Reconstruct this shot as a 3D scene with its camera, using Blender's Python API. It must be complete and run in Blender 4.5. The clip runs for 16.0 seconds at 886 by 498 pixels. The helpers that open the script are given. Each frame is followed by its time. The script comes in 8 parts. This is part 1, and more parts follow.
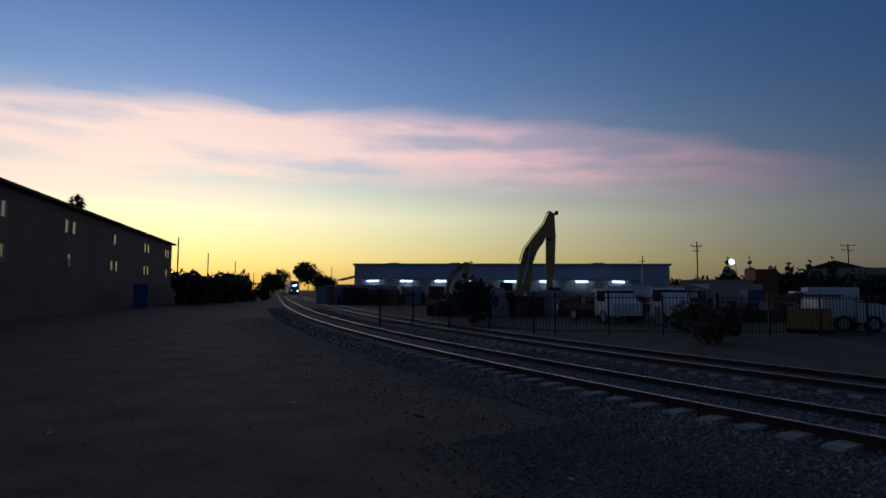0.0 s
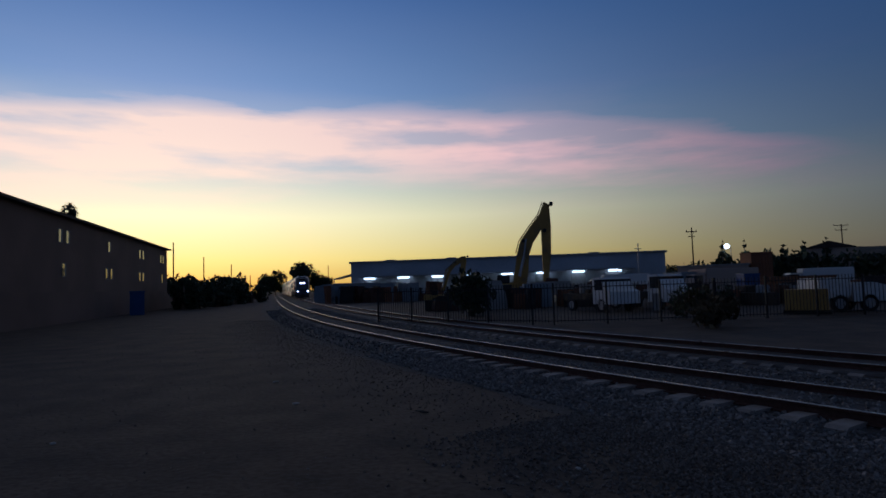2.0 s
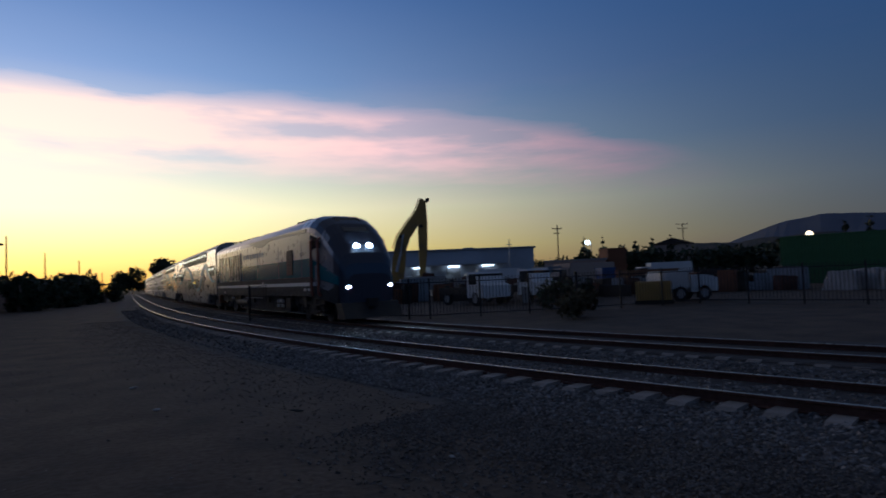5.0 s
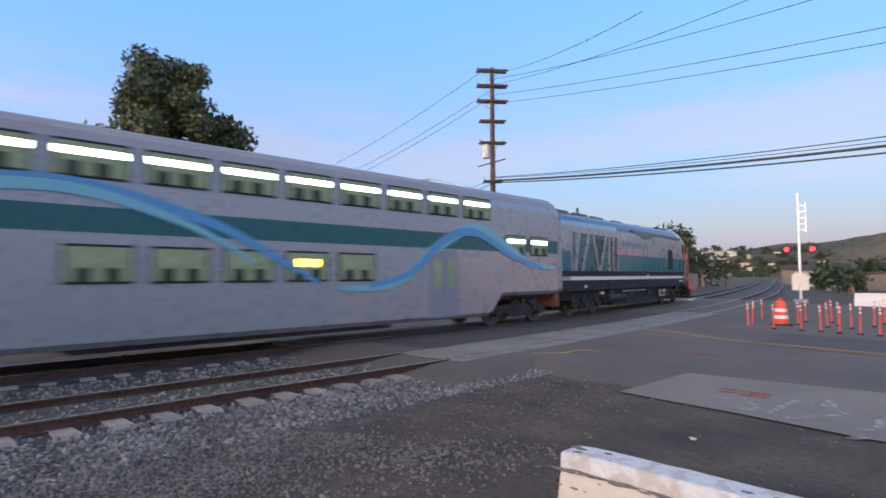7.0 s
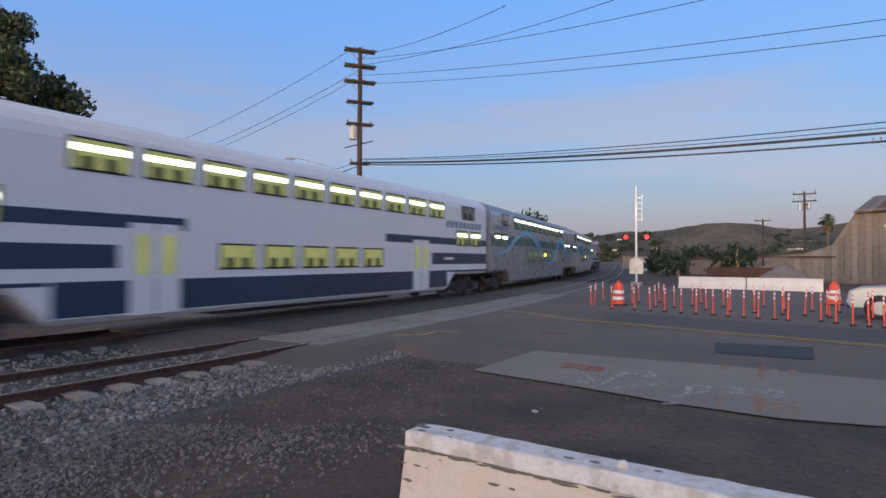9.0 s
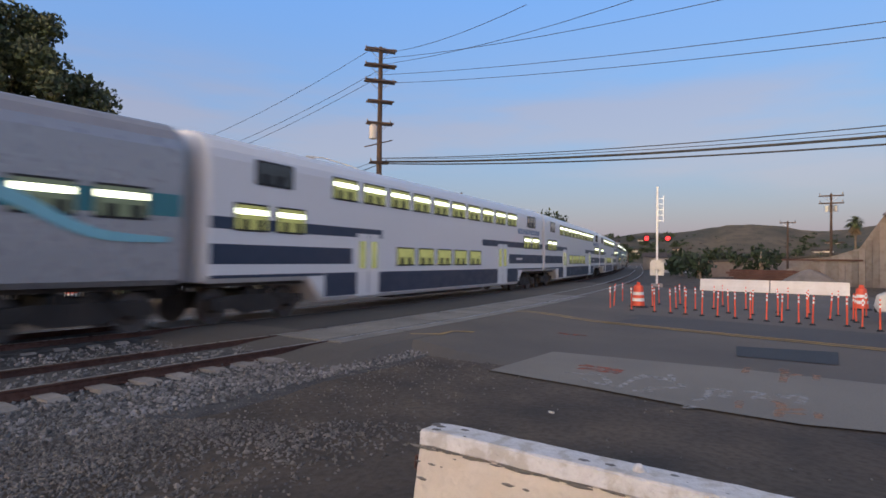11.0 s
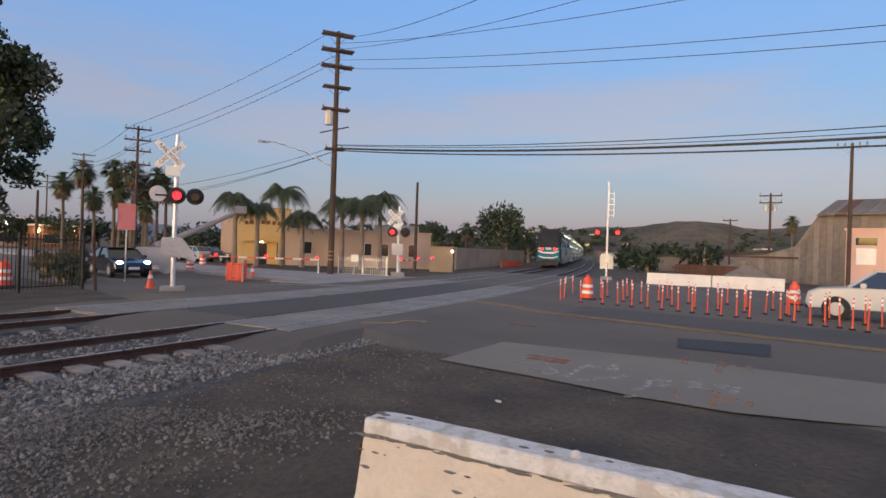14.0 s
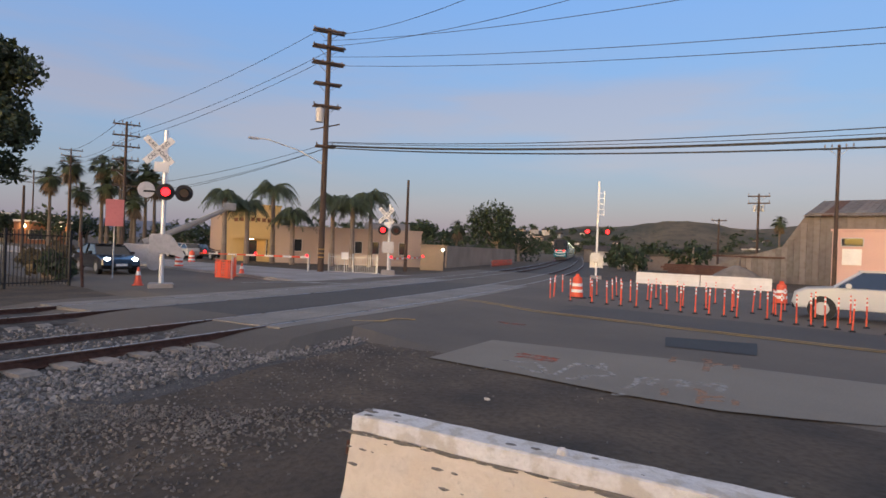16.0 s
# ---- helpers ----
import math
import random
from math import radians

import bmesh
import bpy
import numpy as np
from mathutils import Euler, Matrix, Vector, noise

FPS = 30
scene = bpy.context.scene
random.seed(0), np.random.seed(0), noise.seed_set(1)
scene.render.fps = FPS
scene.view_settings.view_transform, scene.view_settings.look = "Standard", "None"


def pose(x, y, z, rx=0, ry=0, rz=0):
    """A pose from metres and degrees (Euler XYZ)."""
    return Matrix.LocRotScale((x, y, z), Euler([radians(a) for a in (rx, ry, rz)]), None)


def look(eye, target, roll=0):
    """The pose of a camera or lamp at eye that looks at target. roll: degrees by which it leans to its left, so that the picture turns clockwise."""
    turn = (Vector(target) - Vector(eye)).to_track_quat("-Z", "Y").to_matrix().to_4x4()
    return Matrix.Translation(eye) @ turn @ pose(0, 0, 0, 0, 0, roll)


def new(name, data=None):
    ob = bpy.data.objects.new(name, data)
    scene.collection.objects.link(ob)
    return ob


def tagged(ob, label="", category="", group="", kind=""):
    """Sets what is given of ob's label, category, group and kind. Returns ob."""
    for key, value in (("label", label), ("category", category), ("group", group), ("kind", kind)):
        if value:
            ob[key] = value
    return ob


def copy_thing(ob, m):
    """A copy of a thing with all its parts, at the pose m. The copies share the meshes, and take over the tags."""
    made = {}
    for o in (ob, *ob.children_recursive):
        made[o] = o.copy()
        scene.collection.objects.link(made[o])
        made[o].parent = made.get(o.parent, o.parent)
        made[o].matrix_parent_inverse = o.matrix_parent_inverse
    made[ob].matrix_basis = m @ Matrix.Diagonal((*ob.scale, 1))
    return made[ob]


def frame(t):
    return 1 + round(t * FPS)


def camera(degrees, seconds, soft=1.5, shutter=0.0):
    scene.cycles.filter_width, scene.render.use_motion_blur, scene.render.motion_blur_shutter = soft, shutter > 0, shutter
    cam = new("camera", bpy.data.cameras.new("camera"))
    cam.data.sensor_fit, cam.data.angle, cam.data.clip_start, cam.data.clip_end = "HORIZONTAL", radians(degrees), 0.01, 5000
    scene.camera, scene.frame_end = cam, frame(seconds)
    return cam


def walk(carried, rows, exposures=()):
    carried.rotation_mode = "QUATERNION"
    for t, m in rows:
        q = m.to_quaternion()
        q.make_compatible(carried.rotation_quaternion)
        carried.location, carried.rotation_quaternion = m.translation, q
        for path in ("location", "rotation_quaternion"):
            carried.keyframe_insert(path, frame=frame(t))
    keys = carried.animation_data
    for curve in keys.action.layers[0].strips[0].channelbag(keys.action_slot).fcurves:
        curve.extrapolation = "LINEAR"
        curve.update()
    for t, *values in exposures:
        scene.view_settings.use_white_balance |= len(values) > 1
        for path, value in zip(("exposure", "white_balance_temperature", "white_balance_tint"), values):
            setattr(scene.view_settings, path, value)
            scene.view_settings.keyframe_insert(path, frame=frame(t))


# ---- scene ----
cam = camera(74.55, 16.0, soft=1.6, shutter=0.35)
PATH = [
    (0.0, pose(0.066, 0.245, 1.952, 94.08, -0.32, -0.00)),
    (0.5, pose(0.059, 0.241, 1.952, 94.15, -0.20, 0.27)),
    (1.0, pose(0.057, 0.244, 1.959, 94.42, -0.16, 0.94)),
    (1.5, pose(0.044, 0.232, 1.959, 94.31, 0.50, 0.49)),
    (2.0, pose(0.035, 0.260, 1.952, 93.59, 1.87, -0.28)),
    (2.5, pose(0.042, 0.259, 1.957, 93.53, 2.42, -0.79)),
    (3.0, pose(0.045, 0.250, 1.964, 93.47, 2.45, -1.19)),
    (5.3, pose(0.039, 0.213, 1.945, 92.61, 1.06, -16.76)),
    (5.5, pose(0.056, 0.093, 1.961, 93.32, -0.63, -23.50)),
    (5.7, pose(0.062, 0.112, 1.949, 93.63, -0.01, -37.8)),
    (5.8, pose(0.081, 0.135, 1.979, 93.01, -0.28, -45.6)),
    (5.9, pose(0.133, 0.161, 1.923, 93.02, -0.46, -53.4)),
    (6.0, pose(0.126, 0.140, 1.915, 93.01, -0.53, -60.8)),
    (6.2, pose(0.110, 0.085, 1.916, 93.2, -0.1, -74.4)),
    (6.5, pose(0.079, -0.006, 1.917, 93.32, 0.51, -91.0)),
    (7.0, pose(-0.001, -0.039, 1.944, 92.72, 0.27, -102.26)),
    (7.5, pose(-0.057, -0.094, 1.949, 91.90, 0.50, -107.40)),
    (8.0, pose(-0.057, -0.134, 1.943, 91.60, 1.11, -112.57)),
    (8.5, pose(-0.032, -0.156, 1.940, 91.06, 0.69, -114.17)),
    (9.0, pose(-0.041, -0.156, 1.947, 91.03, -0.19, -115.26)),
    (9.5, pose(-0.047, -0.152, 1.946, 91.36, -0.60, -113.65)),
    (12.0, pose(-0.050, -0.186, 1.949, 90.57, -0.93, -113.80)),
    (12.5, pose(-0.054, -0.194, 1.948, 90.32, -1.38, -115.06)),
    (13.0, pose(-0.061, -0.206, 1.949, 90.38, -1.81, -116.88)),
    (13.5, pose(-0.071, -0.210, 1.951, 90.30, -1.82, -117.61)),
    (14.0, pose(-0.076, -0.209, 1.947, 90.06, -1.96, -117.83)),
    (14.5, pose(-0.074, -0.212, 1.948, 89.90, -2.02, -117.84)),
    (15.0, pose(-0.080, -0.217, 1.947, 89.86, -2.00, -118.31)),
    (15.5, pose(-0.085, -0.212, 1.947, 89.75, -1.99, -118.33)),
    (16.0, pose(-0.088, -0.219, 1.943, 89.93, -2.28, -118.74)),
]
walk(cam, PATH, exposures=[(0.0, -1.1, 5000, 10), (3.0, -1.1, 5000, 10), (5.3, -0.6, 5200, 10), (5.6, 0.15, 5500, 10), (6.0, 2.0, 6150, 10), (6.5, 2.62, 6150, 10), (7.1, 2.4, 6350, 10), (7.7, 2.1, 6200, 10), (9.0, 1.95, 6350, 10), (12.0, 1.95, 6900, 10), (16.0, 1.95, 7100, 10)])

# ---- sky and light ----
SUN_YAW = 27.0                      # degrees left of +y where the sun has set
SUN_DIR = Vector((-math.sin(radians(SUN_YAW)), math.cos(radians(SUN_YAW)), 0.0))
world = bpy.data.worlds.new("dusk_sky")
scene.world = world
world.use_nodes = True
wn, wl = world.node_tree.nodes, world.node_tree.links
wn.clear()


def wmath(op, a, b=None, clamp=False):
    n = wn.new("ShaderNodeMath")
    n.operation = op
    n.use_clamp = clamp
    for i, v in enumerate((a, b)):
        if v is None:
            continue
        if isinstance(v, (int, float)):
            n.inputs[i].default_value = v
        else:
            wl.new(v, n.inputs[i])
    return n.outputs[0]


def wramp(fac, stops):
    n = wn.new("ShaderNodeValToRGB")
    els = n.color_ramp.elements
    while len(els) < len(stops):
        els.new(0.5)
    for e, (p, c) in zip(els, stops):
        e.position = p
        e.color = (*c, 1)
    wl.new(fac, n.inputs[0])
    return n.outputs[0]


def wmix(fac, a, b, kind="MIX"):
    n = wn.new("ShaderNodeMix")
    n.data_type = "RGBA"
    n.blend_type = kind
    for sock, v in ((n.inputs[0], fac), (n.inputs[6], a), (n.inputs[7], b)):
        if isinstance(v, (int, float)):
            sock.default_value = v
        elif isinstance(v, tuple):
            sock.default_value = (*v, 1)
        else:
            wl.new(v, sock)
    return n.outputs[2]


sky = wn.new("ShaderNodeTexSky")
sky.sky_type = "NISHITA"
sky.sun_disc = False
sky.sun_elevation = radians(1.0)
sky.sun_rotation = radians(-SUN_YAW)
sky.air_density, sky.dust_density, sky.ozone_density = 1.0, 1.0, 2.0
coord = wn.new("ShaderNodeTexCoord").outputs["Generated"]
sep = wn.new("ShaderNodeSeparateXYZ")
wl.new(coord, sep.inputs[0])
dot = wn.new("ShaderNodeVectorMath")
dot.operation = "DOT_PRODUCT"
dot.inputs[1].default_value = SUN_DIR
wl.new(coord, dot.inputs[0])
toward = wmath("POWER", wmath("MULTIPLY_ADD", dot.outputs["Value"], 0.5, True), 1.0)
toward.node.inputs[0].links[0].from_node.inputs[2].default_value = 0.5
up = wmath("MAXIMUM", sep.outputs[2], 0.0)
# after-glow: yellow to blue upward on the sunset side, dusky blue on the far side
west = wramp(up, [(0.0, (1.75, 0.92, 0.12)), (0.05, (2.5, 1.75, 0.42)), (0.12, (2.7, 2.2, 1.0)), (0.21, (1.25, 1.30, 1.15)), (0.32, (0.58, 0.76, 1.06)), (0.47, (0.24, 0.40, 0.76)), (0.75, (0.11, 0.11, 0.13))])
east = wramp(up, [(0.0, (0.054, 0.066, 0.100)), (0.08, (0.054, 0.073, 0.118)), (0.20, (0.044, 0.082, 0.160)), (0.45, (0.032, 0.086, 0.215)), (0.75, (0.100, 0.088, 0.086))])
glow = wmath("POWER", toward, 7.0)
air = wmix(glow, east, west)
# thin high cloud lit from below
stretch = wn.new("ShaderNodeMapping")
stretch.inputs["Scale"].default_value = (1.3, 1.0, 6.5)
stretch.inputs["Rotation"].default_value = (0.06, 0.10, 0.5)
stretch.inputs["Location"].default_value = (0.35, 0.1, 0.62)
wl.new(coord, stretch.inputs[0])
cl = wn.new("ShaderNodeTexNoise")
cl.inputs["Scale"].default_value, cl.inputs["Detail"].default_value, cl.inputs["Roughness"].default_value = 1.35, 6.0, 0.52
wl.new(stretch.outputs[0], cl.inputs["Vector"])
cover = wramp(cl.outputs["Fac"], [(0.0, (0, 0, 0)), (0.44, (0, 0, 0)), (0.60, (1, 1, 1)), (1.0, (1, 1, 1))])
band = wramp(up, [(0.0, (0, 0, 0)), (0.05, (0.1, 0.1, 0.1)), (0.14, (1, 1, 1)), (0.25, (1, 1, 1)), (0.33, (0.10, 0.10, 0.10)), (0.45, (0.02, 0.02, 0.02)), (1.0, (0.02, 0.02, 0.02))])
cloud_west = wramp(glow, [(0.0, (0.075, 0.080, 0.125)), (0.06, (0.34, 0.20, 0.25)), (0.15, (0.62, 0.34, 0.36)), (0.45, (2.2, 1.12, 0.86)), (1.0, (2.8, 1.8, 1.05))])
# one broad sheet of cloud over the sunset, thinning into a streak on its right
azim = wmath("ARCTAN2", sep.outputs[0], sep.outputs[1])
across = wmath("MULTIPLY_ADD", azim, 0.5)
across.node.inputs[2].default_value = 0.5
sheet_top = wramp(across, [(0.0, (0.24,) * 3), (0.18, (0.282,) * 3), (0.29, (0.304,) * 3), (0.47, (0.302,) * 3), (0.60, (0.278,) * 3), (0.72, (0.240,) * 3), (0.79, (0.202,) * 3), (0.84, (0.160,) * 3)])
sheet_low = wramp(across, [(0.0, (0.07,) * 3), (0.30, (0.10,) * 3), (0.42, (0.155,) * 3), (0.55, (0.150,) * 3), (0.68, (0.128,) * 3), (0.78, (0.105,) * 3), (0.84, (0.11,) * 3)])
wisp = wn.new("ShaderNodeMapping")
wisp.inputs["Scale"].default_value = (2.2, 2.2, 14.0)
wisp.inputs["Rotation"].default_value = (0.0, 0.16, 0.0)
wl.new(coord, wisp.inputs[0])
frayed = wn.new("ShaderNodeTexNoise")
frayed.inputs["Scale"].default_value, frayed.inputs["Detail"].default_value, frayed.inputs["Roughness"].default_value = 1.7, 7.0, 0.55
wl.new(wisp.outputs[0], frayed.inputs["Vector"])
ragged = wmath("MULTIPLY", wmath("SUBTRACT", frayed.outputs["Fac"], 0.5), 0.075)
height = wmath("ADD", sep.outputs[2], ragged)
under_top = wmath("MULTIPLY", wmath("SUBTRACT", sheet_top, height), 42.0, True)
over_low = wmath("MULTIPLY", wmath("SUBTRACT", height, sheet_low), 13.0, True)
thin = wramp(frayed.outputs["Fac"], [(0.0, (0.25,) * 3), (0.36, (0.35,) * 3), (0.58, (1.0,) * 3), (1.0, (1.0,) * 3)])
near_sun = wramp(across, [(0.0, (1.0,) * 3), (0.60, (1.0,) * 3), (0.78, (1.0,) * 3), (0.85, (0.0,) * 3)])
sheet = wmath("MULTIPLY", wmath("MULTIPLY", under_top, over_low), wmath("MULTIPLY", thin, near_sun))
sunset_side = wramp(across, [(0.0, (1.0,) * 3), (0.84, (1.0,) * 3), (0.98, (0.0,) * 3)])
elsewhere = wmath("MULTIPLY", wmath("MULTIPLY", wmath("MULTIPLY", cover, band), 0.95), wmath("SUBTRACT", 1.0, wmath("MULTIPLY", sunset_side, 0.88)))
amount = wmath("MAXIMUM", wmath("MULTIPLY", sheet, 0.85), elsewhere)
clouded = wmix(amount, air, cloud_west)
both = wmix(0.06, clouded, sky.outputs[0])
bg = wn.new("ShaderNodeBackground")
bg.inputs["Strength"].default_value = 1.0
wl.new(both, bg.inputs["Color"])
wo = wn.new("ShaderNodeOutputWorld")
wl.new(bg.outputs[0], wo.inputs["Surface"])

# last warm light from under the western horizon
sun_data = bpy.data.lights.new("sun", "SUN")
sun_data.energy, sun_data.angle, sun_data.color = 0.17, radians(14), (1.0, 0.76, 0.54)
sun = new("sun", sun_data)
sun.matrix_world = look((0, 0, 60), Vector((0, 0, 60)) - SUN_DIR * 50 + Vector((0, 0, -3.5)))


# ---- materials ----
def mat(name, base, rough=0.6, metal=0.0, var=0.25, scale=8.0, fine=80.0, bump=0.15, tint=None, emit=None, strength=0.0, alpha=None, coat=0.0, dirt=None, island=0.0, objvar=0.0):
    """A surface with two scales of colour change, relief and uneven gloss."""
    m = bpy.data.materials.new(name)
    m.use_nodes = True
    nt = m.node_tree
    n, l = nt.nodes, nt.links
    b = n["Principled BSDF"]
    b.inputs["Roughness"].default_value, b.inputs["Metallic"].default_value = rough, metal
    b.inputs["Coat Weight"].default_value = coat
    tc = n.new("ShaderNodeTexCoord").outputs["Object"]
    big, small = n.new("ShaderNodeTexNoise"), n.new("ShaderNodeTexNoise")
    for t, s, d in ((big, scale / 8, 5), (small, fine / 8, 4)):
        t.inputs["Scale"].default_value, t.inputs["Detail"].default_value = s, d
        l.new(tc, t.inputs["Vector"])
    other = tint or tuple(c * 0.45 for c in base)

    def mixed(fac, a, c2):
        x = n.new("ShaderNodeMix")
        x.data_type = "RGBA"
        for sock, v in ((x.inputs[0], fac), (x.inputs[6], a), (x.inputs[7], c2)):
            if isinstance(v, float):
                sock.default_value = v
            elif isinstance(v, tuple):
                sock.default_value = (*v, 1)
            else:
                l.new(v, sock)
        return x.outputs[2]

    def ranged(src, lo, hi, a, c2):
        x = n.new("ShaderNodeMapRange")
        x.inputs[1].default_value, x.inputs[2].default_value, x.inputs[3].default_value, x.inputs[4].default_value = lo, hi, a, c2
        l.new(src, x.inputs[0])
        return x.outputs[0]

    col = mixed(ranged(big.outputs["Fac"], 0.35, 0.7, 0.0, var * 1.6), base, other)
    col = mixed(ranged(small.outputs["Fac"], 0.45, 0.75, 0.0, var), col, other)
    if dirt:
        col = mixed(ranged(big.outputs["Fac"], 0.52, 0.60, 0.0, 0.8), col, dirt)
    if island or objvar:
        src = n.new("ShaderNodeNewGeometry").outputs["Random Per Island"] if island else n.new("ShaderNodeObjectInfo").outputs["Random"]
        amt = island or objvar
        x = n.new("ShaderNodeHueSaturation")
        l.new(ranged(src, 0, 1, 1 - amt, 1 + amt), x.inputs["Value"])
        l.new(col, x.inputs["Color"])
        col = x.outputs[0]
    l.new(col, b.inputs["Base Color"])
    sway = 0.12 if bump else 0.015
    l.new(ranged(small.outputs["Fac"], 0.3, 0.7, max(0.03, rough - sway), min(1.0, rough + sway)), b.inputs["Roughness"])
    if bump:
        bp = n.new("ShaderNodeBump")
        bp.inputs["Strength"].default_value, bp.inputs["Distance"].default_value = bump, 0.02
        l.new(small.outputs["Fac"], bp.inputs["Height"])
        l.new(bp.outputs[0], b.inputs["Normal"])
    if emit:
        b.inputs["Emission Color"].default_value, b.inputs["Emission Strength"].default_value = (*emit, 1), strength
    return m


def lamp_mat(name, colour, strength):
    return mat(name, tuple(min(1, 0.3 + 0.5 * c) for c in colour), 0.3, var=0.02, bump=0, emit=colour, strength=strength)


def sprayed(name, colour):
    """Thin sprayed paint: the surface beneath shows through its gaps."""
    m = mat(name, colour, 0.9, var=0.4, scale=30, fine=200, bump=0.0)
    n, l = m.node_tree.nodes, m.node_tree.links
    tc, speck, r = n.new("ShaderNodeTexCoord"), n.new("ShaderNodeTexNoise"), n.new("ShaderNodeMapRange")
    speck.inputs["Scale"].default_value, speck.inputs["Detail"].default_value = 9.0, 6.0
    l.new(tc.outputs["Object"], speck.inputs["Vector"])
    r.inputs[1].default_value, r.inputs[2].default_value, r.inputs[3].default_value, r.inputs[4].default_value = 0.32, 0.60, 0.0, 0.7
    l.new(speck.outputs["Fac"], r.inputs[0])
    l.new(r.outputs[0], n["Principled BSDF"].inputs["Alpha"])
    return m


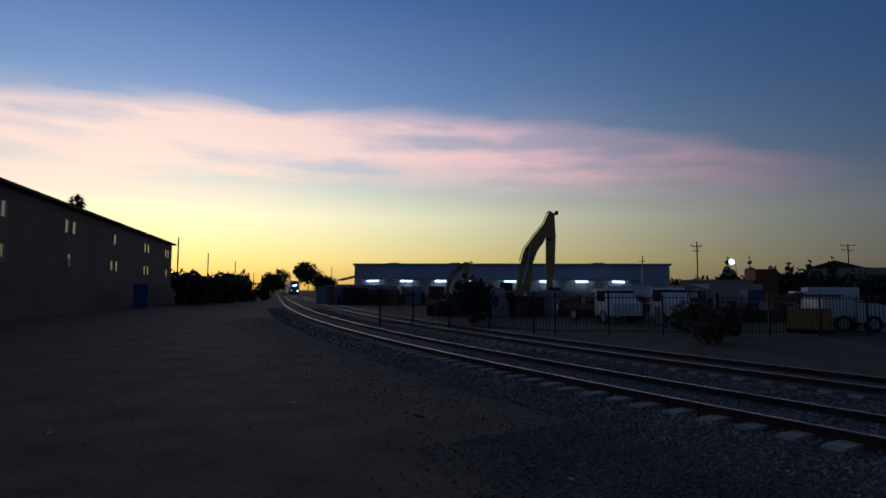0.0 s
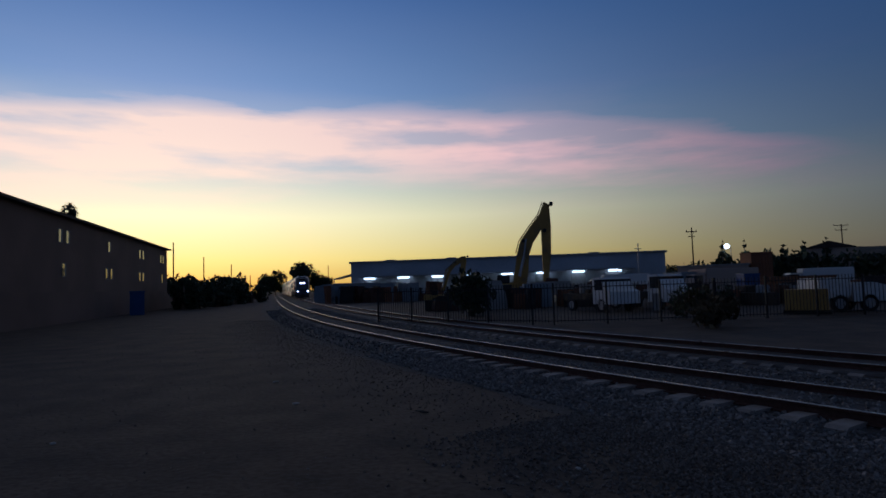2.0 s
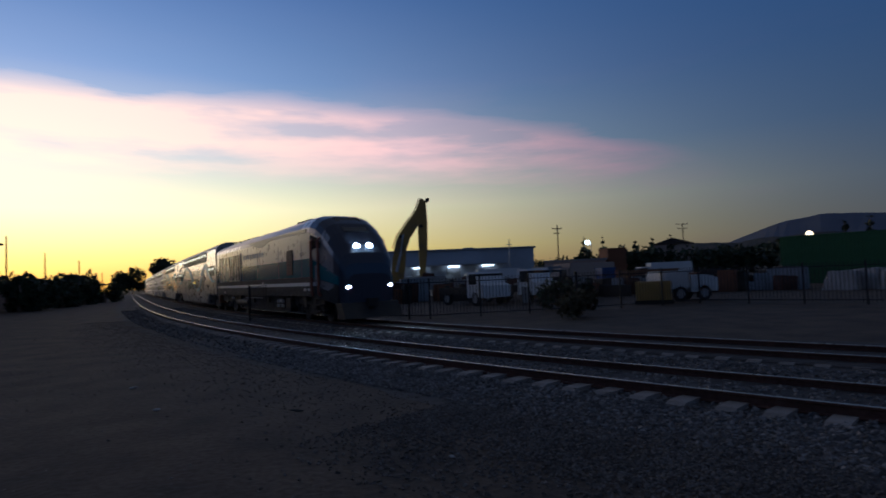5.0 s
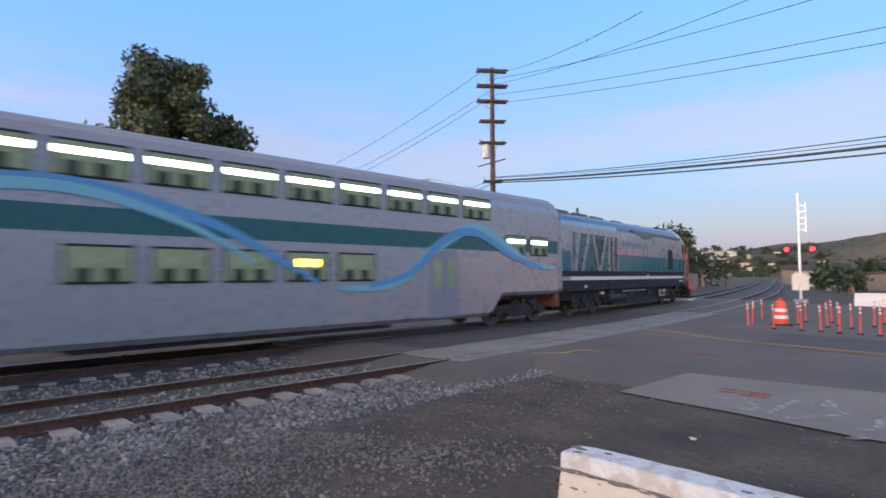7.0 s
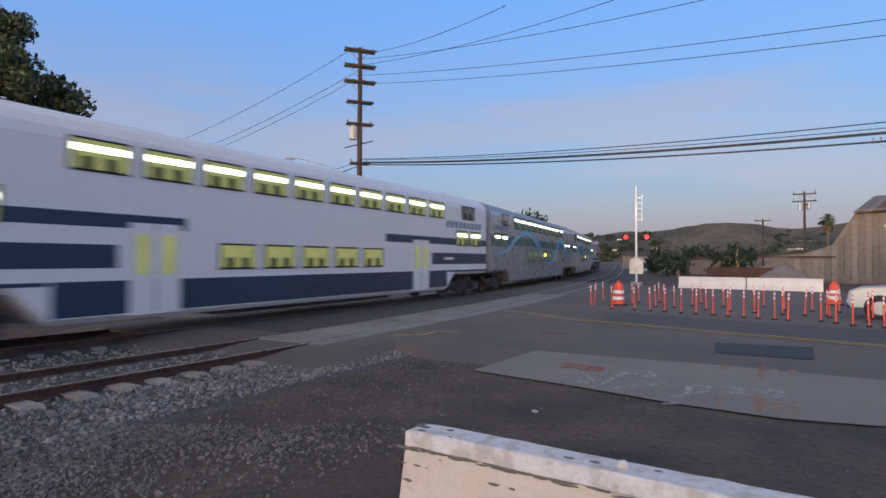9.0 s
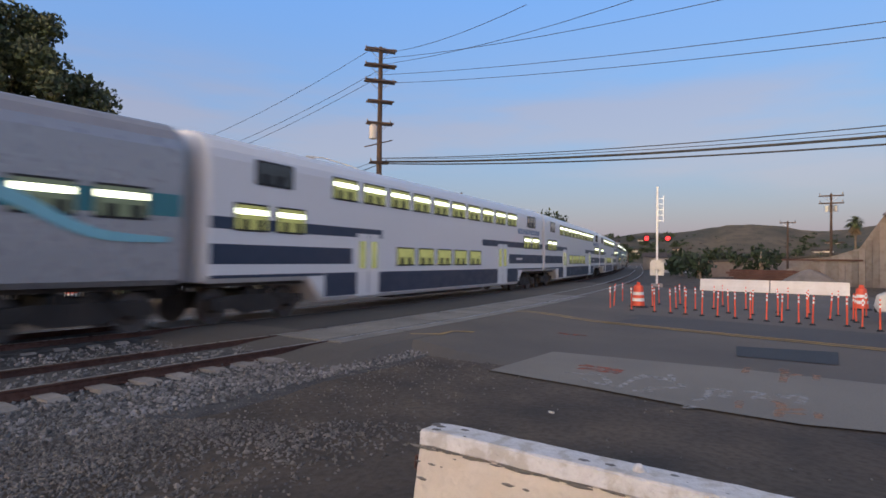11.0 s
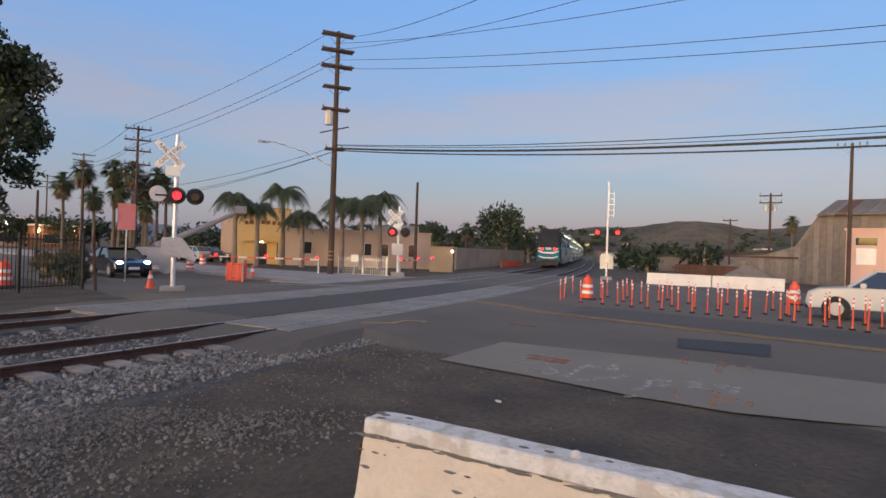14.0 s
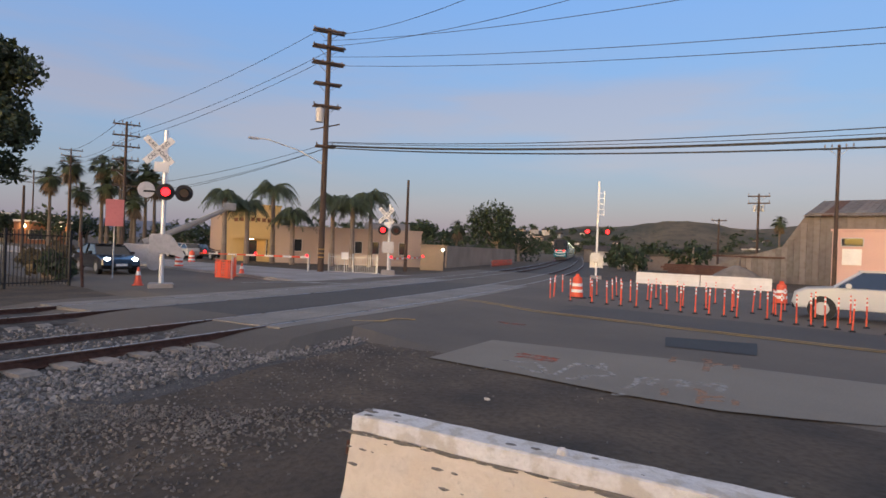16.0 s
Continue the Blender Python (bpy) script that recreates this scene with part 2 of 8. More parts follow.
M = dict(
    dirt=mat("dirt_ground", (0.118, 0.084, 0.056), 0.95, var=0.62, scale=7, fine=90, bump=1.0, tint=(0.045, 0.034, 0.026)),
    asphalt=mat("old_asphalt", (0.152, 0.124, 0.097), 0.85, var=0.45, scale=2.0, fine=400, bump=0.25, tint=(0.085, 0.074, 0.065)),
    patch=mat("pale_asphalt", (0.245, 0.212, 0.172), 0.85, var=0.35, scale=3, fine=300, bump=0.2, tint=(0.155, 0.138, 0.12)),
    wornlane=mat("tyre_worn_asphalt", (0.088, 0.075, 0.063), 0.8, var=0.35, scale=3, fine=350, bump=0.2, tint=(0.045, 0.045, 0.047)),
    chalkwhite=sprayed("faded_white_spray_paint", (0.60, 0.56, 0.52)),
    fadedorange=sprayed("faded_orange_spray_paint", (0.55, 0.30, 0.18)),
    darkpatch=mat("fresh_asphalt", (0.035, 0.035, 0.037), 0.75, var=0.3, fine=300),
    yellow=mat("worn_yellow_paint", (0.50, 0.30, 0.08), 0.7, var=0.4, scale=20, fine=200, tint=(0.14, 0.11, 0.08)),
    whitepaint=mat("worn_white_paint", (0.5, 0.5, 0.5), 0.7, var=0.7, scale=30, fine=200, tint=(0.17, 0.16, 0.155)),
    redpaint=sprayed("survey_red_paint", (0.50, 0.12, 0.06)),
    ballast=mat("ballast_stone", (0.235, 0.215, 0.20), 0.9, var=0.4, scale=10, fine=120, bump=0.5, island=0.55),
    ballastbed=mat("ballast_bed", (0.105, 0.095, 0.088), 0.95, var=0.6, scale=30, fine=180, bump=1.0, tint=(0.045, 0.04, 0.038)),
    sleeper=mat("concrete_sleeper", (0.33, 0.29, 0.255), 0.85, var=0.35, scale=12, fine=120, bump=0.3, objvar=0.15),
    rust=mat("rusty_rail_web", (0.125, 0.058, 0.042), 0.8, 0.2, var=0.5, scale=10, fine=120, bump=0.3),
    railhead=mat("polished_rail_head", (0.42, 0.39, 0.37), 0.34, 1.0, var=0.3, fine=60, bump=0.03),
    concrete=mat("crossing_concrete", (0.275, 0.245, 0.215), 0.72, var=0.4, scale=6, fine=150, bump=0.25),
    kerb=mat("kerb_concrete", (0.38, 0.35, 0.33), 0.85, var=0.35, scale=4, fine=120, bump=0.2),
    krail=mat("painted_barrier_concrete", (0.72, 0.69, 0.67), 0.75, var=0.30, scale=60, fine=260, bump=0.7, tint=(0.46, 0.42, 0.37), dirt=(0.52, 0.47, 0.41)),
    krailcream=mat("cream_barrier_paint", (0.68, 0.585, 0.48), 0.75, var=0.22, scale=26, fine=200, bump=0.6, tint=(0.44, 0.37, 0.29), dirt=(0.64, 0.54, 0.43)),
    krailfar=mat("white_barrier_paint", (0.74, 0.71, 0.68), 0.75, var=0.25, scale=9, fine=50, bump=0.3, tint=(0.55, 0.50, 0.45)),
    chip=mat("bare_barrier_concrete", (0.22, 0.20, 0.18), 0.9, var=0.5, scale=30, fine=200, bump=0.5),
    wood=mat("weathered_pole_wood", (0.10, 0.065, 0.048), 0.9, var=0.5, scale=6, fine=90, bump=0.4),
    greywood=mat("grey_pole_wood", (0.17, 0.14, 0.12), 0.9, var=0.4, scale=6, fine=90, bump=0.4),
    wire=mat("black_cable", (0.015, 0.015, 0.017), 0.6, var=0.1, bump=0),
    insulator=mat("glazed_insulator", (0.22, 0.20, 0.19), 0.25, var=0.1, bump=0),
    steel=mat("galvanised_steel", (0.52, 0.53, 0.55), 0.42, 0.7, var=0.25, scale=10, fine=80, bump=0.08),
    alu=mat("aluminium_mast", (0.74, 0.75, 0.77), 0.4, 0.5, var=0.2, scale=8, fine=60, bump=0.05),
    darksteel=mat("dark_steel", (0.035, 0.034, 0.036), 0.55, 0.4, var=0.4, scale=10, fine=80, bump=0.15),
    black=mat("black_rubber", (0.018, 0.018, 0.019), 0.7, var=0.3, bump=0.1),
    orange=mat("safety_orange_plastic", (0.80, 0.105, 0.05), 0.5, var=0.2, scale=12, fine=60, bump=0.05, tint=(0.55, 0.10, 0.05)),
    reflect=mat("white_reflective_band", (0.85, 0.82, 0.78), 0.4, var=0.15, bump=0.02),
    red_on=mat("lit_red_signal", (0.35, 0.01, 0.01), 0.3, var=0.02, bump=0, emit=(1.0, 0.012, 0.02), strength=1.5),
    red_off=mat("unlit_red_lens", (0.06, 0.012, 0.015), 0.2, var=0.1, bump=0),
    warm_on=lamp_mat("warm_lamp", (1.0, 0.72, 0.38), 6.0),
    white_on=lamp_mat("white_lamp", (0.85, 0.95, 1.0), 7.0),
    head_on=lamp_mat("train_headlight", (0.80, 0.96, 1.0), 180.0),
    amber_on=lamp_mat("amber_lamp", (1.0, 0.30, 0.02), 6.0),
    tube=lamp_mat("carriage_ceiling_light", (0.92, 1.0, 0.72), 1.05),
    # faint emission on both cabin panels stands for the coaches' inside lighting
    cabin=mat("glowing_carriage_inside", (0.18, 0.22, 0.17), 0.5, var=0.6, scale=14, fine=40, bump=0, tint=(0.05, 0.07, 0.06), emit=(0.42, 0.52, 0.26), strength=0.032),
    cabin_y=mat("glowing_carriage_inside_yellow", (0.30, 0.30, 0.12), 0.5, var=0.6, scale=14, fine=40, bump=0, tint=(0.10, 0.12, 0.05), emit=(0.70, 0.72, 0.22), strength=0.075),
    sign_on=lamp_mat("amber_destination_sign", (1.0, 0.62, 0.03), 1.6),
    tglass=mat("tinted_train_glass", (0.02, 0.026, 0.03), 0.08, var=0.1, bump=0.0, coat=0.5),
    silver=mat("silver_carriage_paint", (0.355, 0.355, 0.37), 0.28, 0.3, var=0.02, scale=3, fine=30, bump=0.0, coat=0.2, tint=(0.28, 0.275, 0.285)),
    silverdk=mat("grey_roof_paint", (0.30, 0.31, 0.35), 0.45, 0.2, var=0.2, scale=3, fine=30, bump=0.05),
    slate=mat("slate_blue_roof_paint", (0.040, 0.052, 0.082), 0.34, 0.1, var=0.08, scale=3, fine=30, bump=0.0, coat=0.3),
    teal=mat("teal_paint", (0.014, 0.175, 0.215), 0.16, 0.0, var=0.04, scale=3, fine=30, bump=0.0, coat=0.3),
    tealdk=mat("dark_teal_paint", (0.018, 0.115, 0.122), 0.28, 0.0, var=0.06, scale=3, fine=30, bump=0.0),
    aqua=mat("aqua_swoosh_vinyl", (0.22, 0.52, 0.60), 0.4, var=0.12, scale=3, fine=30, bump=0.0),
    blue=mat("sky_blue_swoosh_vinyl", (0.11, 0.33, 0.58), 0.4, var=0.12, scale=3, fine=30, bump=0.0),
    carwhite=mat("white_carriage_paint", (0.76, 0.755, 0.75), 0.42, var=0.04, scale=3, fine=30, bump=0.0, coat=0.2, tint=(0.6, 0.58, 0.55)),
    navy=mat("navy_carriage_paint", (0.022, 0.042, 0.082), 0.4, var=0.15, scale=3, fine=30, bump=0.02),
    lettering=mat("grey_blue_lettering", (0.16, 0.22, 0.32), 0.5, var=0.1, bump=0),
    bogie=mat("grimy_bogie_steel", (0.028, 0.025, 0.024), 0.7, 0.3, var=0.5, scale=8, fine=60, bump=0.3, tint=(0.075, 0.06, 0.05)),
    wheel=mat("worn_wheel_steel", (0.16, 0.14, 0.13), 0.5, 0.7, var=0.4, scale=8, fine=60, bump=0.1),
    sill=mat("black_sill_paint", (0.016, 0.016, 0.019), 0.75, var=0.3, scale=5, fine=40, bump=0.05),
    copper=mat("red_brown_handrail", (0.33, 0.11, 0.07), 0.45, 0.2, var=0.3, bump=0.05),
    stucco=mat("dark_stucco", (0.25, 0.17, 0.135), 0.95, var=0.25, scale=2, fine=160, bump=0.4),
    stuccoy=mat("yellow_stucco", (0.66, 0.47, 0.22), 0.95, var=0.2, scale=2, fine=160, bump=0.3),
    stuccob=mat("beige_stucco", (0.52, 0.40, 0.33), 0.95, var=0.2, scale=2, fine=160, bump=0.3),
    stuccop=mat("pink_stucco", (0.72, 0.46, 0.38), 0.95, var=0.2, scale=2, fine=160, bump=0.3),
    shed=mat("pale_metal_cladding", (0.50, 0.52, 0.57), 0.55, 0.1, var=0.25, scale=1, fine=20, bump=0.1),
    sheddk=mat("weathered_corrugated_iron", (0.21, 0.19, 0.172), 0.7, 0.2, objvar=0.22, var=0.6, scale=1.5, fine=20, bump=0.2, tint=(0.16, 0.12, 0.10)),
    rustpatch=mat("rusted_roof_sheet", (0.17, 0.085, 0.055), 0.85, 0.1, var=0.5, scale=4, fine=60, bump=0.3),
    winglass=mat("dark_window_glass", (0.03, 0.035, 0.04), 0.06, var=0.1, bump=0, coat=0.4),
    trimw=mat("pale_window_frame", (0.62, 0.58, 0.54), 0.6, var=0.15, bump=0.05),
    roofdk=mat("dark_roof_tile", (0.07, 0.055, 0.05), 0.9, var=0.4, scale=5, fine=80, bump=0.5),
    cat_yellow=mat("worn_excavator_yellow", (0.50, 0.30, 0.075), 0.55, var=0.35, scale=4, fine=50, bump=0.1, dirt=(0.22, 0.15, 0.08)),
    leaf=mat("eucalyptus_leaves", (0.055, 0.075, 0.030), 0.6, var=0.4, scale=8, fine=30, bump=0, tint=(0.022, 0.032, 0.016), island=0.5),
    leafdk=mat("dark_tree_leaves", (0.030, 0.050, 0.020), 0.7, var=0.4, scale=8, fine=30, bump=0, tint=(0.014, 0.024, 0.012), island=0.5),
    palm=mat("palm_fronds", (0.060, 0.080, 0.032), 0.6, var=0.4, scale=8, fine=30, bump=0, tint=(0.03, 0.04, 0.02), island=0.4),
    drypalm=mat("dry_palm_skirt", (0.16, 0.11, 0.065), 0.9, var=0.4, scale=8, fine=60, bump=0.3, island=0.4),
    bark=mat("pale_bark", (0.30, 0.235, 0.18), 0.9, var=0.4, scale=6, fine=60, bump=0.4, tint=(0.14, 0.10, 0.075)),
    palmbark=mat("palm_bark", (0.16, 0.125, 0.095), 0.95, var=0.4, scale=6, fine=60, bump=0.5),
    dryscrub=mat("dry_scrub", (0.11, 0.085, 0.045), 0.95, var=0.4, scale=8, fine=60, bump=0, island=0.5),
    hill=mat("dry_hillside", (0.120, 0.098, 0.072), 0.95, var=0.75, scale=0.10, fine=0.7, bump=0, tint=(0.032, 0.040, 0.034)),
    # blue of the distance haze is put into this base colour
    mountain=mat("haze_coloured_mountain", (0.13, 0.15, 0.20), 1.0, var=0.2, scale=0.02, fine=0.1, bump=0),
    carblack=mat("black_car_paint", (0.012, 0.012, 0.014), 0.18, 0.2, var=0.1, bump=0, coat=0.6),
    carsilver=mat("silver_car_paint", (0.46, 0.47, 0.49), 0.36, 0.2, var=0.01, bump=0, coat=0.5),
    carglass=mat("car_glass", (0.015, 0.017, 0.02), 0.05, var=0.05, bump=0, coat=0.5),
    rim=mat("alloy_rim", (0.42, 0.42, 0.44), 0.45, 0.4, var=0.1, bump=0),
    greenbox=mat("green_container_paint", (0.035, 0.13, 0.045), 0.6, var=0.3, scale=3, fine=40, bump=0.1),
    greybox=mat("grey_blue_container_paint", (0.30, 0.33, 0.37), 0.6, 0.1, var=0.3, scale=3, fine=40, bump=0.1),
    tarp=mat("pale_tarpaulin", (0.36, 0.35, 0.345), 0.7, var=0.3, scale=8, fine=60, bump=0.3),
    bluebox=mat("blue_plastic", (0.03, 0.09, 0.28), 0.5, var=0.2, bump=0.05),
    rustbox=mat("rusty_orange_steel", (0.24, 0.10, 0.05), 0.8, var=0.4, scale=6, fine=60, bump=0.2),
    cabinet=mat("tan_cabinet_paint", (0.36, 0.26, 0.17), 0.6, var=0.15, bump=0.05),
    wallconc=mat("block_wall", (0.38, 0.30, 0.23), 0.9, var=0.3, scale=3, fine=60, bump=0.3),
    pinksign=mat("pink_back_of_sign", (0.62, 0.20, 0.20), 0.6, var=0.15, bump=0.02),
    litter=mat("pale_litter", (0.60, 0.57, 0.54), 0.8, var=0.3, bump=0.2),
    gravel=mat("loose_gravel", (0.185, 0.160, 0.140), 0.95, var=0.4, scale=10, fine=120, bump=0.3, island=0.45),
)


# ---- mesh helpers ----
def quads(bm, rings, close=True, caps=True):
    vs = [[bm.verts.new(p) for p in r] for r in rings]
    n = len(vs[0])
    for a, b in zip(vs, vs[1:]):
        for i in range(n if close else n - 1):
            bm.faces.new((a[i], a[(i + 1) % n], b[(i + 1) % n], b[i]))
    if caps:
        bm.faces.new(list(reversed(vs[0])))
        bm.faces.new(vs[-1])
    return vs


def box(bm, x0, x1, y0, y1, z0, z1, bevel=0.0, m=None):
    pts = [(x, y, z) for x in (x0, x1) for y in (y0, y1) for z in (z0, z1)]
    v = [bm.verts.new(m @ Vector(p) if m else p) for p in pts]
    f = [bm.faces.new([v[i] for i in q]) for q in ((0, 1, 3, 2), (4, 6, 7, 5), (0, 4, 5, 1), (2, 3, 7, 6), (0, 2, 6, 4), (1, 5, 7, 3))]
    if bevel:
        es = list({e for q in f for e in q.edges})
        bmesh.ops.bevel(bm, geom=es, offset=bevel, segments=2, affect="EDGES", clamp_overlap=True)


def tube(bm, p0, p1, r0, r1=None, n=8, caps=True):
    p0, p1 = Vector(p0), Vector(p1)
    r1 = r0 if r1 is None else r1
    d = (p1 - p0).normalized()
    a = d.orthogonal().normalized()
    b = d.cross(a)
    quads(bm, [[p + (a * math.cos(2 * math.pi * i / n) + b * math.sin(2 * math.pi * i / n)) * r for i in range(n)] for p, r in ((p0, r0), (p1, r1))], caps=caps)


def pipe(bm, pts, radii, n=7):
    rings = []
    pts = [Vector(p) for p in pts]
    for i, p in enumerate(pts):
        d = (pts[min(i + 1, len(pts) - 1)] - pts[max(i - 1, 0)]).normalized()
        a = (Vector((0.13, 0.97, 0.2)).cross(d)).normalized()
        b = d.cross(a)
        r = radii[i] if isinstance(radii, (list, tuple)) else radii
        rings.append([p + (a * math.cos(2 * math.pi * k / n) + b * math.sin(2 * math.pi * k / n)) * r for k in range(n)])
    quads(bm, rings)


def prism(bm, outline, y0, y1, m=None):
    """An outline in x and z, drawn out along y."""
    f = (lambda p: m @ Vector(p)) if m else (lambda p: Vector(p))
    quads(bm, [[f((x, y, z)) for x, z in outline] for y in (y0, y1)])


def mesh_of(name, bm, material, smooth=False):
    bmesh.ops.recalc_face_normals(bm, faces=bm.faces)
    me = bpy.data.meshes.new(name)
    bm.to_mesh(me)
    bm.free()
    for mm in (material if isinstance(material, (list, tuple)) else [material]):
        me.materials.append(mm)
    if smooth:
        for p in me.polygons:
            p.use_smooth = True
    return me


def part(name, bm, material, parent=None, label="", smooth=False, at=None):
    ob = new(name, mesh_of(name, bm, material, smooth))
    if parent:
        ob.parent = parent
    if at is not None:
        ob.matrix_basis = at
    if label:
        ob["label"] = label
    return ob


def thing(name, at, label, category, group="", kind=""):
    ob = new(name)
    ob.empty_display_size = 0.3
    ob.matrix_basis = at
    return tagged(ob, label, category, group, kind)


def shared(name, me, parent, at, label=""):
    ob = new(name, me)
    ob.parent = parent
    ob.matrix_basis = at
    if label:
        ob["label"] = label
    return ob


def B():
    return bmesh.new()


def facing(x, y, z=0.0, to=(0.0, 0.0)):
    """A pose at (x, y) whose -y side faces the given point."""
    return pose(x, y, z, 0, 0, math.degrees(math.atan2(to[1] - y, to[0] - x)) + 90)

# ---- the railway's line ----
STEP = 0.5
SS = np.arange(-1600, 1601) * STEP


def heading(s):
    east = np.maximum(s, 0.0)
    bend = np.where(s < 0, 17.5 * np.tanh(s / 35.0), 14.4 * np.tanh(s / 51.5) - 0.286 * east * np.exp(1 - east / 5.19))
    return np.radians(146.4 - bend)


_h = heading(SS)
_dx, _dy = np.sin(_h) * STEP, np.cos(_h) * STEP
LX = np.concatenate([[0], np.cumsum((_dx[1:] + _dx[:-1]) / 2)])
LY = np.concatenate([[0], np.cumsum((_dy[1:] + _dy[:-1]) / 2)])
LX += 7.6 - LX[1600]
LY += 4.2 - LY[1600]


def on_line(s, off=0.0, z=0.0):
    """A point beside the near rail: s along the line, off away from the camera's side."""
    h = heading(s)
    return Vector((float(np.interp(s, SS, LX) - np.cos(h) * off), float(np.interp(s, SS, LY) + np.sin(h) * off), z))


def line_offset(x, y):
    i = int(np.argmin((LX - x) ** 2 + (LY - y) ** 2))
    h = _h[i]
    return SS[i], -(x - LX[i]) * math.cos(h) + (y - LY[i]) * math.sin(h)


NEAR_C, FAR_C = 0.75, 5.13
RAIL_TOP = 0.19

# ---- ground ----
bm = B()
rings = []
for r in (0.0, 4, 8, 16, 30, 60, 120, 300, 900, 2600):
    rings.append([bm.verts.new((r * math.cos(a * math.pi / 24) + 10, r * math.sin(a * math.pi / 24), 0.0)) for a in range(48)] if r else [bm.verts.new((10, 0, 0))])
for i in range(48):
    bm.faces.new((rings[0][0], rings[1][i], rings[1][(i + 1) % 48]))
for a, b in zip(rings[1:], rings[2:]):
    for i in range(48):
        bm.faces.new((a[i], b[i], b[(i + 1) % 48], a[(i + 1) % 48]))
ground = tagged(part("ground", bm, M["dirt"]), "dark trodden dirt ground beside the railway", "ground", kind="structure")


def strip(name, s0, s1, offs, material, label, category, step=1.0, wobble=0.0):
    """A band along the line; offs: (offset, height) across it."""
    bm = B()
    rows = []
    s = s0
    while s <= s1 + 1e-6:
        rows.append([bm.verts.new(on_line(s, o + wobble * (noise.noise(Vector((s * 0.35, k * 3.1, 0)))) * (1 if k in (0, len(offs) - 1) else 0), z)) for k, (o, z) in enumerate(offs)])
        s += step
    for a, b in zip(rows, rows[1:]):
        for i in range(len(offs) - 1):
            bm.faces.new((a[i], a[i + 1], b[i + 1], b[i]))
    return tagged(part(name, bm, material), label, category, kind="structure")


strip("ballast", -260, 260, [(-2.3, 0.004), (-1.0, 0.010), (-0.6, 0.012), (2.2, 0.014), (3.0, 0.012), (4.0, 0.014), (6.6, 0.014), (7.8, 0.004)], M["ballastbed"], "grey crushed-stone ballast bed under the two tracks", "ballast", wobble=0.5)

# ---- road, laid flush with the rails where it crosses ----
RD, RN = Vector((0.92, 0.392, 0)), Vector((0.392, -0.92, 0))
RO = Vector((12.0, -12.6, 0))


def road_point(u, v, lift=0.0):
    p = RO + RD * u + RN * v
    s, o = line_offset(p.x, p.y)
    if o < -0.9:
        k = max(0.0, 1 + (o + 0.9) / 3.0)
    elif o > 8.0:
        k = max(0.0, 1 - (o - 8.0) / 4.0)
    else:
        k = 1.0
    k = k * k * (3 - 2 * k)
    p.z = (0.015 + 0.165 * k + lift) if v > -7.61 else -0.02
    return p, o


def road_sheet(name, u0, u1, v0, v1, material, label, category, lift=0.0, step=1.0, keep=None):
    bm = B()
    nu, nv = max(1, round((u1 - u0) / step)), max(1, round((v1 - v0) / step))
    g = {}
    for i in range(nu + 1):
        for j in range(nv + 1):
            u, v = u0 + (u1 - u0) * i / nu, v0 + (v1 - v0) * j / nv
            p, o = road_point(u, v + (0.12 * noise.noise(Vector((u * 0.5, v, 0))) if j in (0, nv) else 0), lift)
            g[i, j] = (bm.verts.new(p), o)
    for i in range(nu):
        for j in range(nv):
            q = [g[i, j], g[i + 1, j], g[i + 1, j + 1], g[i, j + 1]]
            o = sum(c[1] for c in q) / 4
            if keep is None or keep(o, v0 + (v1 - v0) * (j + 0.5) / nv):
                bm.faces.new([c[0] for c in q])
    for v in [v for v in bm.verts if not v.link_faces]:
        bm.verts.remove(v)
    return tagged(part(name, bm, material), label, category, kind="structure")


road = road_sheet("road", -60, 90, -9.1, 26.0, M["asphalt"], "old grey asphalt road over the level crossing", "road", step=0.6,
                  keep=lambda o, v: v < 3.6 or o < 8.2)
bm = B()
for poly in ([(8.93, -4.97), (10.31, -7.22), (7.40, -9.40), (4.20, -11.40), (0.60, -13.40), (-4.00, -12.60), (0.34, -11.99), (3.55, -8.16), (4.05, -7.57), (4.66, -6.93), (5.74, -6.34), (7.29, -5.73), (8.04, -5.37)],):
    bm.faces.new([bm.verts.new(Vector((x, y, max(0.016, road_point((Vector((x, y, 0)) - RO).dot(RD), (Vector((x, y, 0)) - RO).dot(RN))[0].z) + 0.007))) for x, y in poly])
tagged(part("pavement_patch", bm, M["patch"]), "pale resurfaced patch of roadside paving with survey marks", "paving", kind="structure")
bm = B()
bm.faces.new([bm.verts.new((x, y, 0.028)) for x, y in ((9.58, -11.72), (8.18, -13.14), (7.13, -11.5), (8.56, -10.51))])
tagged(part("asphalt_repair", bm, M["darkpatch"]), "fresh black asphalt repair in the road", "paving", kind="structure")


road_sheet("worn_lane", -34, 8, 0.75, 4.1, M["wornlane"], "dark tyre-worn asphalt lane", "road", lift=0.005, step=0.6, keep=lambda o, v: o < -3.9)


bm = B()
rows = []
for k in range(36):
    q = 9.4 + k * 0.5
    rows.append([bm.verts.new(on_line(q, o, RAIL_TOP - 0.004)) for o in (1.59, 2.3, 3.6, 4.29)])
for a, b in zip(rows, rows[1:]):
    for i in range(3):
        bm.faces.new((a[i], a[i + 1], b[i + 1], b[i]))
tagged(part("crossing_infill", bm, M["wornlane"]), "dark asphalt between the two tracks of the crossing", "paving", kind="structure")


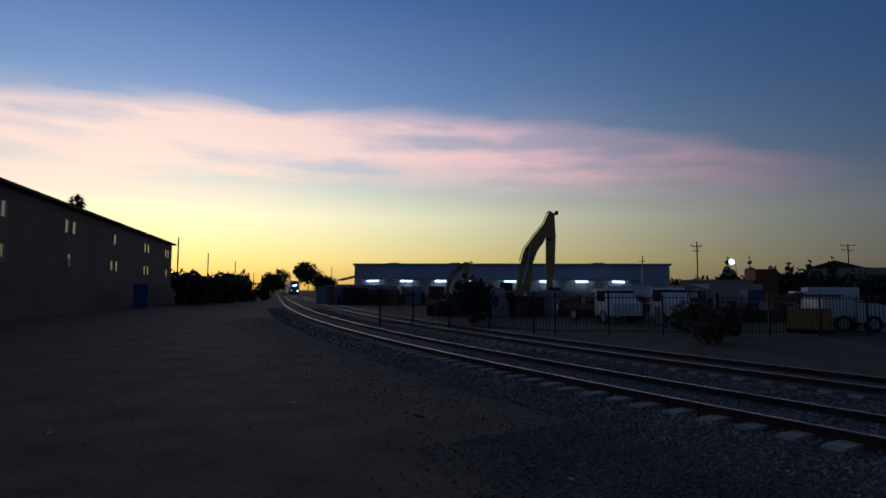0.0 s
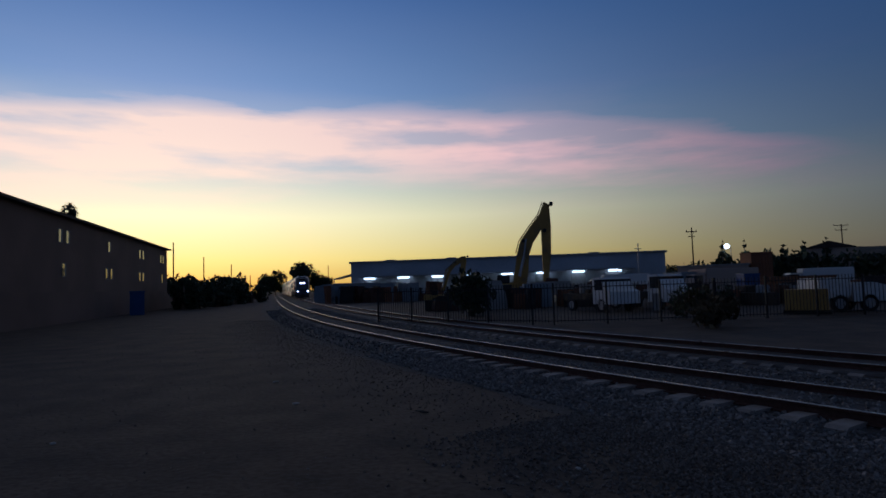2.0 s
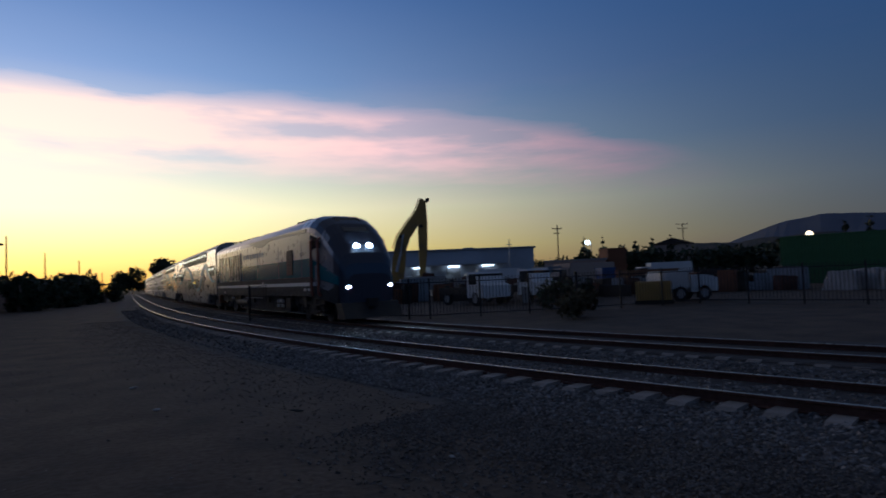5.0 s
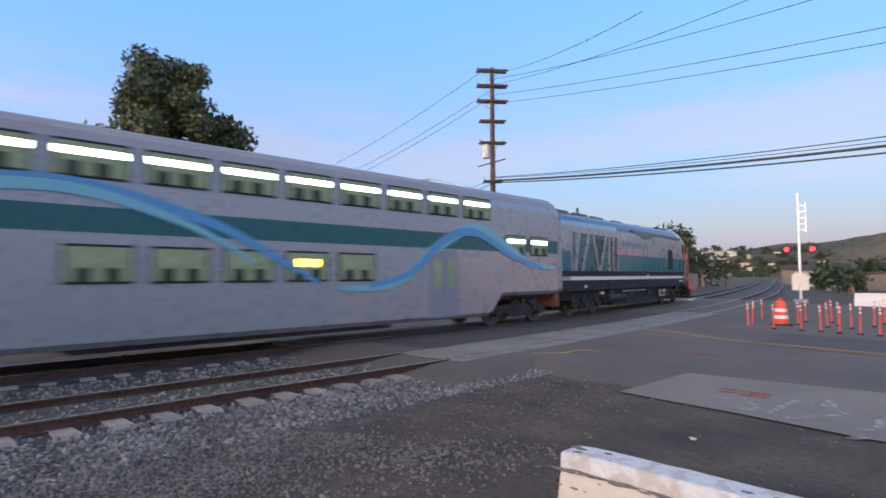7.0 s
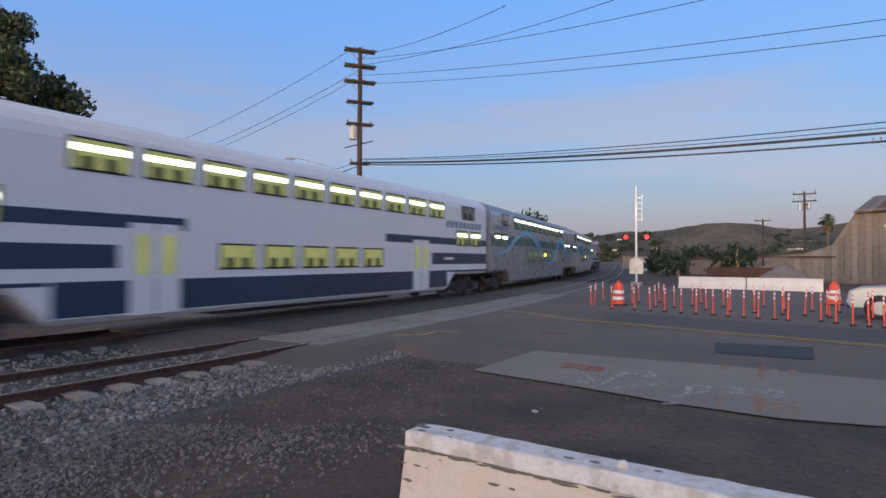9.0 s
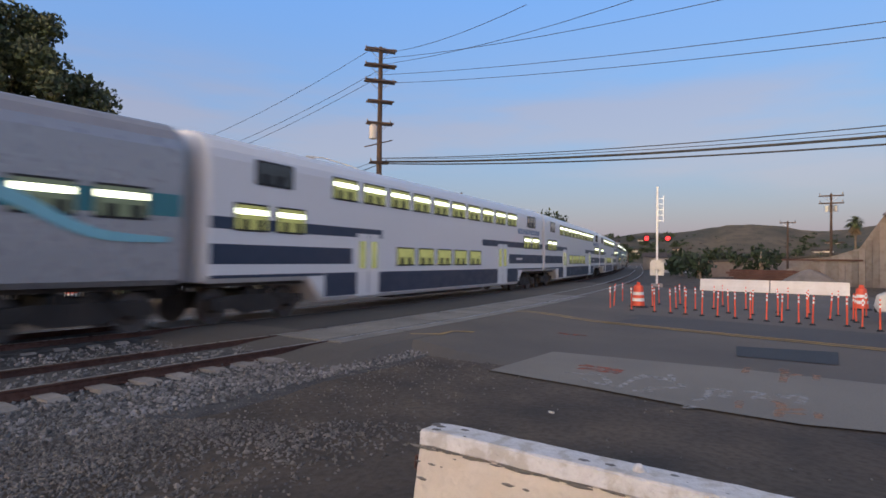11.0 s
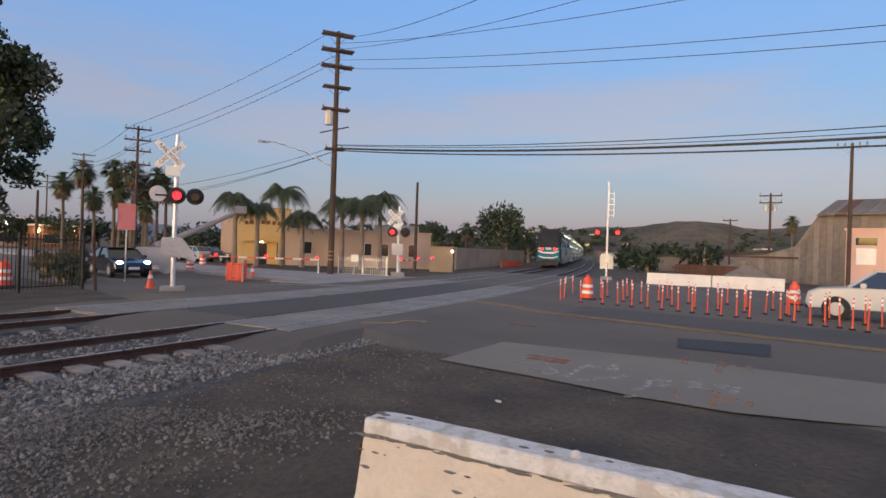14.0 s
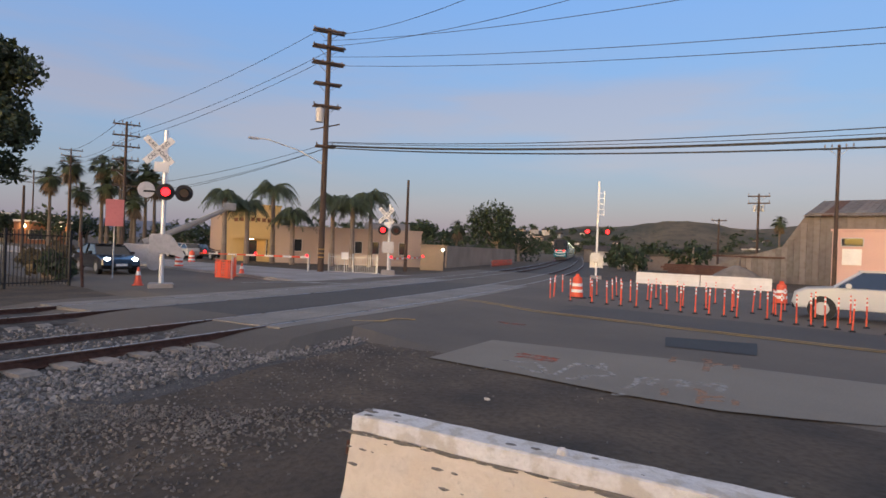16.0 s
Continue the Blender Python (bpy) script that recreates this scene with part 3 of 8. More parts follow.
def painted_line(name, pts, width, material, label, lift=0.008):
    bm = B()
    pts = [Vector((x, y, 0)) for x, y in pts]
    dense = []
    for a, b in zip(pts, pts[1:]):
        n = max(1, int((b - a).length / 0.6))
        dense += [a.lerp(b, i / n) for i in range(n)]
    dense.append(pts[-1])
    rows = []
    for i, p in enumerate(dense):
        d = (dense[min(i + 1, len(dense) - 1)] - dense[max(i - 1, 0)]).normalized()
        w = width * (0.75 + 0.5 * random.random()) / 2
        e = []
        for sgn in (-1, 1):
            q = p + Vector((-d.y, d.x, 0)) * w * sgn
            z = road_point((q - RO).dot(RD), (q - RO).dot(RN))[0].z
            e.append(bm.verts.new((q.x, q.y, max(z, 0.022) + lift)))
        rows.append(e)
    for a, b in zip(rows, rows[1:]):
        bm.faces.new((a[0], a[1], b[1], b[0]))
    return tagged(part(name, bm, material), label, "road marking", kind="structure")


painted_line("yellow_line", [(18.2, -9.9), (14.21, -12.15), (10.78, -13.4), (8.43, -14.3), (6.6, -15.0), (-20, -27)], 0.17, M["yellow"], "worn yellow centre line")
painted_line("yellow_line_second", [(18.4, -10.2), (14.3, -12.45), (10.85, -13.7), (8.5, -14.6), (6.6, -15.3), (-20, -27.3)], 0.15, M["yellow"], "worn yellow centre line")
painted_line("stop_line", [(26.5, -4.8), (24.6, -9.5)], 0.4, M["whitepaint"], "faded white stop line")
painted_line("survey_mark", [(12.7, -4.9), (12.55, -5.6), (12.95, -6.1), (12.8, -6.6)], 0.12, M["yellow"], "sprayed yellow utility survey mark on the asphalt", 0.012)
marks = (
    ("chalkwhite", [(8.34, -6.13), (8.03, -6.31), (8.08, -6.64), (7.20, -6.21), (7.40, -6.04), (7.81, -6.07)]),
    ("chalkwhite", [(7.02, -6.14), (7.77, -7.40), (7.44, -7.19)]),
    ("chalkwhite", [(7.55, -7.30), (7.15, -7.19), (7.57, -7.43), (6.99, -7.26), (7.57, -7.74)]),
    ("chalkwhite", [(6.81, -6.24), (6.65, -6.50), (6.89, -6.52), (6.71, -6.91), (6.73, -7.22), (6.99, -7.26)]),
    ("chalkwhite", [(6.06, -6.61), (5.97, -6.79), (6.50, -7.50)]),
    ("chalkwhite", [(6.39, -7.46), (6.30, -7.73), (6.04, -7.11), (6.00, -7.35)]),
    ("chalkwhite", [(6.15, -7.79), (6.00, -8.07), (5.77, -7.41), (5.78, -7.83)]),
    ("chalkwhite", [(5.91, -8.12), (5.59, -7.92), (5.78, -8.30), (5.59, -8.36), (5.34, -7.84)]),
    ("chalkwhite", [(5.74, -6.18), (5.79, -6.33), (5.68, -6.31)]),
    ("redpaint", [(8.82, -6.80), (8.08, -7.16)]),
    ("redpaint", [(8.59, -6.61), (7.92, -6.96)]),
    ("redpaint", [(12.81, -9.06), (12.16, -9.48)]),
    ("fadedorange", [(5.77, -7.23), (5.49, -6.86)]),
    ("fadedorange", [(5.54, -7.59), (5.56, -7.81), (4.99, -6.96)]),
    ("fadedorange", [(5.21, -7.36), (5.11, -7.63)]),
    ("fadedorange", [(5.10, -7.23), (4.96, -7.42)]),
    ("fadedorange", [(4.95, -7.66), (4.75, -7.36)]),
    ("fadedorange", [(7.58, -9.61), (7.20, -9.08)]),
    ("fadedorange", [(6.41, -8.96), (7.27, -10.24), (7.14, -9.89)]),
    ("fadedorange", [(6.69, -9.47), (6.86, -9.91), (6.63, -9.82)]),
    ("fadedorange", [(6.63, -10.12), (6.32, -9.66)]),
)


def rounded(pts):
    """The same stroke with its corners rounded, as a hand sprays it."""
    for _ in range(2):
        pts = [pts[0]] + [(a[0] * (1 - k) + b[0] * k, a[1] * (1 - k) + b[1] * k) for a, b in zip(pts, pts[1:]) for k in (0.25, 0.75)] + [pts[-1]]
    return pts


for kind, pts in marks:
    pts = rounded(pts)
    painted_line("survey_mark", pts, 0.22 if kind == "redpaint" else 0.11, M[kind], "sprayed utility survey mark on the paving", 0.004)

# pavement with kerb beyond the tracks
bm = B()
edge = [(24.8, -8.0), (26.6, -7.4), (31.0, -6.2), (45.0, -0.4), (90.0, 18.8)]
back = [(31.5, -17.0), (35.8, -12.4), (37.5, -11.0), (46.5, -5.5), (92.0, 13.5)]
rows = []
for (ax, ay), (bx, by) in zip(edge, back):
    rows.append([bm.verts.new(p) for p in ((ax, ay, 0.0), (ax, ay, 0.16), (ax * 0.985 + bx * 0.015, ay * 0.985 + by * 0.015, 0.175), (bx, by, 0.18), (bx, by, 0.0))])
for a, b in zip(rows, rows[1:]):
    for i in range(4):
        bm.faces.new((a[i], a[i + 1], b[i + 1], b[i]))
for r in (rows[0], rows[-1]):
    bm.faces.new(r)
tagged(part("pavement", bm, M["kerb"]), "concrete pavement with a raised kerb", "pavement", kind="structure")

# ---- tracks ----
RAIL = [(-0.07, 0.0), (0.07, 0.0), (0.07, 0.012), (0.012, 0.03), (0.012, 0.115), (0.036, 0.128), (0.036, 0.158), (0.026, 0.163), (-0.026, 0.163), (-0.036, 0.158), (-0.036, 0.128), (-0.012, 0.115), (-0.012, 0.03), (-0.07, 0.012)]


def rail(parent, off, s0=-300, s1=300):
    bm = B()
    rows = []
    s = s0
    while s <= s1:
        rows.append([bm.verts.new(on_line(s, off + o, RAIL_TOP - 0.163 + z)) for o, z in RAIL])
        s += 1.0 if abs(s) < 80 else 5.0
    for a, b in zip(rows, rows[1:]):
        for i in range(len(RAIL)):
            f = bm.faces.new((a[i], a[(i + 1) % len(RAIL)], b[(i + 1) % len(RAIL)], b[i]))
            f.material_index = 1 if i in (6, 7, 8) else 0
    part("rail", bm, [M["rust"], M["railhead"]], parent)


def sleeper_mesh():
    bm = B()
    prism(bm, [(-1.3, -0.12), (1.3, -0.12), (1.3, 0.0), (1.22, 0.035), (0.9, 0.035), (0.5, 0.012), (-0.5, 0.012), (-0.9, 0.035), (-1.22, 0.035), (-1.3, 0.0)], -0.13, 0.13)
    return mesh_of("sleeper", bm, M["sleeper"])


SLEEPER = sleeper_mesh()
near_track = thing("near_track", pose(0, 0, 0), "rusty rails on pale concrete sleepers, the empty track", "railway track", "tracks", "structure")
far_track = thing("far_track", pose(0, 0, 0), "rails on concrete sleepers, the track the train runs on", "railway track", "tracks", "structure")
for tr, c, lo, hi in ((near_track, NEAR_C, -75, 8.6), (far_track, FAR_C, -45, 9.0)):
    rail(tr, c - 0.753)
    rail(tr, c + 0.753)
    s = lo
    while s < hi:
        p = on_line(s + random.uniform(-0.03, 0.03), c + random.uniform(-0.03, 0.03), 0.0 + (0.035 if tr is near_track else 0.02) + random.uniform(-0.012, 0.006))
        shared("sleeper", SLEEPER, tr, pose(p.x, p.y, p.z, random.uniform(-1, 1), 0, 180 - math.degrees(heading(s)) + random.uniform(-1.5, 1.5)))
        s += 0.61

# stone filled up between the rails
for c in (NEAR_C, FAR_C):
    a_ = c - (0.62 if c == NEAR_C else 1.25)
    strip("ballast_fill", -75, 8.2, [(a_, 0.03), (a_ + 0.15, 0.066), (c + 1.2, 0.066), (c + 1.36, 0.02)], M["ballastbed"], "crushed stone filled between the rails", "ballast", 0.5)

# concrete panels in the crossing, between and beside the rails
for c in (NEAR_C, FAR_C):
    for o0, o1 in ((c - 0.69, c + 0.69), (c - 1.22, c - 0.83) if c == NEAR_C else (c + 0.83, c + 1.35)):
        s = 8.4 if c == NEAR_C else 7.6
        bm = B()
        while s < 27:
            q = [[on_line(a, o, z) for a in (s, s + 2.36) for o in (o0, o1)] for z in (0.08, RAIL_TOP + 0.002)]
            lo, up_ = [[bm.verts.new(p) for p in r] for r in q]
            for f in ((up_[0], up_[1], up_[3], up_[2]), (lo[0], lo[2], lo[3], lo[1]), (lo[0], lo[1], up_[1], up_[0]), (lo[2], up_[2], up_[3], lo[3]), (lo[0], up_[0], up_[2], lo[2]), (lo[1], lo[3], up_[3], up_[1])):
                bm.faces.new(f)
            s += 2.4
        tagged(part("crossing_panel", bm, M["concrete"]), "row of worn concrete crossing panels along the rails", "crossing panel", kind="structure")


# asphalt ramped up to the ends of the panels
for o0, o1 in ((-1.7, -0.06), (0.08, 1.42), (1.6, 4.28), (4.46, 5.80), (5.98, 7.8)):
    bm = B()
    rows = []
    for k, s in enumerate((6.4, 7.1, 7.8, 8.7, 10.6)):
        z = (0.0, 0.07, 0.14, 0.184, 0.184)[k]
        rows.append([bm.verts.new(on_line(s + 0.25 * noise.noise(Vector((s, o, 1))), o, z * (0 if o in (-1.7, 7.8) else 1))) for o in np.linspace(o0, o1, 5)])
    for a, b in zip(rows, rows[1:]):
        for i in range(4):
            bm.faces.new((a[i], a[i + 1], b[i + 1], b[i]))
    tagged(part("crossing_ramp", bm, M["asphalt"]), "crumbling asphalt ramp at the end of the crossing", "paving", kind="structure")


def stones(name, count, place, size, material, label, category):
    """Loose stones: squashed, twisted octahedra in one mesh."""
    rng = np.random.default_rng(7)
    base = np.array([(1, 0, 0), (0, 1, 0), (-1, 0, 0), (0, -1, 0), (0, 0, 1), (0, 0, -1)], float)
    tri = np.array([(0, 1, 4), (1, 2, 4), (2, 3, 4), (3, 0, 4), (1, 0, 5), (2, 1, 5), (3, 2, 5), (0, 3, 5)])
    V, F = [], []
    for i in range(count):
        x, y, z = place(rng)
        r = size * rng.uniform(0.5, 1.3)
        q = Euler(rng.uniform(0, 6.28, 3)).to_matrix()
        b = base * (1 + rng.uniform(-0.3, 0.3, (6, 3))) * r * rng.uniform(0.6, 1.15, 3)
        V.append(b @ np.array(q) + (x, y, z + r * 0.25))
        F.append(tri + 6 * i)
    me = bpy.data.meshes.new(name)
    me.from_pydata(np.concatenate(V).tolist(), [], np.concatenate(F).tolist())
    me.materials.append(material)
    return tagged(new(name, me), label, category, kind="stuff")


def near_shoulder(rng):
    s = rng.uniform(-16, 9.3)
    o = rng.choice([rng.uniform(-2.1, -0.45), rng.uniform(-1.5, 0.0), rng.uniform(0.1, 3.6)], p=[0.52, 0.13, 0.35])
    p = on_line(s, o)
    return p.x, p.y, 0.0 if o < -0.6 else 0.055 if 0.2 < o < 1.3 else 0.012


def spill(rng):
    while True:
        s, o = rng.uniform(-7.0, 8.6), -1.2 - abs(rng.normal(0, 1.6))
        p = on_line(s, o)
        clump = noise.noise(Vector((p.x * 0.9, p.y * 0.9, 5.0))) + 0.35 * noise.noise(Vector((p.x * 3, p.y * 3, 1.0)))
        if math.hypot(p.x, p.y) > 2.0 and o > -5.2 and clump > rng.uniform(-1.0, 0.05) and p.x - 0.45 * p.y < 7.6:
            return p.x, p.y, -0.004


stones("spilled_ballast", 42000, spill, 0.026, M["gravel"], "small ballast stones spilled over the dirt", "ballast")
stones("ballast_stones", 22000, near_shoulder, 0.042, M["ballast"], "grey crushed ballast stones along the track", "ballast")


def far_shoulder(rng):
    p = on_line(rng.uniform(-60, -14), rng.uniform(-1.9, 3.4))
    return p.x, p.y, 0.03


stones("far_ballast_stones", 5000, far_shoulder, 0.055, M["ballast"], "grey crushed ballast stones along the track", "ballast")


def loose(rng):
    while True:
        x, y = rng.uniform(-14, 12), rng.uniform(-6, 40)
        s, o = line_offset(x, y)
        r = math.hypot(x, y)
        if o < -1.6 and r > 1.4 and rng.uniform() < max(0.03, 1.25 - (-o) / 4.2):
            return x, y, 0.0


stones("loose_gravel", 12000, loose, 0.019, M["gravel"], "loose gravel scattered over the dirt", "gravel")


# ---- the train ----
def wheelset(parent, x, material=None):
    for side in (-1, 1):
        bm = B()
        tube(bm, (x, side * 0.68, 0.46), (x, side * 0.82, 0.46), 0.46, n=24)
        tube(bm, (x, side * 0.80, 0.46), (x, side * 0.86, 0.46), 0.30, 0.26, n=20)
        tube(bm, (x, side * 0.86, 0.46), (x, side * 0.98, 0.46), 0.13, 0.11, n=12)
        part("wheel", bm, M["wheel"], parent, smooth=False)


def bogie(parent, x, wb=2.6):
    fr = B()
    for side in (-1, 1):
        y = side * 1.02
        prism(fr, [(x - wb / 2 - 0.35, 0.42), (x - wb / 2 + 0.35, 0.42), (x - 0.55, 0.28), (x + 0.55, 0.28), (x + wb / 2 - 0.35, 0.42), (x + wb / 2 + 0.35, 0.42), (x + wb / 2 + 0.35, 0.68), (x + 0.7, 0.74), (x - 0.7, 0.74), (x - wb / 2 - 0.35, 0.68)], y - 0.09, y + 0.09)
        for d in (-0.28, 0.28):
            tube(fr, (x + d, y, 0.42), (x + d, y, 0.95), 0.12, n=10)
        for d in (-wb / 2, wb / 2):
            box(fr, x + d - 0.17, x + d + 0.17, y - 0.13, y + 0.13, 0.33, 0.62)
            tube(fr, (x + d * 0.72, y + side * 0.1, 0.45), (x + d * 0.30, y + side * 0.1, 0.92), 0.045, n=8)
    box(fr, x - 0.3, x + 0.3, -1.0, 1.0, 0.5, 0.85)
    fo = part("bogie", fr, M["bogie"], parent)
    for d in (-wb / 2, wb / 2):
        wheelset(fo, x + d)


def side_section(zb, top=4.85, w=1.5, shoulder=4.15, lean=1.0):
    pts = [(-w * 0.93, zb), (-w, zb + 0.12), (-w, shoulder)]
    for a in (18, 38, 58, 76):
        a = radians(a)
        pts.append((-w + (w - 0.55) * (1 - math.cos(a)), shoulder + (top - shoulder) * math.sin(a)))
    pts.append((-0.35, top))
    return pts + [(-y, z) for y, z in reversed(pts)]


def panel(name, x0, x1, z0, z1, material, parent, y=1.5, proud=0.006, label="", sides=(-1, 1), thick=0.03):
    for sd in sides:
        bm = B()
        box(bm, x0, x1, sd * (y - thick + proud), sd * (y + proud), z0, z1)
        part(name, bm, material, parent, label)


def window_mesh(w, h, inside, light=True):
    """A framed pane: dark gasket, a panel for the interior that may glow itself, a ceiling light near the top."""
    bm = B()
    box(bm, -w / 2 - 0.05, w / 2 + 0.05, -0.02, 0.0, -h / 2 - 0.05, h / 2 + 0.05)
    n0 = len(bm.faces)
    box(bm, -w / 2, w / 2, -0.026, -0.004, -h / 2, h / 2)
    bm.faces.ensure_lookup_table()
    for f in bm.faces[n0:]:
        f.material_index = 1
    n1 = len(bm.faces)
    if light:
        box(bm, -w / 2 + 0.02, w / 2 - 0.02, -0.031, -0.01, h / 2 - 0.24, h / 2 - 0.10)
    # seat backs and posts seen inside
    n2 = len(bm.faces)
    k = -w / 2 + 0.18
    while k < w / 2 - 0.2:
        box(bm, k, k + 0.24, -0.0285, -0.01, -h / 2, -h / 2 + 0.26)
        k += 0.52
    bm.faces.ensure_lookup_table()
    for f in bm.faces[n1:n2]:
        f.material_index = 2
    return mesh_of("window", bm, [M["sill"], inside, M["tube"]])


WIN_UP = window_mesh(1.27, 0.62, M["cabin"])
WIN_LOW = window_mesh(1.16, 0.66, M["cabin"], False)
WIN_MID = window_mesh(1.05, 0.62, M["cabin"])
WIN_UP_Y = window_mesh(1.2, 0.60, M["cabin_y"])
WIN_LOW_Y = window_mesh(1.16, 0.58, M["cabin_y"], False)
WIN_MID_Y = window_mesh(1.05, 0.62, M["cabin_y"])
WIN_DARK = window_mesh(1.3, 0.55, M["tglass"], False)


def put_window(me, parent, x, z, y=1.5, sides=(-1, 1)):
    for sd in sides:
        shared("window", me, parent, pose(x, sd * (y - 0.0), z, 0, 0, 0 if sd < 0 else 180))


def swoosh(parent, pts, width, material, proud):
    """A curved ribbon of vinyl on the body side; it tapers to both ends."""
    n = 40
    for sd in (-1, 1):
        bm = B()
        rows = []
        for i in range(n + 1):
            k = i / n * (len(pts) - 1)
            j = min(int(k), len(pts) - 2)
            f = k - j
            p0, p1, p2, p3 = pts[max(j - 1, 0)], pts[j], pts[j + 1], pts[min(j + 2, len(pts) - 1)]
            q = [0.5 * ((2 * p1[c]) + (p2[c] - p0[c]) * f + (2 * p0[c] - 5 * p1[c] + 4 * p2[c] - p3[c]) * f * f + (3 * p1[c] - p0[c] - 3 * p2[c] + p3[c]) * f ** 3) for c in (0, 1)]
            w = width * (0.35 + 0.65 * math.sin(math.pi * i / n)) / 2
            rows.append((q, w))
        vs = []
        for i, (q, w) in enumerate(rows):
            a, b = rows[max(i - 1, 0)][0], rows[min(i + 1, n)][0]
            d = math.hypot(b[0] - a[0], b[1] - a[1]) or 1
            nx, nz = -(b[1] - a[1]) / d, (b[0] - a[0]) / d
            vs.append([bm.verts.new((q[0] + nx * w * e, sd * (1.5 + pr), q[1] + nz * w * e)) for e, pr in ((-1, proud), (1, proud), (1, -0.01), (-1, -0.01))])
        for a, b in zip(vs, vs[1:]):
            for i in range(4):
                bm.faces.new((a[i], a[(i + 1) % 4], b[(i + 1) % 4], b[i]))
        part("swoosh", bm, material, parent)


def car_body(L, material, roof, nose=False):
    """The shell of a two-level coach, cut up over its bogies."""
    h = L / 2
    xs = [(-h, 1.12), (-h + 0.12, 1.08), (-h + 3.6, 1.08), (-h + 4.3, 0.42), (h - 4.3, 0.42), (h - 3.6, 1.08), (h - 0.12, 1.08), (h, 1.12)]
    bm = B()
    rings = []
    for i, (x, zb) in enumerate(xs):
        k = 0.975 if i in (0, len(xs) - 1) else 1.0
        sec = side_section(zb)
        rings.append([(x, y * k, zb + (z - zb) * (0.99 if k < 1 else 1)) for y, z in sec])
    quads(bm, rings)
    for f in bm.faces:
        if min(v.co.z for v in f.verts) > 4.3:
            f.material_index = 1
    return bm, [material, roof]


def door(parent, x, material, win, z0=0.5, z1=2.55, y=1.5):
    for sd in (-1, 1):
        bm = B()
        for k in (-1, 1):
            box(bm, x + k * 0.02 if k > 0 else x - 0.64, x + 0.64 if k > 0 else x - 0.02, sd * (y - 0.03), sd * (y + 0.012), z0, z1)
        d = part("door", bm, material, parent, "double-leaf carriage door")
        for k in (-0.33, 0.33):
            bm = B()
            box(bm, x + k - 0.17, x + k + 0.17, sd * (y - 0.01), sd * (y + 0.018), z1 - 1.15, z1 - 0.25)
            part("pane", bm, win, d)


def teal_coach():
    L = 25.2
    car = thing("coach", pose(0, 0, 0), "silver two-level railway coach with teal band and aqua swooshes", "railway coach", "coaches of the train")
    bm, mats = car_body(L, M["silver"], M["silverdk"])
    part("body", bm, mats, car)
    panel("band", -L / 2 + 0.1, L / 2 - 0.1, 2.62, 3.12, M["tealdk"], car, proud=0.004)
    for i in range(10):
        put_window(WIN_UP, car, -7.0 + i * 1.62, 4.0)
    put_window(WIN_DARK, car, -9.6, 4.0)
    for x in (-3.6, -2.05, -0.5, 1.05, 2.6):
        put_window(WIN_LOW, car, x, 2.02)
    for x in (-11.2, -9.75, 9.75, 11.2):
        put_window(WIN_MID, car, x, 2.86)
    for x in (-6.0, 6.0):
        door(car, x, M["silverdk"], M["cabin"])
    swoosh(car, [(-11.8, 2.2), (-9.6, 2.2), (-7.6, 2.9), (-4.6, 3.55), (-1.6, 3.0), (0.4, 2.1), (1.4, 1.6)], 0.24, M["blue"], 0.035)
    swoosh(car, [(-11.2, 2.1), (-9.2, 2.3), (-7.2, 3.05), (-4.4, 3.45), (-2.0, 2.9), (-0.4, 2.1)], 0.22, M["aqua"], 0.039)
    swoosh(car, [(2.0, 1.45), (4.0, 1.6), (5.6, 2.6), (7.4, 3.35), (9.0, 2.9), (10.6, 2.2), (12.2, 2.1)], 0.32, M["aqua"], 0.035)
    swoosh(car, [(3.0, 1.5), (4.6, 1.9), (6.0, 2.9), (7.5, 3.2), (9.4, 2.5), (11.4, 2.05)], 0.26, M["blue"], 0.039)
    for sd in (-1, 1):
        bm = B()
        for k in range(8):
            box(bm, -11.6 + k * 0.33, -11.36 + k * 0.33, sd * 1.49, sd * 1.506, 3.42, 3.62)
        part("lettering", bm, M["lettering"], car)
        bm = B()
        box(bm, 0.72, 1.38, sd * 1.49, sd * 1.535, 2.02, 2.2)
        part("destination_sign", bm, M["sign_on"], car, "lit amber destination sign")
    coach_under(car, L)
    return car


def coach_under(car, L):
    bm = B()
    box(bm, -L / 2 + 0.3, -L / 2 + 4.2, -1.2, 1.2, 0.98, 1.10)
    box(bm, L / 2 - 4.2, L / 2 - 0.3, -1.2, 1.2, 0.98, 1.10)
    box(bm, -4, 4, -1.25, 1.25, 0.30, 0.44)
    part("underframe", bm, M["bogie"], car)
    for x in (-L / 2 + 2.1, L / 2 - 2.1):
        bogie(car, x)
    for e in (-1, 1):
        bm = B()
        box(bm, e * (L / 2 - 0.02), e * (L / 2 + 0.24), -0.62, 0.62, 1.15, 3.3)
        part("gangway", bm, M["black"], car)
        bm = B()
        tube(bm, (e * (L / 2 - 0.4), 0, 0.86), (e * (L / 2 + 0.32), 0, 0.86), 0.12, n=8)
        box(bm, e * (L / 2 + 0.2), e * (L / 2 + 0.42), -0.16, 0.16, 0.7, 1.02)
        part("coupler", bm, M["bogie"], car)


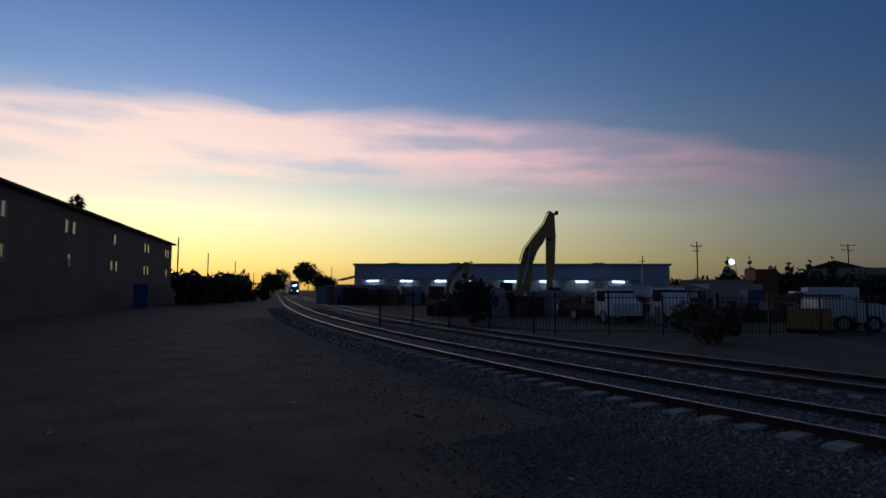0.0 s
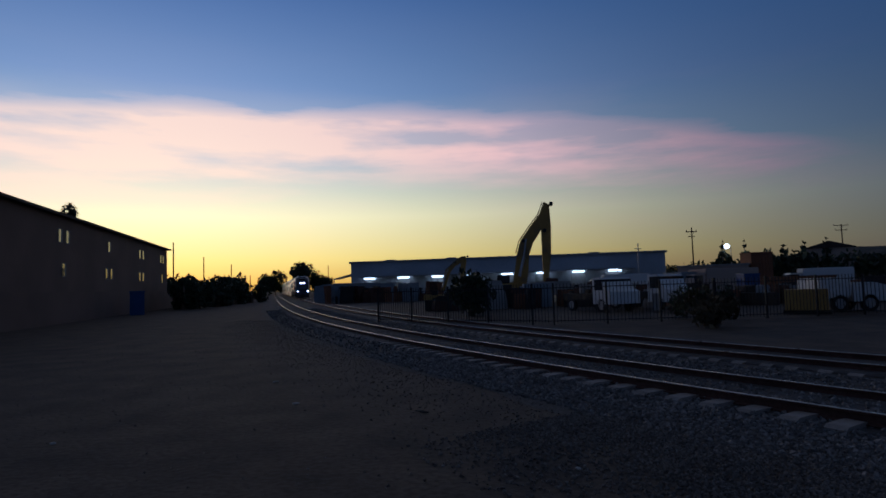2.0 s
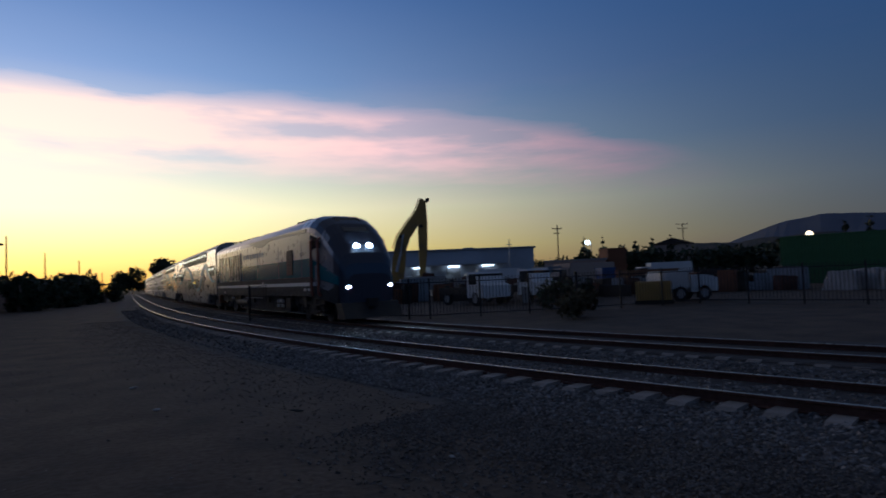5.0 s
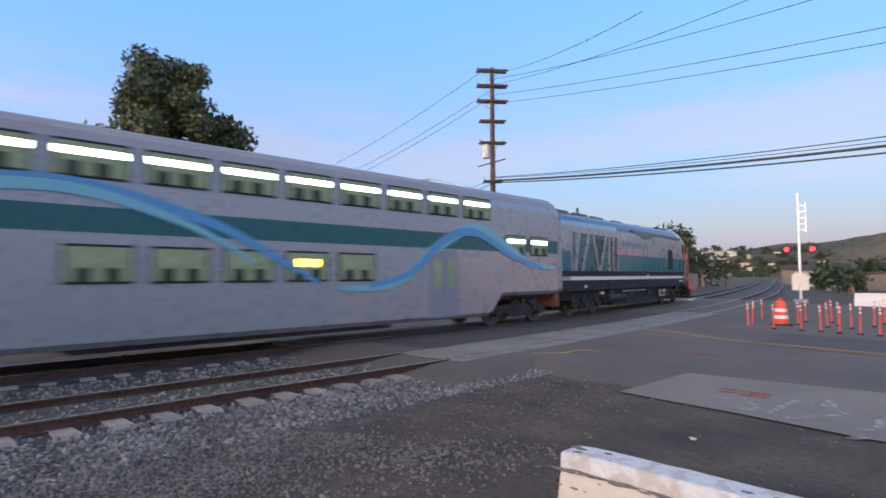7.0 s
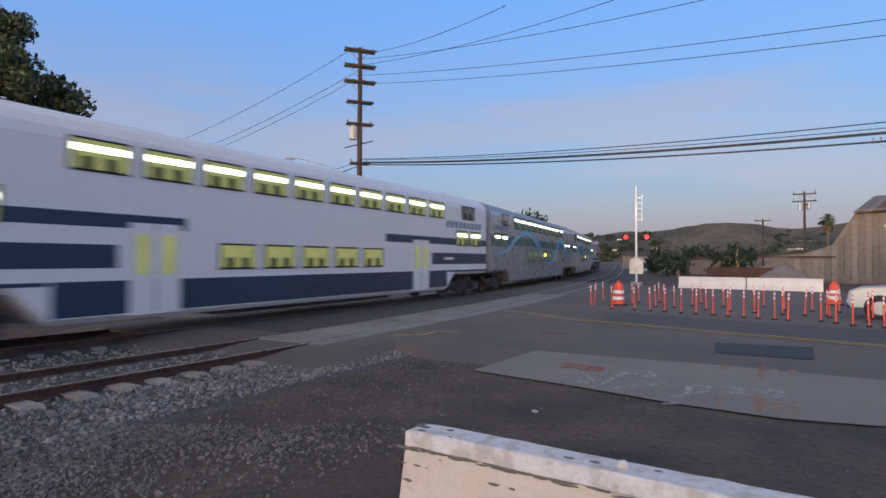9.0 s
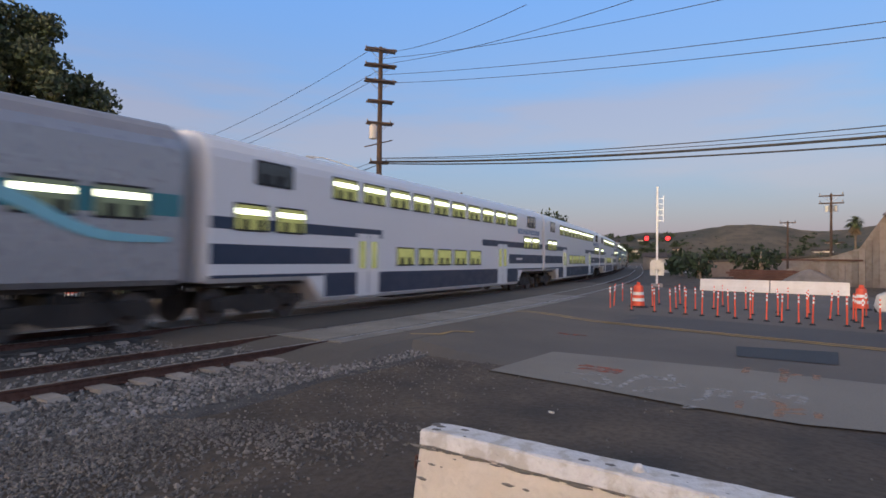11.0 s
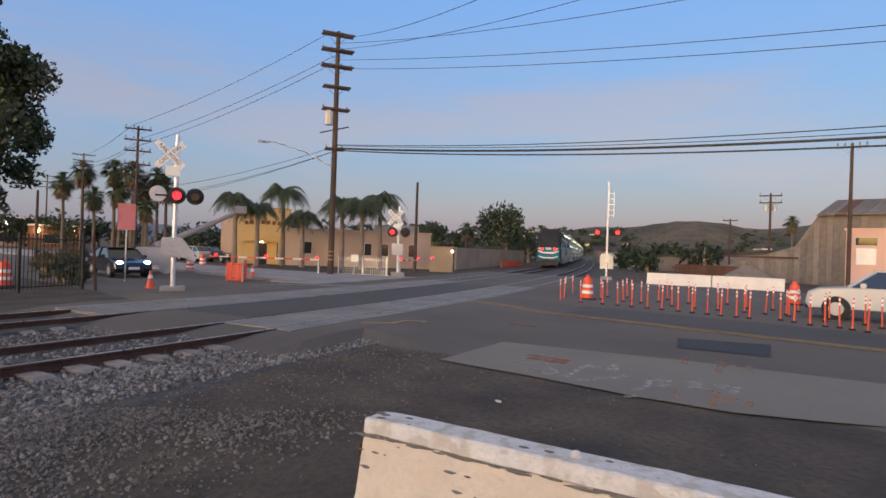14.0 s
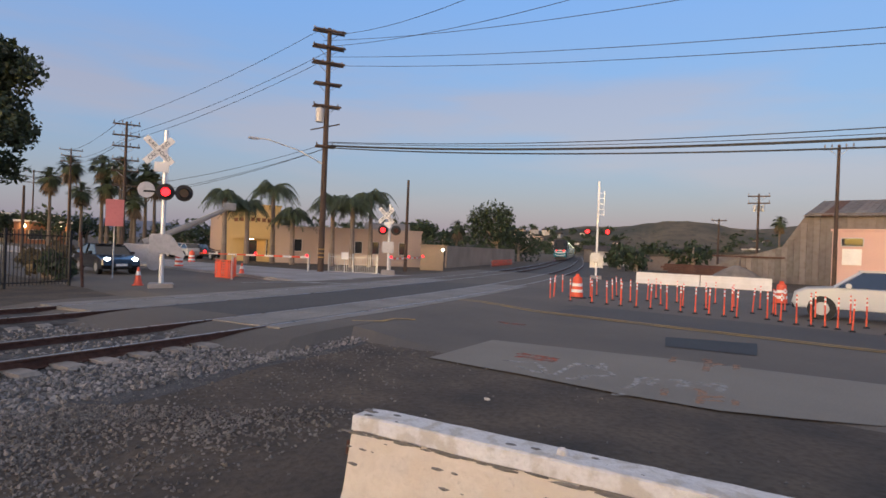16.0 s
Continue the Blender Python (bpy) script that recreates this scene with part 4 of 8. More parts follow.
def white_coach():
    L = 25.2
    car = thing("coach", pose(0, 0, 0), "white two-level railway coach with stepped navy stripes", "railway coach", "coaches of the train")
    bm, mats = car_body(L, M["carwhite"], M["carwhite"])
    part("body", bm, mats, car)
    panel("band", -L / 2 + 4.35, L / 2 - 4.35, 0.56, 1.28, M["navy"], car, proud=0.004, label="navy lower band")
    panel("band", -L / 2 + 0.1, -L / 2 + 4.30, 1.2, 1.28, M["navy"], car, proud=0.004)
    panel("band", L / 2 - 4.30, L / 2 - 0.1, 1.2, 1.28, M["navy"], car, proud=0.004)
    panel("band", -L / 2 + 0.1, -6.9, 1.55, 2.05, M["navy"], car, proud=0.004)
    panel("band", -L / 2 + 0.1, -5.2, 2.42, 2.72, M["navy"], car, proud=0.004)
    panel("band", 6.9, L / 2 - 0.1, 1.55, 2.05, M["navy"], car, proud=0.004)
    panel("band", 3.4, L / 2 - 0.1, 2.42, 2.72, M["navy"], car, proud=0.004)
    for i in range(10):
        put_window(WIN_UP_Y, car, -7.3 + i * 1.62, 3.9)
    put_window(WIN_DARK, car, -10.4, 3.95)
    put_window(WIN_DARK, car, 10.4, 3.95)
    for x in (-3.6, -2.05, -0.5, 1.05, 2.6):
        put_window(WIN_LOW_Y, car, x, 1.82)
    for x in (-11.2, -9.75, 9.75, 11.2):
        put_window(WIN_MID_Y, car, x, 2.75)
    for x in (-6.0, 6.0):
        door(car, x, M["carwhite"], M["cabin_y"])
    for sd in (-1, 1):
        bm = B()
        for k in range(9):
            box(bm, 8.2 + k * 0.42, 8.5 + k * 0.42, sd * 1.49, sd * 1.506, 3.2, 3.5)
        part("lettering", bm, M["lettering"], car)
        bm = B()
        box(bm, 8.0, 8.9, sd * 1.49, sd * 1.51, 1.75, 1.86)
        part("number_plate", bm, M["carwhite"], car)
    coach_under(car, L)
    return car


def cab_coach():
    """The last coach; its driving cab looks back along the line."""
    L = 25.2
    car = thing("cab_coach", pose(0, 0, 0), "silver and teal driving coach with black cab, red tail lights", "railway coach", "coaches of the train")
    h = L / 2
    bm = B()
    rings = []
    for x, zb, k, top in ((-h - 0.45, 1.0, 0.80, 2.5), (-h - 0.30, 0.75, 0.90, 3.1), (-h + 0.15, 0.75, 0.96, 3.9), (-h + 0.75, 0.85, 0.99, 4.6), (-h + 1.4, 1.08, 1.0, 4.85), (-h + 3.6, 1.08, 1, 4.85), (-h + 4.3, 0.42, 1, 4.85), (h - 4.3, 0.42, 1, 4.85), (h - 3.6, 1.08, 1, 4.85), (h - 0.12, 1.08, 1, 4.85), (h, 1.12, 0.975, 4.8)):
        sh = 4.15 * (top / 4.85) if top < 4.85 else 4.15
        rings.append([(x, y * k, z) for y, z in side_section(zb, top, 1.5, sh)])
    quads(bm, rings)
    for f in bm.faces:
        c = f.calc_center_median()
        if c.x < -h + 1.1 and (c.z > 2.2 or (c.z > 2.0 and c.x > -h)):
            f.material_index = 1
        elif c.z > 4.35:
            f.material_index = 2
        elif c.x < -h + 0.9:
            f.material_index = 3
    part("body", bm, [M["silver"], M["sill"], M["silverdk"], M["teal"]], car)
    panel("band", -6, h - 0.1, 2.62, 3.12, M["teal"], car, proud=0.004)
    for i in range(10):
        put_window(WIN_UP, car, -7.0 + i * 1.62, 4.0)
    put_window(WIN_DARK, car, -8.9, 4.0)
    put_window(WIN_DARK, car, -10.4, 4.0)
    swoosh(car, [(-h + 2.7, 4.15), (-h + 2.0, 3.3), (-h + 1.3, 2.5), (-h + 0.7, 2.1)], 0.46, M["teal"], 0.016)
    swoosh(car, [(-h + 2.3, 4.15), (-h + 1.6, 3.3), (-h + 1.0, 2.6), (-h + 0.5, 2.25)], 0.30, M["carwhite"], 0.020)
    for x in (-3.6, -2.05, -0.5, 1.05, 2.6):
        put_window(WIN_LOW, car, x, 2.02)
    for x in (-9.3, 9.75, 11.2):
        put_window(WIN_MID, car, x, 2.86)
    for x in (-6.0, 6.0):
        door(car, x, M["silverdk"], M["cabin_y"])
    swoosh(car, [(-12.0, 1.5), (-9.6, 1.7), (-7.6, 2.8), (-4.6, 3.55), (-1.6, 3.0), (0.4, 2.1), (2.4, 1.6)], 0.40, M["aqua"], 0.035)
    swoosh(car, [(-12.0, 1.3), (-9.2, 1.6), (-7.2, 2.9), (-4.4, 3.4), (-2.0, 2.8), (0.0, 1.9)], 0.30, M["blue"], 0.039)
    swoosh(car, [(2.0, 1.45), (4.0, 1.6), (5.6, 2.6), (7.4, 3.35), (9.0, 2.9), (10.6, 2.2), (12.2, 2.1)], 0.32, M["aqua"], 0.035)
    bm = B()
    quads(bm, [[(-h - 0.50 + dx, y, z + dz) for y, z in ((-1.16, 1.32), (-0.6, 1.12), (0.6, 1.12), (1.16, 1.32), (1.16, 1.44), (0.6, 1.26), (-0.6, 1.26), (-1.16, 1.44))] for dx, dz in ((0.0, 0), (0.2, 0))])
    part("band", bm, M["carwhite"], car, "white chin stripe")
    bm = B()
    quads(bm, [[(-h - 0.49 + dx, y, z) for y, z in ((-1.25, 1.95), (-0.6, 1.72), (0.6, 1.72), (1.25, 1.95), (1.3, 2.1), (0.6, 1.9), (-0.6, 1.9), (-1.3, 2.1))] for dx in (0.0, 0.3)])
    part("band", bm, M["carwhite"], car, "white curved stripe")
    for y in (-0.78, 0.78):
        bm = B()
        tube(bm, (-h - 0.52, y, 2.26), (-h - 0.3, y, 2.26), 0.17, n=16)
        part("tail_light", bm, M["red_on"], car, "lit red tail light")
        bm = B()
        tube(bm, (-h - 0.46, y * 1.42, 2.34), (-h - 0.25, y * 1.42, 2.34), 0.12, n=14)
        part("headlight", bm, M["trimw"], car)
        bm = B()
        box(bm, -0.5, 0.5, -0.015, 0.015, -0.34, 0.34)
        part("windscreen", bm, M["tglass"], car, at=pose(-h + 0.02, y * 0.78, 3.62, 0, 0, 90) @ pose(0, 0, 0, 29, 0, 0))
        bm = B()
        pipe(bm, [(-h + 0.7, y * 1.95, 3.9), (-h + 0.1, y * 2.15, 3.8), (-h + 0.05, y * 2.2, 3.1)], 0.03)
        box(bm, -h + 0.0, -h + 0.1, y * 2.2 - 0.1, y * 2.2 + 0.1, 2.7, 3.3)
        part("mirror", bm, M["sill"], car)
    bm = B()
    box(bm, -h - 0.5, -h - 0.3, -0.33, 0.33, 2.2, 2.46)
    box(bm, -h - 0.2, -h + 0.1, -0.28, 0.28, 2.95, 3.2)
    part("number_plate", bm, M["trimw"], car)
    bm = B()
    prism(bm, [(-h - 0.55, 0.28), (-h - 0.2, 0.28), (-h + 0.3, 0.8), (-h - 0.4, 0.9)], -1.2, 1.2)
    box(bm, -h - 0.6, -h - 0.3, -0.25, 0.25, 0.62, 0.95)
    part("pilot", bm, M["bogie"], car)
    coach_under(car, L)
    return car


def locomotive():
    L = 20.8
    h = L / 2
    lo = thing("locomotive", pose(0, 0, 0), "silver and teal streamlined diesel locomotive with slate roof, headlights lit", "locomotive")

    def sec(zb, top, w, sh):
        return side_section(zb, top, w, sh)
    rings = []
    for x, zb, w, sh, top in ((-h, 1.15, 1.42, 3.75, 4.35), (-h + 0.15, 1.12, 1.5, 3.85, 4.45), (-4, 1.12, 1.5, 3.9, 4.55), (2, 1.12, 1.5, 3.95, 4.62), (6.6, 1.12, 1.5, 3.95, 4.72), (7.6, 1.1, 1.49, 3.93, 4.70), (8.2, 1.05, 1.47, 3.80, 4.56), (8.8, 0.95, 1.43, 3.50, 4.24), (9.3, 0.85, 1.38, 3.15, 3.82), (9.75, 0.75, 1.31, 2.75, 3.34), (10.1, 0.65, 1.22, 2.40, 2.90), (10.32, 0.58, 1.10, 2.05, 2.45), (10.42, 0.55, 0.98, 1.70, 2.02)):
        rings.append([(x, y, z) for y, z in sec(zb, top, w, sh)])
    bm = B()
    quads(bm, rings)
    bmesh.ops.recalc_face_normals(bm, faces=bm.faces)
    for f in bm.faces:
        c = f.calc_center_median()
        if c.z > 4.0 and c.x < 7:
            f.material_index = 1
        elif c.x > 7.3 and (c.z > 3.75 or (abs(c.y) < 1.28 and c.z > 1.9)):
            f.material_index = 1
        elif c.x > 9.9:
            f.material_index = 1
        elif c.x > 7.6 and c.z < 1.3:
            f.material_index = 2
    part("body", bm, [M["silver"], M["slate"], M["sill"]], lo, smooth=False)
    panel("band", -h + 0.2, 7.6, 1.98, 2.80, M["teal"], lo, proud=0.006, label="teal side band")
    panel("band", -h + 0.2, 7.6, 1.74, 1.975, M["sill"], lo, proud=0.004)
    panel("band", -h + 1.0, 8.2, 1.58, 1.735, M["carwhite"], lo, proud=0.012, label="thin white stripe")
    panel("band", -h + 0.2, 8.6, 1.13, 1.575, M["sill"], lo, proud=0.008)
    for sd in (-1, 1):
        bm = B()
        quads(bm, [[(x, sd * (w + pr), z) for x, w, z in ((7.6, 1.495, 1.98), (9.3, 1.40, 1.75), (10.1, 1.235, 1.58), (10.1, 1.235, 1.92), (9.3, 1.395, 2.28), (8.4, 1.470, 2.62), (7.6, 1.495, 2.80))] for pr in (-0.06, 0.03)])
        part("band", bm, M["teal"], lo)
        # black lower cheek of the nose
        bm = B()
        quads(bm, [[(x, sd * (w + pr), z) for x, w, z in ((7.6, 1.495, 1.14), (9.3, 1.40, 0.95), (10.1, 1.235, 0.80), (10.1, 1.235, 1.56), (9.3, 1.40, 1.73), (7.6, 1.495, 1.965))] for pr in (-0.06, 0.026)])
        part("nose_cheek", bm, M["sill"], lo, "black lower nose side")
        # body panel seams
        for x in (-3.6, -0.4, 3.3, 6.6):
            bm = B()
            box(bm, x - 0.012, x + 0.012, sd * 1.49, sd * 1.511, 1.99, 3.62)
            part("panel_seam", bm, M["silverdk"], lo)
        # air tanks, brake gear and pipes along the underframe
        bm = B()
        tube(bm, (-5.0, sd * 1.30, 0.72), (-2.7, sd * 1.30, 0.72), 0.20, n=12)
        part("air_tank", bm, M["bogie"], lo)
        bm = B()
        box(bm, -3.2, 0.4, sd * 1.42, sd * 1.46, 0.98, 1.03)
        part("pipe_run", bm, M["tarp"], lo, "pale pipe along the underframe")
        for x in (2.75, 3.45):
            for k in range(2):
                for z in (0.56, 0.78):
                    bm = B()
                    box(bm, x + k * 0.24, x + k * 0.24 + 0.15, sd * 1.42, sd * 1.47, z, z + 0.17, 0.02)
                    part("filter_canister", bm, M["steel"], lo)
        for x in (-8.6, -7.5, -6.1, -5.2, 5.1, 6.2, 7.4, 8.3):
            bm = B()
            tube(bm, (x, sd * 1.16, 0.95), (x + 0.25, sd * 1.2, 0.35), 0.05, n=6)
            box(bm, x - 0.16, x + 0.2, sd * 1.05, sd * 1.24, 0.62, 0.98)
            part("brake_gear", bm, M["bogie"], lo)
        # wavy slate edge of the roof colour
        bm = B()
        rows = []
        for i in range(33):
            x = -2.0 + i * 0.29
            low = 4.05 - 0.34 * math.exp(-((x - 0.3) / 1.5) ** 2) * (x > -2) - 0.10 * max(0, (x - 3) / 4)
            rows.append([bm.verts.new((x, sd * 1.512, low)), bm.verts.new((x, sd * 1.512, 4.12)), bm.verts.new((x, sd * 1.44, 4.12)), bm.verts.new((x, sd * 1.44, low))])
        for a, b in zip(rows, rows[1:]):
            for i in range(4):
                bm.faces.new((a[i], a[(i + 1) % 4], b[(i + 1) % 4], b[i]))
        part("roof_edge", bm, M["slate"], lo)
        # machinery bay behind glazing, with raking struts; the glass's teal reflection is painted on
        bm = B()
        box(bm, -9.3, -3.9, sd * 1.47, sd * 1.508, 1.98, 3.62)
        bay = part("machinery_bay", bm, M["tealdk"], lo, "dark glazed machinery bay")
        for x0, x1 in ((-9.0, -8.5), (-8.2, -7.5), (-6.4, -7.05), (-6.2, -5.5)):
            d = 0.11
            bm = B()
            prism(bm, [(x0 - d, 1.98), (x0 + d, 1.98), (x1 + d, 3.62), (x1 - d, 3.62)], sd * 1.50, sd * 1.535)
            part("strut", bm, M["silver"], bay)
        for x in (-9.3, -8.85, -5.1, -4.55, -3.98):
            bm = B()
            box(bm, x - 0.06, x + 0.06, sd * 1.50, sd * 1.538, 1.98, 3.62)
            part("mullion", bm, M["silver"], bay)
        bm = B()
        box(bm, -9.4, -3.9, sd * 1.50, sd * 1.54, 3.58, 3.68)
        part("top_rail", bm, M["silver"], bay)
        for k in range(9):
            for x0, x1, z in ((-6.9, -5.6, 2.3 + k * 0.13), (-5.0, -4.05, 2.1 + k * 0.15)):
                bm = B()
                box(bm, x0, x1, sd * 1.50, sd * 1.515, z, z + 0.06)
                part("louvre", bm, M["darksteel"], bay)
        bm = B()
        box(bm, 4.55, 5.45, sd * 1.47, sd * 1.52, 2.12, 3.3)
        gr = part("side_grille", bm, M["sill"], lo, "dark intake grille")
        for k in range(7):
            bm = B()
            box(bm, 4.6, 5.4, sd * 1.50, sd * 1.535, 2.18 + k * 0.155, 2.24 + k * 0.155)
            part("louvre", bm, M["darksteel"], gr)
        bm = B()
        for k in range(9):
            box(bm, -3.3 + k * 0.46, -2.96 + k * 0.46, sd * 1.49, sd * 1.507, 3.22, 3.46)
        part("lettering", bm, M["lettering"], lo)
        for x in (7.95, 8.75):
            bm = B()
            pipe(bm, [(x, sd * 1.50, 1.15), (x, sd * 1.57, 1.3), (x, sd * 1.57, 3.5), (x - 0.02, sd * 1.46, 3.62)], 0.055, n=8)
            part("handrail", bm, M["copper"], lo, "red-brown grab rail")
        bm = B()
        box(bm, 8.05, 8.65, sd * 1.44, sd * 1.492, 1.3, 3.2)
        dr = part("cab_door", bm, M["silver"], lo)
        bm = B()
        prism(bm, [(7.75, 3.18), (8.72, 3.18), (8.80, 3.36), (8.45, 3.66), (7.75, 3.80)], sd * 1.36, sd * 1.488)
        part("side_window", bm, M["tglass"], lo)
        bm = B()
        for k in range(3):
            box(bm, 8.05, 8.65, sd * 1.2, sd * 1.5, 0.45 + k * 0.28, 0.50 + k * 0.28)
        part("step", bm, M["bogie"], lo)
        # small tanks and boxes along the underframe
        for k, (x, w, z0, z1) in enumerate(((3.2, 0.9, 0.55, 1.02), (4.3, 0.8, 0.55, 1.02), (-1.8, 0.5, 0.75, 1.05), (1.0, 0.4, 0.8, 1.05), (-4.6, 0.5, 0.8, 1.1), (6.6, 0.5, 0.9, 1.2))):
            bm = B()
            box(bm, x - w / 2, x + w / 2, sd * 1.15, sd * 1.42, z0, z1, 0.03)
            part("equipment_box", bm, M["bogie"], lo)
        for x, z in ((7.0, 1.42), (7.5, 1.42), (-6.0, 0.98), (3.6, 0.9), (-7.9, 1.3), (0.6, 1.78)):
            bm = B()
            box(bm, x - 0.14, x + 0.14, sd * 1.42, sd * 1.53, z - 0.06, z + 0.06)
            part("label_plate", bm, M["trimw"], lo)
    bm = B()
    prism(bm, [(-4.6, 1.1), (-4.2, 0.34), (4.3, 0.34), (4.7, 1.1)], -1.3, 1.3)
    part("fuel_tank", bm, M["sill"], lo, "black fuel tank")
    bm = B()
    box(bm, -9.8, 8.6, -1.22, 1.22, 0.74, 1.13)
    box(bm, -9.4, 9.2, -0.60, 0.60, 0.30, 0.80)
    part("underframe", bm, M["sill"], lo)
    bm = B()
    quads(bm, [[(x, y, z + d) for x, y, z in ((8.2, -0.62, 4.53), (9.32, -0.55, 3.80), (9.32, 0.55, 3.80), (8.2, 0.62, 4.53))] for d in (0.02, 0.06)])
    part("windscreen", bm, M["tglass"], lo, "dark raked windscreen")
    for x in (4.9, 6.0):
        bm = B()
        box(bm, x - 0.45, x + 0.45, -0.9, 0.9, 4.6, 4.70, 0.02)
        part("roof_vent", bm, M["sill"], lo)
    for x in (-8.3, -6.2, -4.2, -1.5, 2.0):
        bm = B()
        box(bm, x - 0.8, x + 0.8, -0.6, 0.6, 4.45, 4.66, 0.03)
        part("roof_hatch", bm, M["slate"], lo)
    for y in (-0.30, 0.30):
        bm = B()
        tube(bm, (9.7, y, 3.22), (9.93, y, 3.17), 0.10, n=16)
        part("headlight", bm, M["head_on"], lo, "lit white headlight")
    for y in (-0.95, 0.95):
        bm = B()
        tube(bm, (10.1, y, 1.5), (10.42, y, 1.48), 0.07, n=14)
        part("ditch_light", bm, M["head_on"], lo, "lit white ditch light")
    bm = B()
    prism(bm, [(10.1, 0.22), (10.75, 0.22), (10.45, 0.85), (9.9, 0.85)], -1.3, 1.3)
    box(bm, 10.3, 10.75, -0.2, 0.2, 0.66, 1.0)
    part("pilot", bm, M["bogie"], lo)
    bm = B()
    box(bm, -h - 0.3, -h + 0.05, -0.62, 0.62, 1.2, 3.2)
    box(bm, -h - 0.15, -h + 0.2, -1.35, 1.35, 0.55, 1.12)
    part("gangway", bm, M["rustbox"], lo)
    for x in (-6.8, 6.8):
        bogie(lo, x, 2.7)
    return lo


TRAIN_SPEED = 29.9
NOSE_AT_6 = 10.5


def train_rows(ahead, length):
    """Poses of a vehicle whose middle runs the given way behind the train's nose."""
    rows = []
    for k in range(65):
        t = k * 0.25
        mid = NOSE_AT_6 + TRAIN_SPEED * (t - 6.0) - 4.0 * max(0.0, 5.4 - t) - ahead
        a, b = on_line(mid - length * 0.36, FAR_C), on_line(mid + length * 0.36, FAR_C)
        c = (a + b) / 2
        rows.append((t, pose(c.x, c.y, RAIL_TOP, 0, 0, math.degrees(math.atan2(b.y - a.y, b.x - a.x)))))
    return rows


loco = locomotive()
coach_a = teal_coach()
coach_b = copy_thing(coach_a, pose(0, 0, 0))
coach_c = white_coach()
coach_d = copy_thing(coach_c, pose(0, 0, 0))
coach_e = copy_thing(coach_c, pose(0, 0, 0))
coach_z = cab_coach()


def motions():
    walk(loco, train_rows(10.4, 20.8))
    back = 21.0
    for car in (coach_a, coach_b, coach_c, coach_d, coach_e, coach_z):
        walk(car, train_rows(back + 13.0, 25.9))
        back += 26.3


# ---- trees ----
def leaf_cloud(centres, count, size, seed, flat=0.5):
    """Many small bent leaf clumps round a set of (centre, radius) lobes, with gaps."""
    rng = np.random.default_rng(seed)
    V, F = [], []
    tot = sum(r ** 2 for _, r in centres)
    for c, r in centres:
        for _ in range(int(count * r * r / tot)):
            d = rng.normal(size=3)
            d /= np.linalg.norm(d)
            p = np.array(c) + d * r * rng.uniform(0.35, 1.05) * (1, 1, flat + 0.5)
            q = np.array(Euler(rng.uniform(0, 6.28, 3)).to_matrix())
            s = size * rng.uniform(0.5, 1.4)
            quad = np.array([(-1, 0, 0), (0, -0.45, 0.18), (1, 0, 0), (0, 0.45, -0.18)]) * s
            i = len(V) * 4
            V.append(quad @ q + p)
            F += [(i, i + 1, i + 2), (i, i + 2, i + 3)]
    return np.concatenate(V).tolist(), F


def crown(parent, centres, count, size, seed, material, flat=0.5):
    me = bpy.data.meshes.new("crown")
    v, f = leaf_cloud(centres, count, size, seed, flat)
    me.from_pydata(v, [], f)
    me.materials.append(material)
    ob = new("crown", me)
    ob.parent = parent
    return ob


def round_tree(x, y, height, radius, seed, label, leaves="leafdk", count=1600, size=0.28, trunk=0.3, base=0.35):
    rng = random.Random(seed)
    t = thing("tree", pose(x, y, 0), label, "tree")
    bm = B()
    top = height * 0.75
    pipe(bm, [(0, 0, -0.05), (0.05 * height * 0.1, 0, height * 0.2), (0.1, 0.1, height * 0.45), (0, 0.1, top)], [trunk, trunk * 0.8, trunk * 0.6, 0.06])
    lobes = []
    for i in range(9):
        a, r, z = rng.uniform(0, 6.28), radius * rng.uniform(0.2, 0.72), height * rng.uniform(base + 0.12, 0.84)
        lobes.append(((r * math.cos(a), r * math.sin(a), z), radius * rng.uniform(0.32, 0.55)))
        pipe(bm, [(0, 0, height * 0.3), (r * 0.5 * math.cos(a), r * 0.5 * math.sin(a), (z + height * 0.3) / 2), (r * math.cos(a), r * math.sin(a), z)], [trunk * 0.4, trunk * 0.25, 0.03], 5)
    part("trunk", bm, M["bark"], t)
    crown(t, lobes, count, size, seed, M[leaves])
    return t


